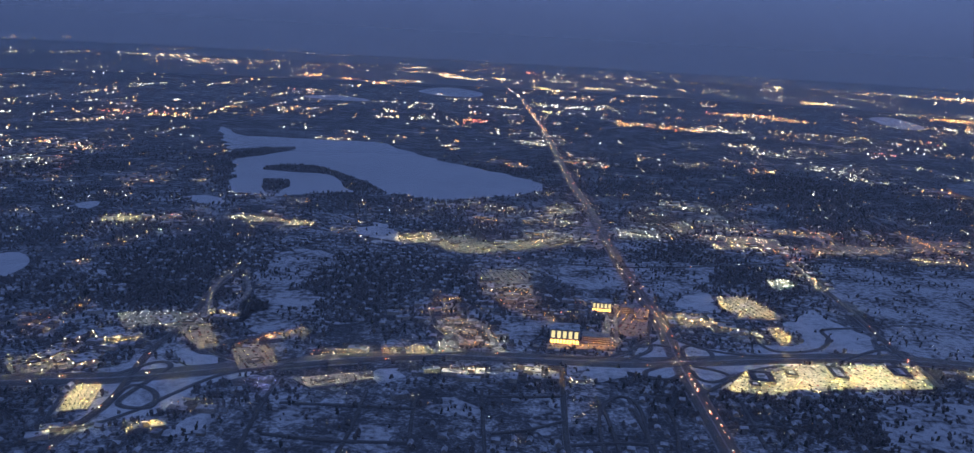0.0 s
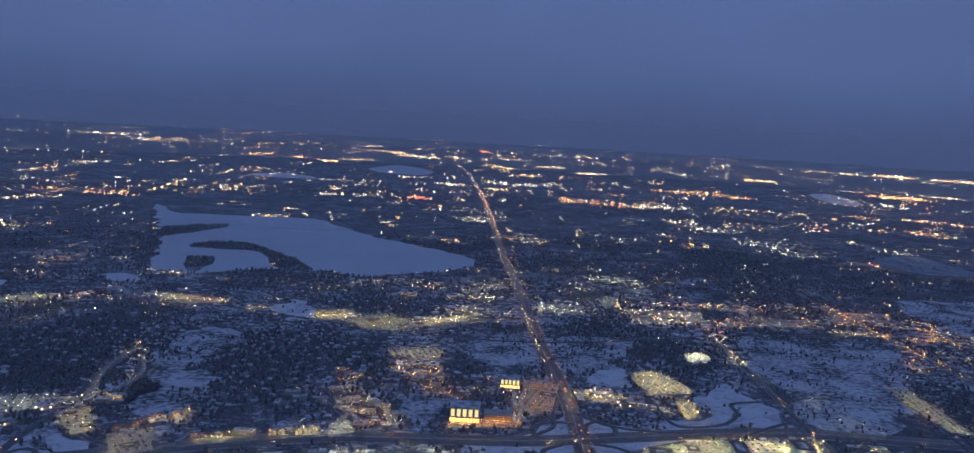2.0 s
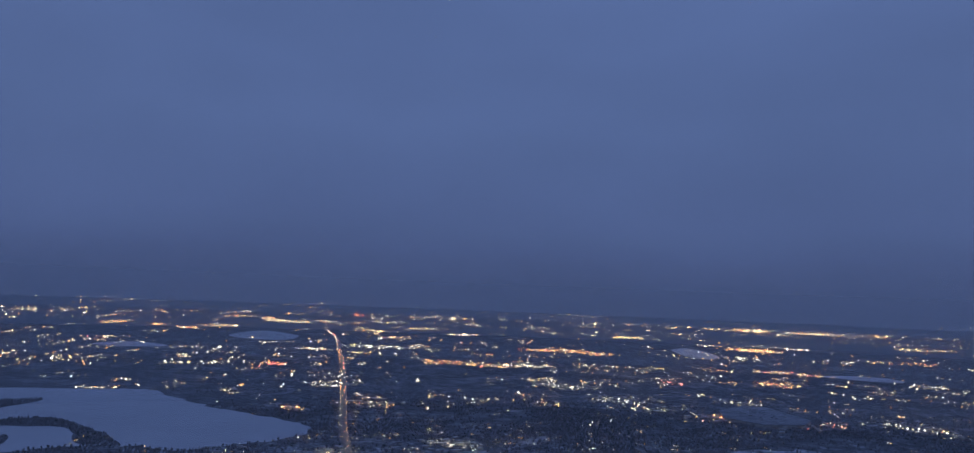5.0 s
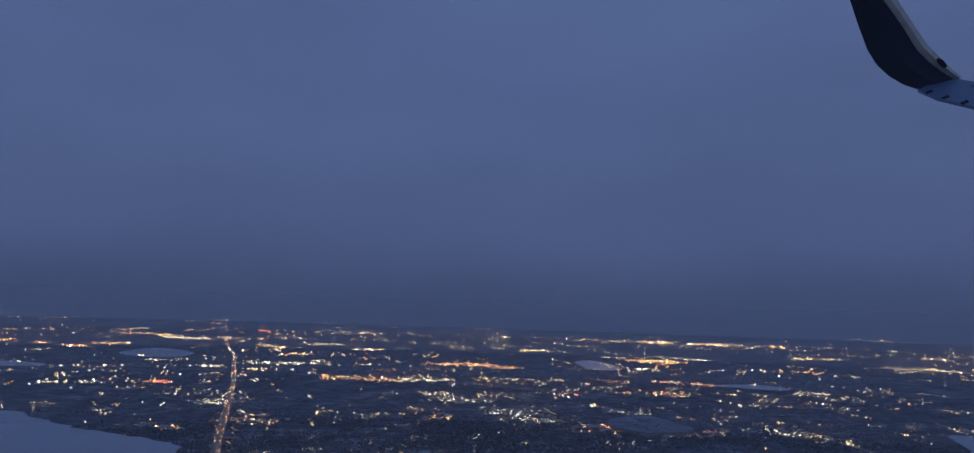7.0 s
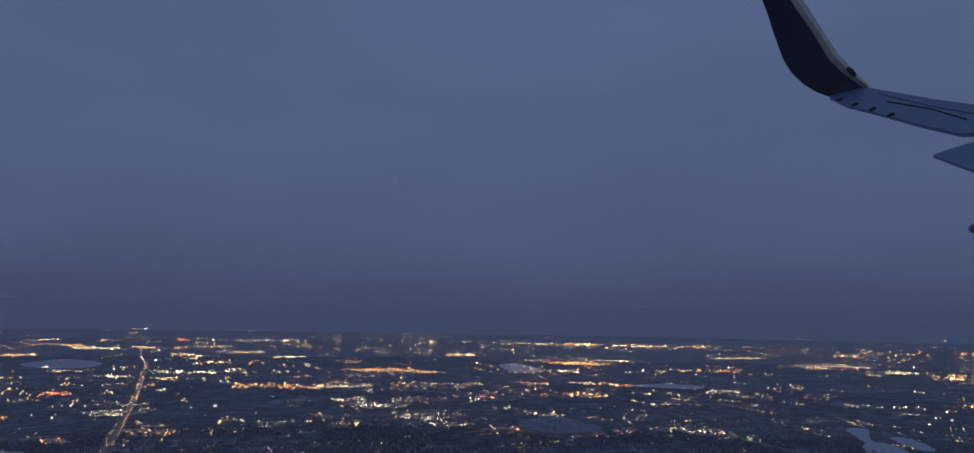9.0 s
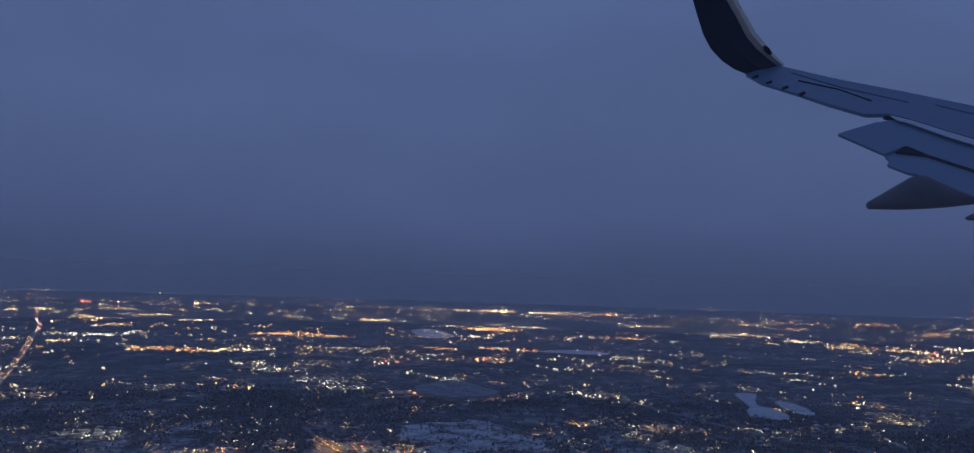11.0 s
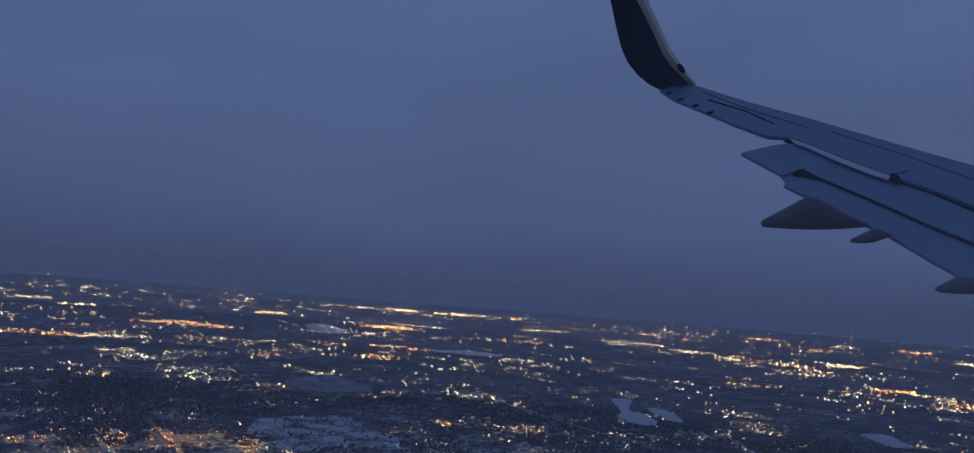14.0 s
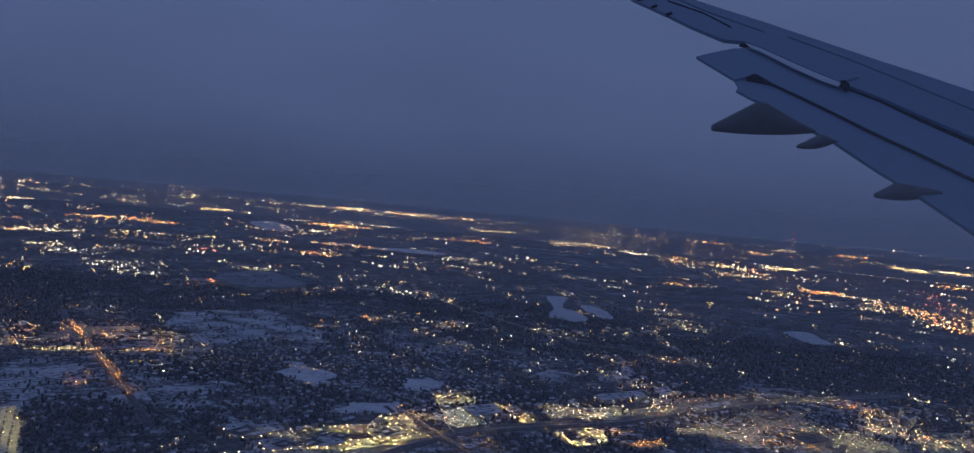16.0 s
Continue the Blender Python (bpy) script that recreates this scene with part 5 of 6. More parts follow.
for pts, tone, gap, power in STREETS:
    p = smooth_line(pts, False, 4.0)
    take_line(p, 2.2)
    ob = ribbon("side_street", p, 1.1, 0.16 + up(), SLUSH)
    tagged(ob, "ploughed side street lit by close rows of %s lamps" % WORDS[tone], "road", kind="structure")
    seg = np.r_[0, np.cumsum(np.linalg.norm(np.diff(p, axis=0), axis=1))]
    u = np.arange(0, seg[-1], gap)
    q = np.c_[np.interp(u, seg, p[:, 0]), np.interp(u, seg, p[:, 1])]
    e = np.gradient(q, axis=0) if len(q) > 1 else np.array([[1.0, 0.0]])
    e /= np.linalg.norm(e, axis=1)[:, None] + 1e-9
    q = q + np.c_[e[:, 1], -e[:, 0]] * (1.3 * np.where(np.arange(len(q)) % 2, 1, -1))[:, None] + rng.normal(0, 0.3, q.shape)
    dist = np.linalg.norm(q - (100, 0), axis=1)
    n = len(q)
    hooded("street_lamps", np.c_[q, np.full(n, 2.0)], TONES[tone], power * 5.0, "close rows of hooded %s street lamps" % WORDS[tone])
    q = q + rng.normal(0, 0.3, q.shape)
    lamp_mesh("street_lights", np.c_[q, np.full(n, 1.9)], dist / 1290 * rng.uniform(0.25, 0.45, n), np.tile((1.0, 1.0, 0.7), (n, 1)), rng.choice([0, 1, 1], n),
              [LAMP[(tone, 1)], LAMP[(tone, 2)]], "close rows of %s street lamps along a side street" % WORDS[tone], "street lights")

# ---- buildings ----
def cube(w, d, h, x=0.0, y=0.0, z=0.0, bev=0.0):
    bm = bmesh.new()
    bmesh.ops.create_cube(bm, size=1)
    bmesh.ops.scale(bm, vec=(w, d, h), verts=bm.verts)
    if bev:
        bmesh.ops.bevel(bm, geom=bm.edges[:], offset=bev, segments=1, affect="EDGES")
    bmesh.ops.translate(bm, vec=(x, y, z + h / 2), verts=bm.verts)
    return bm


BAY = glow("facade_glow", (1.0, 0.80, 0.36), 0.9, True)
DECKLIGHT = glow("sodium_deck_lamp", (1.0, 0.42, 0.08), 5.0, True)
WINDOW = [glow("lit_window_warm", (1.0, 0.75, 0.42), 0.8), glow("lit_window_cool", (0.85, 0.95, 0.9), 0.5), glow("lit_window_amber", (1.0, 0.5, 0.18), 0.9)]
DARKGLASS = noisy("dark_glass", (0.02, 0.022, 0.028), (0.04, 0.045, 0.05), 0.5, 0.15)
SKEW = -0.06


def hall(x, y, w, h):
    """A hall with tall lit bays over a lower lit storey."""
    base = new("event_hall")
    base.matrix_basis = pose(x, y, 0.1, 0, 0, math.degrees(SKEW))
    tagged(base, "pale hall with tall brightly lit bays and amber lower storey", "building")
    d = w * 0.7
    part("wall", cube(w, d, h, 0, d / 2, 0, 0.08), MASONRY, base)
    part("roof", cube(w + 0.4, d + 0.4, 0.25, 0, d / 2, h), ROOFSNOW, base, "snow-covered flat roof")
    # added glowing panels stand in for the lit facade and its amber base
    n = 5
    for i in range(n):
        bx = (i - (n - 1) / 2) * w / n
        part("bay_glow", cube(w / n * 0.62, 0.12, h * 0.46, bx, -0.04, h * 0.46), BAY, base, "tall glowing panel for a lit bay")
        part("pier", cube(w / n * 0.22, 0.35, h * 0.52, bx + w / n / 2, -0.12, h * 0.42), MASONRY, base)
    for i in range(9):
        part("lower_glow", cube(w / 9 * 0.7, 0.12, h * 0.26, (i - 4) * w / 9, -0.05, h * 0.08), DECKLIGHT, base, "amber glowing panel on the ground floor")


def mall(pts):
    """A very large flat-roofed mall from its outline."""
    base = new("shopping_mall")
    tagged(base, "huge low shopping mall with a snow-covered roof", "building")
    p = np.array(pts)
    for name, mat, z0, z1, k in (("wall", MASONRY, 0.0, 3.0, 1.0), ("roof", ROOFGREY, 3.0, 3.4, 1.01)):
        q = p.mean(0) + (p - p.mean(0)) * k
        bm = bmesh.new()
        lo, hi = [[bm.verts.new((x, y, z)) for x, y in q] for z in (z0, z1)]
        bm.faces.new(hi)
        for i in range(len(q)):
            bm.faces.new((lo[i - 1], lo[i], hi[i], hi[i - 1]))
        bmesh.ops.recalc_face_normals(bm, faces=bm.faces)
        part(name, bm, mat, base)
    for i in range(14):
        x, y = p.mean(0) + (p[i % len(p)] - p.mean(0)) * rng.uniform(0.2, 0.7)
        part("roof_unit", cube(1.8, 1.4, 0.8, x, y, 3.4), STEEL, base)


def parking_deck(x, y, w, d):
    base = new("parking_deck")
    base.matrix_basis = pose(x, y, 0.1, 0, 0, math.degrees(SKEW))
    tagged(base, "open concrete parking deck glowing with amber sodium lamps", "parking deck")
    for k in range(4):
        part("slab", cube(w, d, 0.22, 0, d / 2, k * 0.9 + 0.62), MASONRY, base)
        part("parapet", cube(w, 0.12, 0.25, 0, 0.0, k * 0.9 + 0.84), MASONRY, base)
        part("lamp_row", cube(w * 0.94, 0.14, 0.10, 0, d * 0.25, k * 0.9 + 0.5), DECKLIGHT, base, "row of amber ceiling lamps")
        part("lamp_row", cube(w * 0.94, 0.14, 0.10, 0, d * 0.7, k * 0.9 + 0.5), DECKLIGHT, base, "row of amber ceiling lamps")
    for i in range(5):
        part("column", cube(0.25, 0.25, 3.5, (i - 2) * w / 4.2, 0.3, 0), MASONRY, base)


def office(x, y, w, d, h):
    base = new("office_building")
    base.matrix_basis = pose(x, y, 0.1, 0, 0, math.degrees(SKEW) + rng.uniform(-12, 12))
    tagged(base, "mid-rise office building with a few lit window rows", "building", group="office buildings")
    part("wall", cube(w, d, h, 0, d / 2, 0, 0.05), WALL, base)
    part("roof", cube(w + 0.2, d + 0.2, 0.18, 0, d / 2, h), ROOFSNOW, base, "snow-covered flat roof")
    part("plant_room", cube(w * 0.3, d * 0.3, 0.6, w * 0.1, d / 2, h + 0.18), ROOFDARK, base)
    floors, cols = max(2, int(h / 0.7)), max(3, int(w / 0.9))
    for i in range(floors):
        for j in range(cols):
            lit = rng.random() < 0.45
            part("window", cube(w / cols * 0.7, 0.08, h / floors * 0.5, (j - (cols - 1) / 2) * w / cols, -0.02, (i + 0.3) * h / floors), WINDOW[rng.integers(0, 3)] if lit else DARKGLASS, base)


def radio_mast(x, y, h):
    base = new("radio_mast")
    base.matrix_basis = pose(x, y, 0)
    tagged(base, "tall thin lattice radio mast with red warning lamps", "mast")
    r = max(h * 0.02, 0.8)
    for k in range(3):
        a = 2 * math.pi * k / 3
        part("leg", cube(r * 0.5, r * 0.5, h, r * math.cos(a), r * math.sin(a)), STEEL, base)
    for i in range(9):
        part("brace", cube(2.2 * r, r * 0.3, r * 0.4, 0, 0, h * (i + 0.5) / 9), STEEL, base)
    for i in range(5):
        part("warning_lamp", cube(r * 2.0, r * 2.0, r * 1.2, 0, 0, h * (i + 1) / 5.1), LAMP[("r", 0)], base, "red warning lamp")


def build_warehouse(pts, tall, snowy):
    """A broad flat-roofed building from its outline: walls, roof slab with a raised edge, plant on top."""
    base = new("warehouse")
    mid = pts.mean(0)
    base.matrix_basis = pose(mid[0], mid[1], 0.05)
    tagged(base, "broad flat-roofed warehouse under thin grey snow" if snowy else "broad warehouse with a dark bare flat roof", "building", group="warehouses beside the highway")
    q = pts - mid

    def prism(k, z0, z1):
        bm = bmesh.new()
        lo, hi = [[bm.verts.new((x * k, y * k, z)) for x, y in q] for z in (z0, z1)]
        bm.faces.new(hi)
        for i in range(len(q)):
            bm.faces.new((lo[i - 1], lo[i], hi[i], hi[i - 1]))
        bmesh.ops.recalc_face_normals(bm, faces=bm.faces)
        return bm

    part("wall", prism(1.0, 0.0, tall), MASONRY, base)
    part("roof_edge", prism(1.02, tall, tall + 0.16), STEEL, base)
    part("roof", prism(0.975, tall + 0.1, tall + 0.19), ROOFSNOW if snowy else ROOFDARK, base)
    for k in range(3):
        u = 0.45 * (q[k % len(q)])
        part("roof_unit", cube(1.1, 0.8, 0.4, u[0], u[1], tall + 0.19), STEEL, base)
    e = q - np.roll(q, 1, 0)
    for i in range(len(q)):
        for t in (0.25, 0.75):
            c_ = (q[i] - e[i] * t) * 1.03
            part("wall_lamp", cube(0.22, 0.22, 0.2, c_[0], c_[1], tall * 0.7), LAMP[("wyw"[i % 3], 2)], base, "small bright wall lamp")


for w_ in WAREHOUSES:
    build_warehouse(*w_)


# commercial blocks along the lit clusters: joined walls and snowy roofs
bv, bf, bi = [], [], []
BLOCKS = 0


def block_meshes(w, d, h, snowy):
    return [(n, cube_mesh(n, *s, m)) for n, s, m in (("wall", (w, d, h, 0), MASONRY if rng.random() < 0.5 else WALL), ("roof", (w + 0.16, d + 0.16, 0.16, h), ROOFSNOW if snowy else ROOFDARK), ("roof_unit", (w * 0.16, d * 0.22, 0.3, h + 0.16), STEEL))]


def cube_mesh(name, w, d, h, z, mat):
    me = bpy.data.meshes.new(name)
    bm = cube(w, d, h, 0, 0, z)
    bm.to_mesh(me)
    bm.free()
    me.materials.append(mat)
    return me


MODELS = [block_meshes(rng.uniform(2.2, 6.5), rng.uniform(1.8, 4.5), rng.uniform(0.9, 1.9), k % 4 > 0) for k in range(12)]
for a, b, width, count, s in sorted(CLUSTERS, key=lambda c: c[4]):
    if s > 1.1:
        continue
    d = b - a
    ln = np.linalg.norm(d)
    nrm = np.array((-d[1], d[0])) / (ln + 1e-6)
    for _ in range(int(count * 0.32)):
        q = a + rng.random() * d + nrm * rng.normal(0, 0.4) * (width + 4)
        if not free(q[0], q[1]):
            continue
        w, dd, h = rng.uniform(2.2, 6.5), rng.uniform(1.8, 4.5), rng.uniform(0.9, 1.9)
        turn = SKEW + rng.choice([0, 0, 0.5, math.pi / 2]) + rng.normal(0, 0.06)
        if BLOCKS < 290:
            BLOCKS += 1
            base = new("commercial_building")
            base.matrix_basis = pose(q[0], q[1], -0.02, 0, 0, math.degrees(turn))
            tagged(base, "low flat-roofed commercial building with snow on the roof", "building", group="commercial buildings")
            for nm, me in MODELS[rng.integers(0, 12)]:
                ob = new(nm, me)
                ob.parent = base
            take_line(np.array([q - 0.5, q + 0.5]), 3.0)
            continue
        box_mesh(bv, bf, q[0], q[1], -0.02, w, dd, h, turn, bi, rng.integers(0, 2))
        box_mesh(bv, bf, q[0], q[1], h - 0.02, w + 0.16, dd + 0.16, 0.16, turn, bi, 2 if rng.random() < 0.75 else 3)
        take_line(np.array([q - 0.5, q + 0.5]), max(w, dd) * 0.6)
tagged(mesh_object("commercial_blocks", bv, bf, [WALL, MASONRY, ROOFSNOW, ROOFDARK], bi), "low commercial buildings with snow on their flat roofs", "buildings", kind="stuff")

# parked cars on the lots
CARS = [noisy("car_paint_dark", (0.02, 0.02, 0.025), (0.05, 0.05, 0.055), 0.5, 0.3), noisy("car_paint_silver", (0.3, 0.3, 0.31), (0.42, 0.42, 0.43), 0.5, 0.3, 0.4), noisy("car_paint_red", (0.15, 0.02, 0.02), (0.2, 0.03, 0.03), 0.5, 0.3)]
pv, pf, pi = [], [], []
for pts, count, tone, power, stores in LOTS:
    area = 0.5 * abs(np.dot(pts[:, 0], np.roll(pts[:, 1], 1)) - np.dot(pts[:, 1], np.roll(pts[:, 0], 1)))
    e = pts[1] - pts[0]
    turn = math.atan2(e[1], e[0])
    c, s = math.cos(turn), math.sin(turn)
    mid = pts.mean(0)
    n = 0
    for i in range(-40, 41):
        for j in range(-120, 121):
            if n > 260 or rng.random() > 0.42:
                continue
            q = mid + np.array((i * 3.1 * c - j * 0.62 * s, i * 3.1 * s + j * 0.62 * c))
            if inside(pts, np.array(q[0]), np.array(q[1])) and not any(inside(w_[0], np.array(q[0]), np.array(q[1])) for w_ in WAREHOUSES):
                n += 1
                k = rng.choice([0, 0, 1, 2], p=[0.3, 0.25, 0.35, 0.1])
                box_mesh(pv, pf, q[0], q[1], 0.3 + level[0], 0.95, 0.4, 0.16, turn, pi, k)
                box_mesh(pv, pf, q[0], q[1], 0.46 + level[0], 0.5, 0.36, 0.13, turn, pi, k)
tagged(mesh_object("parked_cars", pv, pf, CARS, pi), "rows of parked cars dusted with snow", "cars", kind="stuff")

# ---- houses: gabled, snow on the roofs, in rows along the streets ----
def near_view(x, y):
    """The stretch of land that lies close below the flight."""
    b0, b1 = np.degrees(np.arctan2(x, y)), np.degrees(np.arctan2(x - 216, y))
    r = np.hypot(x - np.clip(x, 0, 216), y)
    return (b0 > -36) & (b1 < 72) & (r > 190), r


def noise_at(x, y, scale, seed):
    return np.array([noise.noise(Vector((a * scale, b * scale, seed))) for a, b in zip(x, y)])


hx, hy = np.meshgrid(np.arange(-420, 1150, 4.6), np.arange(170, 640, 6.8))
hx, hy = hx.ravel() + 0.06 * (hy.ravel() - 300), hy.ravel()
hx, hy = hx + rng.normal(0, 1.5, hx.size), hy + rng.normal(0, 1.3, hx.size)
ok, hr = near_view(hx, hy)
sel = ok & free(hx, hy) & (hr < 560)
hx, hy, hr = hx[sel], hy[sel], hr[sel]
sel = (noise_at(hx, hy, 0.008, 2.2) + rng.normal(0, 0.25, hx.size)) > 0.10
hx, hy, hr = hx[sel], hy[sel], hr[sel]
order = np.argsort(hr)
hx, hy, hr = hx[order], hy[order], hr[order]


def gable(w, d, h, r, eave=0.18):
    """Walls and roof of a small gabled house round its own centre."""
    wall = [(-w, -d, 0), (w, -d, 0), (w, d, 0), (-w, d, 0), (-w, -d, h), (w, -d, h), (w, d, h), (-w, d, h), (-w, 0, h + r * 0.94), (w, 0, h + r * 0.94)]
    wf = [(0, 1, 5, 4), (2, 3, 7, 6), (1, 2, 6, 5), (3, 0, 4, 7), (5, 6, 9, 9), (7, 4, 8, 8)]
    k = eave * r / d
    W, D = w + eave, d + eave
    roof = [(-W, -D, h - k), (W, -D, h - k), (W, 0, h + r), (-W, 0, h + r), (-W, D, h - k), (W, D, h - k)]
    roof += [(a, b, c + 0.12) for a, b, c in roof]
    rf = [(6, 7, 8, 9), (9, 8, 11, 10), (0, 3, 2, 1), (3, 4, 5, 2), (0, 1, 7, 6), (4, 10, 11, 5), (0, 6, 9, 3), (3, 9, 10, 4), (1, 2, 8, 7), (2, 5, 11, 8)]
    return [tuple(c / 2 if i < 2 else c for i, c in enumerate(v)) for v in wall], wf, [tuple(c / 2 if i < 2 else c for i, c in enumerate(v)) for v in roof], rf


def quads(name, verts, faces, mat):
    me = bpy.data.meshes.new(name)
    me.from_pydata(verts, [], [f if f[-1] != f[-2] else f[:-1] for f in faces])
    me.materials.append(mat)
    return me


BRICK = noisy("chimney_brick", (0.12, 0.06, 0.045), (0.2, 0.11, 0.085), 2.0, 0.9)


def box_data(name, w, d, h, x, y, z, mat):
    me = bpy.data.meshes.new(name)
    bm = cube(w, d, h, x, y, z)
    bm.to_mesh(me)
    bm.free()
    me.materials.append(mat)
    return me


def window_mesh(d, h, mat):
    return box_data("window", 0.34, 0.05, 0.3, 0, -d / 2, h * 0.35, mat)


kinds = []
for k in range(5):
    w, d, h, r = rng.uniform(1.9, 2.8), rng.uniform(1.5, 2.0), rng.uniform(0.7, 1.1), rng.uniform(0.5, 0.8)
    wv, wf, rv, rf = gable(w, d, h, r)
    kinds.append((quads("wall", wv, wf, WALL), quads("roof", rv, rf, ROOFSNOW), wv, wf, rv, rf, h, [window_mesh(d, h, m) for m in (DARKGLASS, WINDOW[0])], box_data("chimney", 0.16, 0.16, 0.5, 0.3, 0.1, h + r * 0.6, BRICK)))
for x, y in zip(hx[:290], hy[:290]):
    k = kinds[rng.integers(0, 5)]
    base = new("house")
    base.matrix_basis = pose(x, y, 0, 0, 0, math.degrees(SKEW) + rng.choice([0, 90]) + rng.normal(0, 4))
    tagged(base, "small gabled house with a snow-covered roof", "house", group="houses along the streets")
    wall, roof = new("wall", k[0]), new("roof", k[1])
    wall.parent = roof.parent = base
    for i, me in enumerate((k[7][rng.random() < 0.3], k[7][0])):
        win = new("window", me)
        win.parent = wall
        win.matrix_basis = pose(0.45 - 0.9 * i, 0, 0)
    ch = new("chimney", k[8])
    ch.parent = roof
wv2, wf2, rv2, rf2 = [], [], [], []
for x, y in zip(hx[290:], hy[290:]):
    k = kinds[rng.integers(0, 5)]
    a = SKEW + rng.choice([0, math.pi / 2]) + rng.normal(0, 0.07)
    c, s = math.cos(a), math.sin(a)
    for src, fs, V, F in ((k[2], k[3], wv2, wf2), (k[4], k[5], rv2, rf2)):
        o = len(V)
        V += [(x + p * c - q * s, y + p * s + q * c, z) for p, q, z in src]
        F += [tuple(i + o for i in f) for f in fs]
nw = len(wf2)
allv, allf = wv2 + rv2, wf2 + [tuple(i + len(wv2) for i in f) for f in rf2]
me = bpy.data.meshes.new("far_houses")
me.from_pydata(allv, [], [f if f[-1] != f[-2] else f[:-1] for f in allf])
me.materials.append(WALL)
me.materials.append(ROOFSNOW)
me.polygons.foreach_set("material_index", np.r_[np.zeros(nw, np.int32), np.ones(len(rf2), np.int32)])
tagged(new("far_houses", me), "many small gabled houses with snowy roofs", "houses", kind="stuff")
for x, y in zip(hx, hy):
    i, j = int((y - Y0) / CELL), int((x - X0) / CELL)
    taken[max(i, 0):i + 1, max(j, 0):j + 1] = True

# ---- bare trees and conifers ----
TET = np.array([(1, 1, 1), (-1, -1, 1), (-1, 1, -1), (1, -1, -1)], float) * 0.75
TETF = np.array([(0, 1, 2), (0, 3, 1), (0, 2, 3), (1, 3, 2)])


def woods(name, x, y, scale, clumps, trunk, mats, conifer, label):
    """Trees as tapered trunks with crowns of small ragged clumps, joined."""
    n = len(x)
    h = rng.uniform(1.0, 2.2, n) * scale
    V, F, I = [], [], []
    o = 0
    con = rng.random(n) < conifer
    if trunk:
        tri = np.array([(1, 0), (-0.5, 0.87), (-0.5, -0.87)])
        base = np.zeros((n, 4, 3))
        base[:, :3, 0] = x[:, None] + 0.07 * scale * tri[None, :, 0]
        base[:, :3, 1] = y[:, None] + 0.07 * scale * tri[None, :, 1]
        base[:, 3, 0], base[:, 3, 1], base[:, 3, 2] = x, y, h * 0.9
        V.append(base.reshape(-1, 3))
        F.append((np.array([(0, 1, 3), (1, 2, 3), (2, 0, 3)])[None] + 4 * np.arange(n)[:, None, None]).reshape(-1, 3))
        I.append(np.zeros(3 * n, int))
        o = 4 * n
    for k in range(clumps):
        u = (k + 0.5) / clumps
        z = h * np.where(con, 0.12 + 0.85 * u, 0.35 + 0.6 * u) + rng.normal(0, 0.06, n) * h
        spread = h * np.where(con, 0.26 * (1 - u), 0.30 * np.sqrt(np.clip(1 - (2 * u - 0.8) ** 2, 0.1, 1)))
        ang = rng.uniform(0, 2 * math.pi, n)
        cx, cy = x + np.cos(ang) * spread * 0.75, y + np.sin(ang) * spread * 0.75
        r = h * rng.uniform(0.12, 0.24, n) * (1.7 if clumps < 4 else 1.45)
        a = rng.uniform(0, 2 * math.pi, n)
        c, s = np.cos(a), np.sin(a)
        t = TET[None] * r[:, None, None] * rng.uniform(0.6, 1.3, (n, 4, 1))
        v = np.stack([t[..., 0] * c[:, None] - t[..., 1] * s[:, None] + cx[:, None], t[..., 0] * s[:, None] + t[..., 1] * c[:, None] + cy[:, None], np.maximum(t[..., 2] * 1.25 + z[:, None], 0.02)], -1)
        V.append(v.reshape(-1, 3))
        F.append((TETF[None] + o + 4 * np.arange(n)[:, None, None]).reshape(-1, 3))
        I.append(np.repeat(con.astype(int), 4))
        o += 4 * n
    tagged(mesh_object(name, np.vstack(V), np.vstack(F), mats, np.concatenate(I)), label, "trees", kind="stuff")


tx, ty = rng.uniform(-700, 1500, 330000), rng.uniform(165, 1000, 330000)
ok, tr = near_view(tx, ty)
sel = ok & (tr < 980) & free(tx, ty)
tx, ty, tr = tx[sel], ty[sel], tr[sel]
dens = noise_at(tx, ty, 0.012, 8.1) + 0.55 * noise_at(tx, ty, 0.05, 4.4)
sel = rng.random(tx.size) < np.clip(0.38 + 1.25 * dens, 0.07, 0.85) * np.clip((1000 - tr) / 500, 0, 1) * 1.25
tx, ty, tr = tx[sel], ty[sel], tr[sel]
order = np.argsort(tr)
tx, ty, tr = tx[order], ty[order], tr[order]
TREES = 140


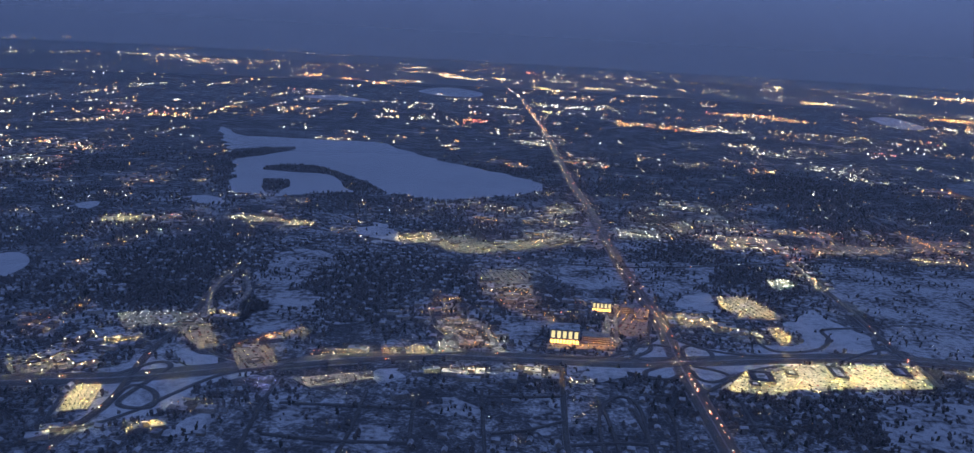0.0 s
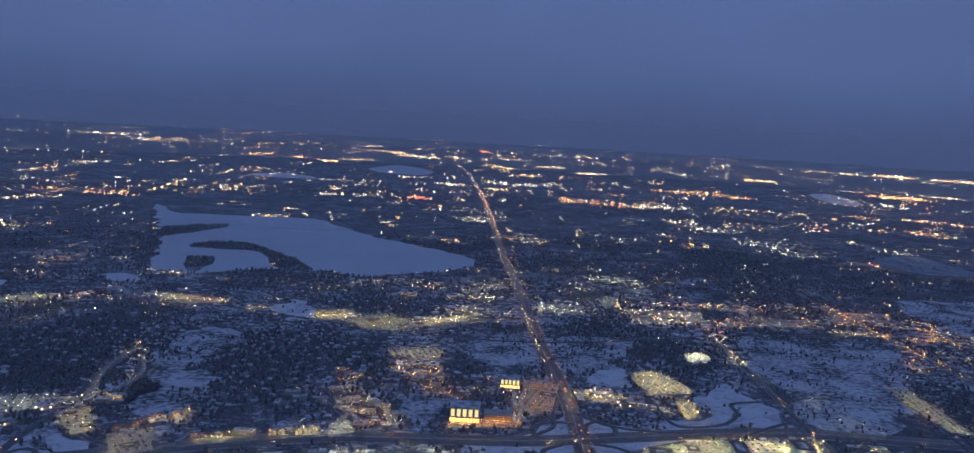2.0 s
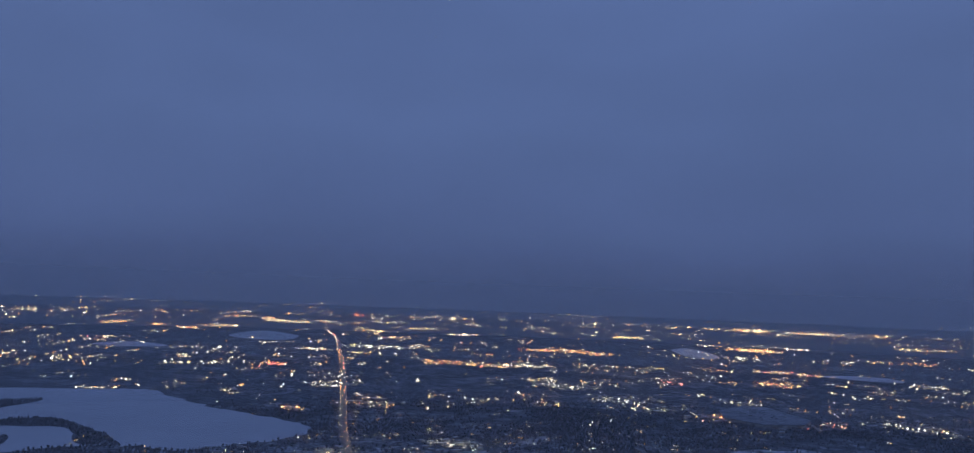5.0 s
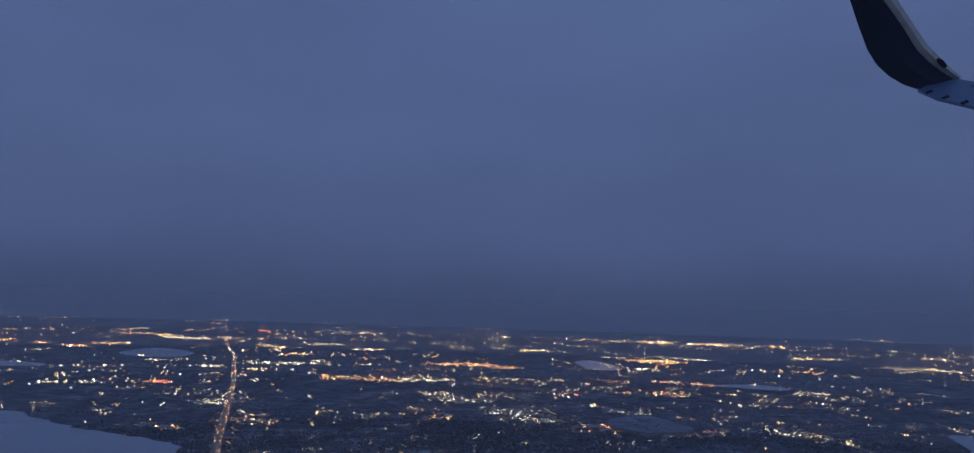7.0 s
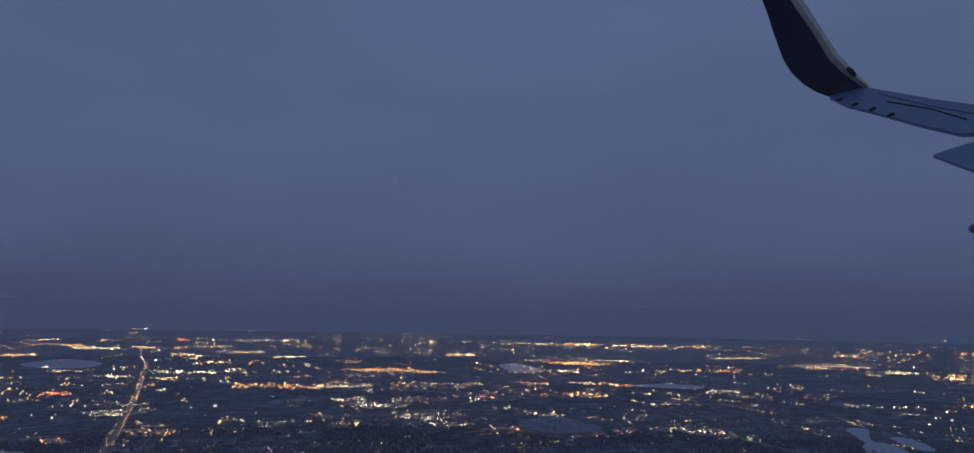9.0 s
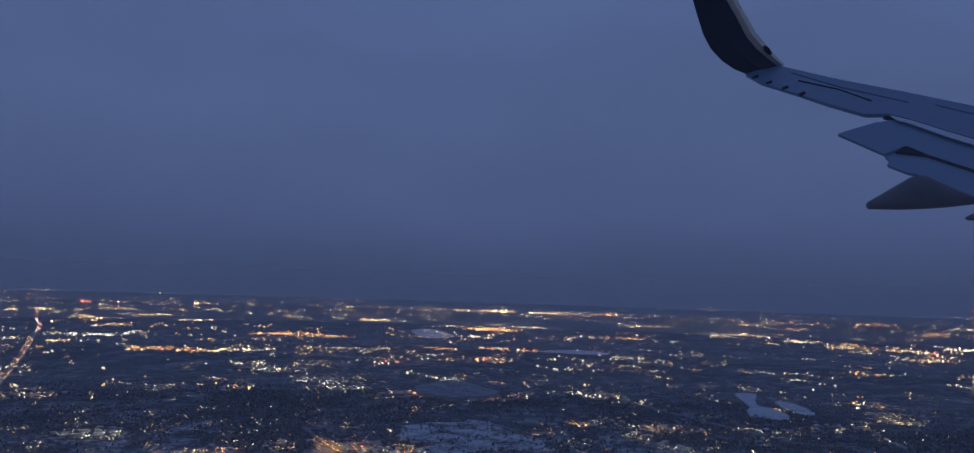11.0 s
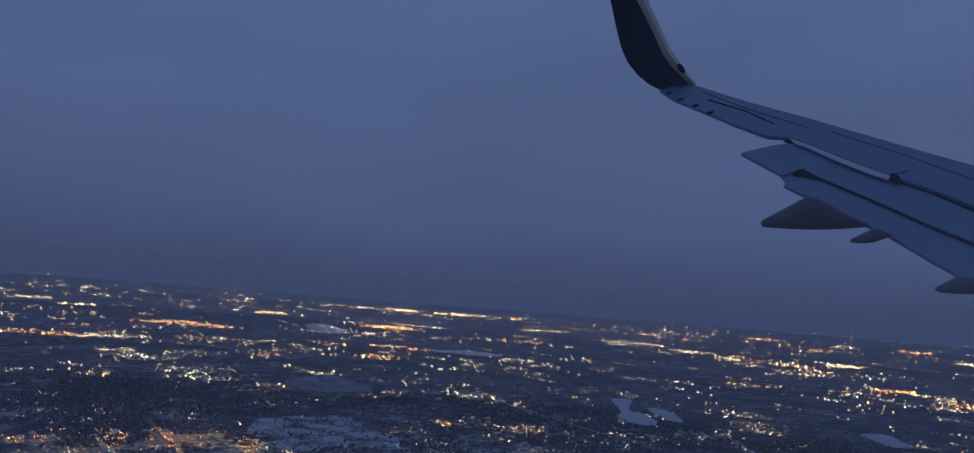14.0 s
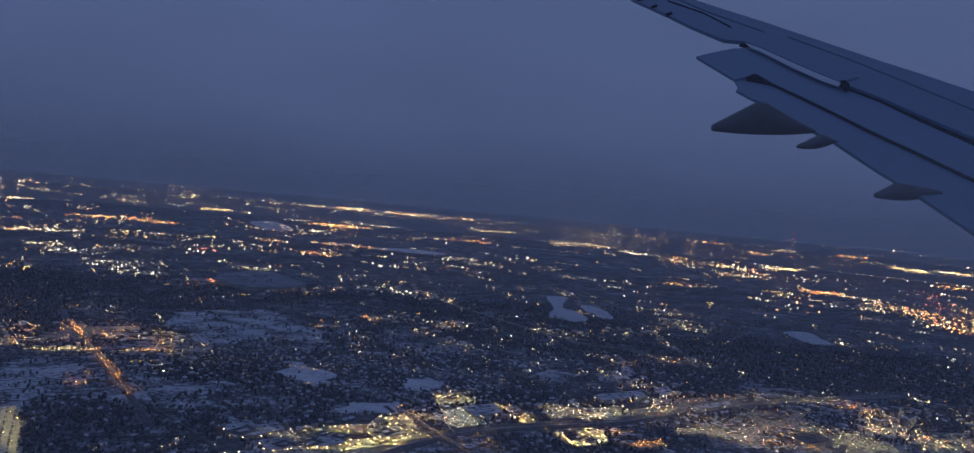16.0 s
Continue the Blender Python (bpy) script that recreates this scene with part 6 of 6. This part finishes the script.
def tree_parts(con):
    """A trunk with limbs and a ragged crown, as two meshes."""
    h = rng.uniform(1.4, 2.2)
    bm = bmesh.new()
    bmesh.ops.create_cone(bm, segments=6, radius1=0.07, radius2=0.015, depth=h * 0.9, matrix=Matrix.Translation((0, 0, h * 0.45)), cap_ends=True)
    for k in range(6):
        a = 2.4 * k
        m = Matrix.Translation((0, 0, h * (0.3 + 0.08 * k))) @ Matrix.Rotation(a, 4, "Z") @ Matrix.Rotation(0.8, 4, "Y") @ Matrix.Translation((0, 0, h * 0.14))
        bmesh.ops.create_cone(bm, segments=4, radius1=0.03, radius2=0.006, depth=h * 0.28, matrix=m, cap_ends=True)
    trunk = bpy.data.meshes.new("trunk")
    bm.to_mesh(trunk)
    bm.free()
    trunk.materials.append(BARK)
    V, F = [], []
    for k in range(26):
        u = rng.random()
        z = h * (0.15 + 0.82 * u if con else 0.38 + 0.6 * u)
        sp = h * (0.26 * (1 - u) if con else 0.32 * math.sqrt(max(0.1, 1 - (2 * u - 0.8) ** 2)))
        a = rng.uniform(0, 2 * math.pi)
        r = h * rng.uniform(0.08, 0.16)
        q = TET * r * rng.uniform(0.5, 1.3, (4, 1)) + (math.cos(a) * sp * 0.8, math.sin(a) * sp * 0.8, z)
        F += [tuple(i + len(V) for i in f) for f in TETF]
        V += [tuple(p) for p in q]
    crown = bpy.data.meshes.new("crown")
    crown.from_pydata(V, [], F)
    crown.materials.append(FIR if con else BARK)
    return trunk, crown


TREEKINDS = [(tree_parts(k > 5), k > 5) for k in range(8)]
for x, y in zip(tx[:TREES], ty[:TREES]):
    (trunk, crown), con = TREEKINDS[rng.integers(0, 8)]
    base = new("conifer" if con else "bare_tree")
    base.matrix_basis = pose(x, y, -0.01, 0, 0, rng.uniform(0, 360))
    tagged(base, "small dark conifer standing in the snow" if con else "leafless winter tree with a ragged twiggy crown", "tree", group="trees between the houses")
    for nm, me in (("trunk", trunk), ("crown", crown)):
        ob = new(nm, me)
        ob.parent = base
tx, ty, tr = tx[TREES:], ty[TREES:], tr[TREES:]
n_ = tr < 400
woods("near_woods", tx[n_], ty[n_], 1.0, 7, True, [BARK, FIR], 0.13, "dense bare winter trees and dark conifers between houses")
woods("far_woods", tx[~n_], ty[~n_], 1.05, 3, False, [BARK, FIR], 0.10, "dark bare woods on snowy ground")
for p, trees in FIELDS:
    lo, hi = p.min(0), p.max(0)
    if np.linalg.norm((lo + hi) / 2 - (100, 0)) > 1000:
        continue
    n = int((hi - lo).prod() * 0.24 * trees)
    x, y = rng.uniform(lo[0], hi[0], n), rng.uniform(lo[1], hi[1], n)
    k = inside(p, x, y)
    if k.any():
        x, y = x[k], y[k]
        k = noise_at(x, y, 0.05, 7.7) > -0.05
        if k.sum() > 2:
            woods("field_trees", x[k], y[k], 0.85, 6, True, [BARK, FIR], 0.3, "scattered bare trees and bushes on a snow field")
for p, dense in GROVES:
    lo, hi = p.min(0), p.max(0)
    n = int((hi - lo).prod() * dense)
    x, y = rng.uniform(lo[0], hi[0], n), rng.uniform(lo[1], hi[1], n)
    k = inside(p, x, y) & free(x, y)
    woods("grove_woods", x[k], y[k], 1.1, 4, True, [BARK, FIR], 0.25, "dense leafless woodland on thin snow")
for p in SPITS:
    lo, hi = p.min(0), p.max(0)
    n = int((hi - lo).prod() * 0.13)
    x, y = rng.uniform(lo[0], hi[0], n), rng.uniform(lo[1], hi[1], n)
    k = inside(p, x, y)
    woods("spit_woods", x[k], y[k], 1.0, 3, True, [BARK, FIR], 0.3, "dense dark woods on a spit in the lake")

# ---- cars on the nearest roads ----
def build_car(paint):
    base = new("car")
    bm = cube(0.92, 0.38, 0.17, 0, 0, 0.07, 0.03)
    part("body", bm, paint, base)
    bm = cube(0.5, 0.34, 0.13, -0.03, 0, 0.24, 0.04)
    part("cabin", bm, DARKGLASS, base, "dark glazed cabin")
    for sx in (0.28, -0.28):
        for sy in (0.17, -0.17):
            wb = bmesh.new()
            bmesh.ops.create_cone(wb, segments=10, radius1=0.07, radius2=0.07, depth=0.05, cap_ends=True, matrix=Matrix.Translation((sx, sy, 0.07)) @ Matrix.Rotation(math.pi / 2, 4, "X"))
            wheel = part("wheel", wb, GAPRUBBER, base)
            rb = bmesh.new()
            bmesh.ops.create_cone(rb, segments=8, radius1=0.04, radius2=0.03, depth=0.012, cap_ends=True, matrix=Matrix.Translation((sx, sy * 1.16, 0.07)) @ Matrix.Rotation(math.copysign(math.pi / 2, -sy), 4, "X"))
            part("rim", rb, STEEL, wheel)
    for sy in (0.13, -0.13):
        part("headlight", cube(0.14, 0.12, 0.12, 0.46, sy, 0.14, 0.02), LAMPHEAD, base, "white headlight")
        part("tail_light", cube(0.14, 0.12, 0.12, -0.46, sy, 0.16, 0.02), LAMPTAIL, base, "red tail light")
    return base


GAPRUBBER = noisy("tyre_rubber", (0.012, 0.012, 0.012), (0.03, 0.03, 0.03), 3.0, 0.9)
LAMPHEAD, LAMPTAIL = glow("headlight_glass", (1.0, 0.82, 0.5), 20.0, True), glow("tail_light_glass", (1.0, 0.2, 0.08), 9.0, True)
firsts = [tagged(build_car(p), lb, "car", group="cars on the roads") for p, lb in zip(CARS, ("dark car with lit headlights and red tail lights", "silver car with lit headlights and red tail lights", "dark red car with lit headlights"))]
for i, (x, y, way, k) in enumerate(NEARCARS[:150]):
    m = pose(x, y, 0.42, 0, 0, math.degrees(way))
    if i < 3:
        firsts[i].matrix_basis = m
    else:
        copy_thing(firsts[(0, 0, 1, 1, 2)[i % 5]], m)

# larger buildings
store(109.0, 290.5, 9, 10, 1.6, -0.1)
store(122.5, 296.0, 4.5, 5, 1.6, -0.1)
store(141.9, 299.2, 6, 12, 1.6, -0.1)
store(168.5, 303.5, 7, 10, 1.6, -0.1)
store(104.2, 282.9, 4, 4, 1.6, -0.1)
store(351.7, 301.1, 9, 7, 1.5, 0.45)
store(367.0, 306.0, 6, 6, 1.5, 0.45)
store(387.2, 304.6, 9, 7, 1.5, 0.45)
store(361.3, 310.5, 6, 5, 1.5, 0.45)
store(467.1, 270.2, 7, 5, 1.5, 0.45)
store(450.0, 346.6, 9, 4, 1.5, 0.45)
store(462.9, 310.8, 5, 6, 1.5, 0.45)
store(552.9, 308.6, 12, 8, 1.5, 0.45)
store(601.3, 300.3, 14, 5, 1.5, 0.45)
store(423.7, 322.7, 8, 5, 1.5, 0.45)
store(340.9, 303.2, 7, 6, 1.5, 0.45)
store(380.9, 327.7, 16, 9, 1.5, 0.45)
store(332.2, 324.6, 12, 8, 1.5, 0.45)
store(584.6, 215.2, 12, 9, 1.5, 0.45)
store(657.0, 228.8, 9, 6, 1.5, 0.45)
hall(34.9, 316.9, 12, 6.5)
hall(56.5, 363.3, 9, 4.5)
parking_deck(48.6, 318.3, 11.5, 7)
parking_deck(68.5, 360.9, 6, 5)
office(655.0, 229.5, 6, 5, 4)
office(695.4, 239.7, 5, 4, 5)
office(633.2, 295.7, 4, 4, 4)
office(666.7, 248.4, 4, 4, 3.5)
office(674.8, 223.1, 8, 5, 5)
office(636.5, 262.9, 5, 5, 3)
office(19.4, 387.1, 7, 4, 2.5)
office(11.5, 387.7, 5, 4, 2.5)
office(99.1, 359.8, 6, 4, 3)
office(111.0, 344.8, 8, 5, 2.2)
office(108.1, 355.2, 5, 5, 2.5)
office(-81.7, 306.8, 5, 4, 2.5)
office(56.6, 328.4, 1.6, 5, 4.5)
office(-2.0, 553.2, 12, 6, 3)
office(28.6, 548.9, 8, 6, 3)
office(31.3, 511.8, 12, 6, 3)
mall([(480.3, 837.5), (526.3, 875.9), (552.4, 869.5), (550.6, 774.9), (522.7, 742.3), (480.3, 743.6), (462.2, 788.6)])
radio_mast(2456.4, 1471.8, 93.5)
radio_mast(151.2, 3454.5, 37.5)

# ---- thin winter haze as added translucent shells that pale the land ----
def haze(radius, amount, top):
    m = bpy.data.materials.new("haze_veil")
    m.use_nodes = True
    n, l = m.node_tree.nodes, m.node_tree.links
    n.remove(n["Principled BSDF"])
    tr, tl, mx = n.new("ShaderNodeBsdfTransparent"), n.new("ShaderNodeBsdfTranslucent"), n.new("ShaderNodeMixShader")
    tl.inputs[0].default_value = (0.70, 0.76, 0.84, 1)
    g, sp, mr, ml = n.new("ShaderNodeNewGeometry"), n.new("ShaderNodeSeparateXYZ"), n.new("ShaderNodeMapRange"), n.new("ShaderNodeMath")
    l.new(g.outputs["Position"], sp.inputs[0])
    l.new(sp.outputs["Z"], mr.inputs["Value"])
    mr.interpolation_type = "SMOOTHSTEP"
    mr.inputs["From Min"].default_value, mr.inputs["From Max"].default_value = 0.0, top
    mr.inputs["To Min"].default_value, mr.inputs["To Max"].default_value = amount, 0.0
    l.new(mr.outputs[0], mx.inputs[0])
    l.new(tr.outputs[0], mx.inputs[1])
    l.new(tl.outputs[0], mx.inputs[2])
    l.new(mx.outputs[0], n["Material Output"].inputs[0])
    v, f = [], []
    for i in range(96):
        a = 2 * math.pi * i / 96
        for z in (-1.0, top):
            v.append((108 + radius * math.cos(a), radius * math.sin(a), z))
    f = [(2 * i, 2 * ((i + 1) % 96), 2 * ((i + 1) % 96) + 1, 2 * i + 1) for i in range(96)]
    tagged(mesh_object("haze_shell", v, f, [m]), "added translucent shell of bluish winter haze that pales the land behind", "haze", kind="stuff")


# the two inner shells lift near darks, standing in for window glare
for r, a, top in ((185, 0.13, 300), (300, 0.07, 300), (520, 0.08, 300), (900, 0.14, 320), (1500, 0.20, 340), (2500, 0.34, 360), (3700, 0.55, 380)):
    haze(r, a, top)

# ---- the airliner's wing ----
# the dusk sky's blue is put into the grey; flaps lighter for highlights
PAINT = noisy("dusk_blue_wing_paint", (0.080, 0.152, 0.26), (0.115, 0.20, 0.33), 0.01, 0.45, 0.1, low=0.3, high=0.7, fine=12)
FLAPPAINT = noisy("dusk_blue_flap_paint", (0.105, 0.183, 0.295), (0.145, 0.242, 0.37), 0.01, 0.5, 0.1, low=0.3, high=0.7, fine=12)
FAIRPAINT = noisy("dark_fairing_paint", (0.07, 0.075, 0.085), (0.11, 0.115, 0.125), 0.03, 0.5, fine=8)
NAVY = noisy("navy_winglet_paint", (0.008, 0.010, 0.022), (0.014, 0.017, 0.034), 0.03, 0.35, fine=8)
CREAM = noisy("bare_leading_edge", (0.62, 0.57, 0.44), (0.80, 0.74, 0.58), 0.04, 0.35, 0.2, fine=8)
SEAM = noisy("dull_panel_joint", (0.055, 0.10, 0.165), (0.07, 0.125, 0.20), 0.02, 0.6)
GLINT = noisy("painted_glint", (0.72, 0.73, 0.75), (0.85, 0.85, 0.86), 0.05, 0.2)
GAP = noisy("dark_gap", (0.008, 0.008, 0.01), (0.02, 0.02, 0.022), 0.05, 0.9)
SKYSTRIP = noisy("slot_sky_tone", (0.40, 0.45, 0.52), (0.52, 0.57, 0.64), 0.05, 0.3, 0.3, fine=8)
for dull, sheen in ((GAP, 0.0), (NAVY, 0.12), (FAIRPAINT, 0.2), (SEAM, 0.1)):
    dull.node_tree.nodes["Principled BSDF"].inputs["Specular IOR Level"].default_value = sheen
WING = 300.0

wing = new("airliner_wing")
wing.matrix_basis = aim(190.93, 11.34, 106.21, 32.33, 4.97, 4.47)
tagged(wing, "grey airliner wing with lowered flaps and dark upturned winglet", "wing")


def on_wing(x, d, lift=0.0):
    """A place on the wing's plane from metres across and metres out, scaled to the model."""
    return Vector((x, -3.1 + 0.354 * d + 0.12 * x + lift, -d)) * WING


def plate(name, pts, mat, lift, thick, label="", droop=0.0, parent=None):
    """A panel of the wing from its outline, with rounded edges; droop lowers its rear edge."""
    bm = bmesh.new()
    lo = min(p[0] for p in pts)
    hi = max(p[0] for p in pts)
    top = [bm.verts.new(on_wing(x, d, lift - droop * (hi - x) / (hi - lo))) for x, d in pts]
    low = [bm.verts.new(on_wing(x, d, lift - thick - droop * (hi - x) / (hi - lo))) for x, d in pts]
    bm.faces.new(top)
    bm.faces.new(low[::-1])
    for i in range(len(pts)):
        bm.faces.new((top[i - 1], low[i - 1], low[i], top[i]))
    bmesh.ops.recalc_face_normals(bm, faces=bm.faces)
    return part(name, bm, mat, parent or wing, label)


def canoe(x0, x1, xt, d0, y_tip, y_top, y_end, half):
    """A boat-shaped flap-track fairing from its rear tip to its front end."""
    bm = bmesh.new()
    rings = []
    for i in range(13):
        u = i / 12
        x = x0 + (x1 - x0) * u
        k = (x - x0) / (xt - x0)
        yt = y_tip[0] + (y_top - y_tip[0]) * min(k, 1) if k < 1 else y_top + (y_end[0] - y_top) * (x - xt) / (x1 - xt)
        yb = y_tip[1] + (y_end[1] - y_tip[1]) * u - 0.03 * math.sin(math.pi * u)
        w = half * (0.25 + 0.75 * math.sin(math.pi * min(0.5, 0.15 + u * 0.6)))
        ring = []
        for j in range(14):
            a = 2 * math.pi * j / 14
            ca, sa = math.cos(a), math.sin(a)
            ring.append(bm.verts.new(Vector((x, (yt + yb) / 2 + (yt - yb) / 2 * math.copysign(abs(sa) ** 1.1, sa), -(d0 + w * math.copysign(abs(ca) ** 0.8, ca)))) * WING))
        rings.append(ring)
    for a, b in zip(rings[:-1], rings[1:]):
        for j in range(14):
            bm.faces.new((a[j - 1], a[j], b[j], b[j - 1]))
    bm.faces.new(rings[0])
    bm.faces.new(rings[-1])
    bmesh.ops.recalc_face_normals(bm, faces=bm.faces)
    for f in bm.faces:
        f.smooth = True
    return part("flap_fairing", bm, FAIRPAINT, wing, "dark boat-shaped flap-track fairing")


wing_box = plate("wing_box", [(3.78, 15.19), (4.23, 13.13), (4.65, 11.64), (4.96, 10.4), (5.21, 9.4), (5.37, 8.83), (5.63, 7.77), (4.9, 6.76), (4.7, 7.74), (4.6, 8.29), (4.46, 8.78), (4.38, 9.18), (4.27, 9.74), (4.16, 10.4), (4.06, 10.78), (3.83, 10.96), (3.63, 11.82), (3.49, 12.64), (3.24, 13.89), (3.19, 14.81)], PAINT, 0, 0.05, "smooth grey upper wing skin tinted sky blue", 0)
# a black plate above the flap stands in for the slot's shade
slot = plate("slot", [(4.13, 11.02), (4.25, 10.62), (4.36, 9.95), (4.47, 9.37), (4.56, 8.96), (4.69, 8.46), (4.8, 7.89), (5.0, 6.89), (4.86, 6.71), (4.67, 7.69), (4.59, 8.27), (4.45, 8.75), (4.33, 9.08), (4.23, 9.64), (4.15, 10.38), (4.01, 10.84)], GAP, -0.03, 0.05, "black plate for the shaded gap ahead of the flap", 0)
# a pale plate is added here for sky showing through the slot
plate("slot_sky_strip", [(4.04, 10.69), (4.14, 10.34), (4.25, 9.69), (4.36, 9.14), (4.44, 8.81), (4.36, 8.71), (4.28, 8.95), (4.17, 9.51), (4.08, 10.21), (4.02, 10.46)], SKYSTRIP, 0.004, 0.01, "bright plate added for sky seen through the slot", 0, slot)
plate("hinge_fitting", [(4.44, 8.84), (4.49, 8.84), (4.49, 8.72), (4.43, 8.59), (4.38, 8.61)], GAP, 0.02, 0.03, "", 0, slot)
main_flap = plate("main_flap", [(3.31, 10.45), (3.44, 10.51), (3.84, 10.64), (4.04, 10.61), (4.15, 10.37), (4.22, 9.63), (4.33, 9.07), (4.44, 8.74), (4.58, 8.26), (4.66, 7.68), (4.85, 6.68), (4.46, 6.15), (4.27, 7.02), (4.15, 7.53), (3.99, 8.36), (3.81, 9.16), (3.76, 9.56), (3.61, 9.47), (3.46, 9.41)], FLAPPAINT, -0.04, 0.035, "lowered main flap in light grey tinted sky blue", 0)
plate("flap_seam", [(3.79, 9.62), (3.83, 9.22), (4.01, 8.41), (4.17, 7.57), (4.29, 7.06), (4.48, 6.18), (4.45, 6.14), (4.26, 7.01), (4.14, 7.51), (3.98, 8.34), (3.8, 9.14), (3.59, 9.42)], GAP, -0.045, 0.03, "", 0, main_flap)
aft_flap = plate("aft_flap", [(3.47, 9.43), (3.62, 9.52), (3.78, 9.61), (3.83, 9.21), (4.01, 8.4), (4.17, 7.57), (4.29, 7.07), (4.49, 6.19), (3.95, 5.44), (3.87, 6.36), (3.8, 6.84), (3.74, 7.46), (3.67, 7.78), (3.51, 8.7), (3.45, 8.79), (3.38, 9.13), (3.45, 9.24)], FLAPPAINT, -0.07, 0.03, "lowered aft flap in light grey tinted sky blue", 0)
plate("panel_seam", [(3.83, 14.27), (4.09, 12.67), (4.46, 11.15), (4.44, 11.09), (4.06, 12.59), (3.8, 14.17)], SEAM, 0.004, 0.006, "", 0, wing_box)
plate("panel_seam", [(4.65, 10.8), (4.93, 9.55), (5.12, 8.42), (5.3, 7.31), (5.28, 7.28), (5.1, 8.39), (4.91, 9.51), (4.63, 10.74)], SEAM, 0.004, 0.006, "", 0, wing_box)
plate("panel_seam", [(3.75, 13.58), (4.03, 12.51), (4.14, 11.55), (4.11, 11.49), (4.01, 12.43), (3.72, 13.49)], GAP, 0.004, 0.006, "", 0, wing_box)
plate("panel_seam", [(4.47, 8.85), (4.7, 8.95), (4.69, 8.9), (4.46, 8.81)], SEAM, 0.004, 0.006, "", 0, wing_box)
# a bright glint near the leading edge, painted as a small white plate
plate("glint_plate", [(4.24, 13.23), (4.32, 12.92), (4.28, 12.85), (4.21, 13.14)], GLINT, 0.012, 0.01, "small pale plate painted as a glint near the leading edge", 0, wing_box)
for x, d in ((3.27, 14.41), (3.34, 13.79), (3.44, 13.21), (3.53, 12.63)):
    plate("static_wick", [(x + 0.06, d + 0.11), (x + 0.04, d - 0.04), (x - 0.06, d - 0.10), (x - 0.06, d + 0.02)], GAP, 0.01, 0.02, "", 0, wing_box)
canoe(2.731, 3.723, 3.19, 7.9, (0.067, -0.006), 0.312, (0.018, -0.006), 0.16)
canoe(3.333, 3.655, 3.542, 7.3, (-0.113, -0.147), -0.011, (-0.07, -0.09), 0.1)
canoe(3.583, 4.065, 3.745, 6.35, (-0.477, -0.522), -0.389, (-0.44, -0.49), 0.1)
bm = bmesh.new()
bmesh.ops.create_uvsphere(bm, u_segments=12, v_segments=8, radius=1, matrix=Matrix.Translation(Vector((3.60, 2.93, -14.85)) * WING) @ Matrix.Rotation(-0.95, 4, "Z") @ Matrix.Diagonal((0.11 * WING, 0.045 * WING, 0.06 * WING, 1)))
part("strobe_housing", bm, GAP, wing, "dark glass housing of the wing-tip lamp")
RIBS = [
    ((2.07, 5.35), (2.40, 5.37), (2.52, 5.34)),
    ((2.12, 5.06), (2.49, 5.01), (2.64, 4.96)),
    ((2.20, 4.65), (2.63, 4.63), (2.81, 4.59)),
    ((2.31, 4.24), (2.79, 4.24), (3.00, 4.24)),
    ((2.40, 3.80), (2.98, 3.88), (3.16, 3.90)),
    ((2.51, 3.34), (3.12, 3.59), (3.29, 3.62)),
    ((2.63, 3.07), (3.27, 3.24), (3.45, 3.29)),
    ((2.81, 2.84), (3.44, 3.00), (3.62, 3.05)),
    ((3.03, 2.66), (3.65, 2.78), (3.78, 2.83)),
    ((3.23, 2.56), (3.81, 2.64), (3.93, 2.67)),
]
for name, i, j, mat, label in (("winglet", 0, 1, NAVY, "dark navy upturned winglet"), ("winglet_leading_edge", 1, 2, CREAM, "pale metal leading edge")):
    bm = bmesh.new()
    cols = []
    for n, rib in enumerate(RIBS):
        (xa, ya), (xb, yb) = rib[i], rib[j]
        t = 0.036 + 0.006 * n
        cols.append([bm.verts.new(Vector((x, y, -15.0 + dz)) * WING) for x, y, dz in ((xa, ya, 0.0), ((xa + xb) / 2, (ya + yb) / 2, t), (xb, yb, 0.02), ((xa + xb) / 2, (ya + yb) / 2, -t))])
    for a, b in zip(cols[:-1], cols[1:]):
        for k in range(4):
            bm.faces.new((a[k - 1], a[k], b[k], b[k - 1]))
    bm.faces.new(cols[0])
    bm.faces.new(cols[-1][::-1])
    bmesh.ops.recalc_face_normals(bm, faces=bm.faces)
    winglet = part(name, bm, mat, wing if name == "winglet" else winglet, label)
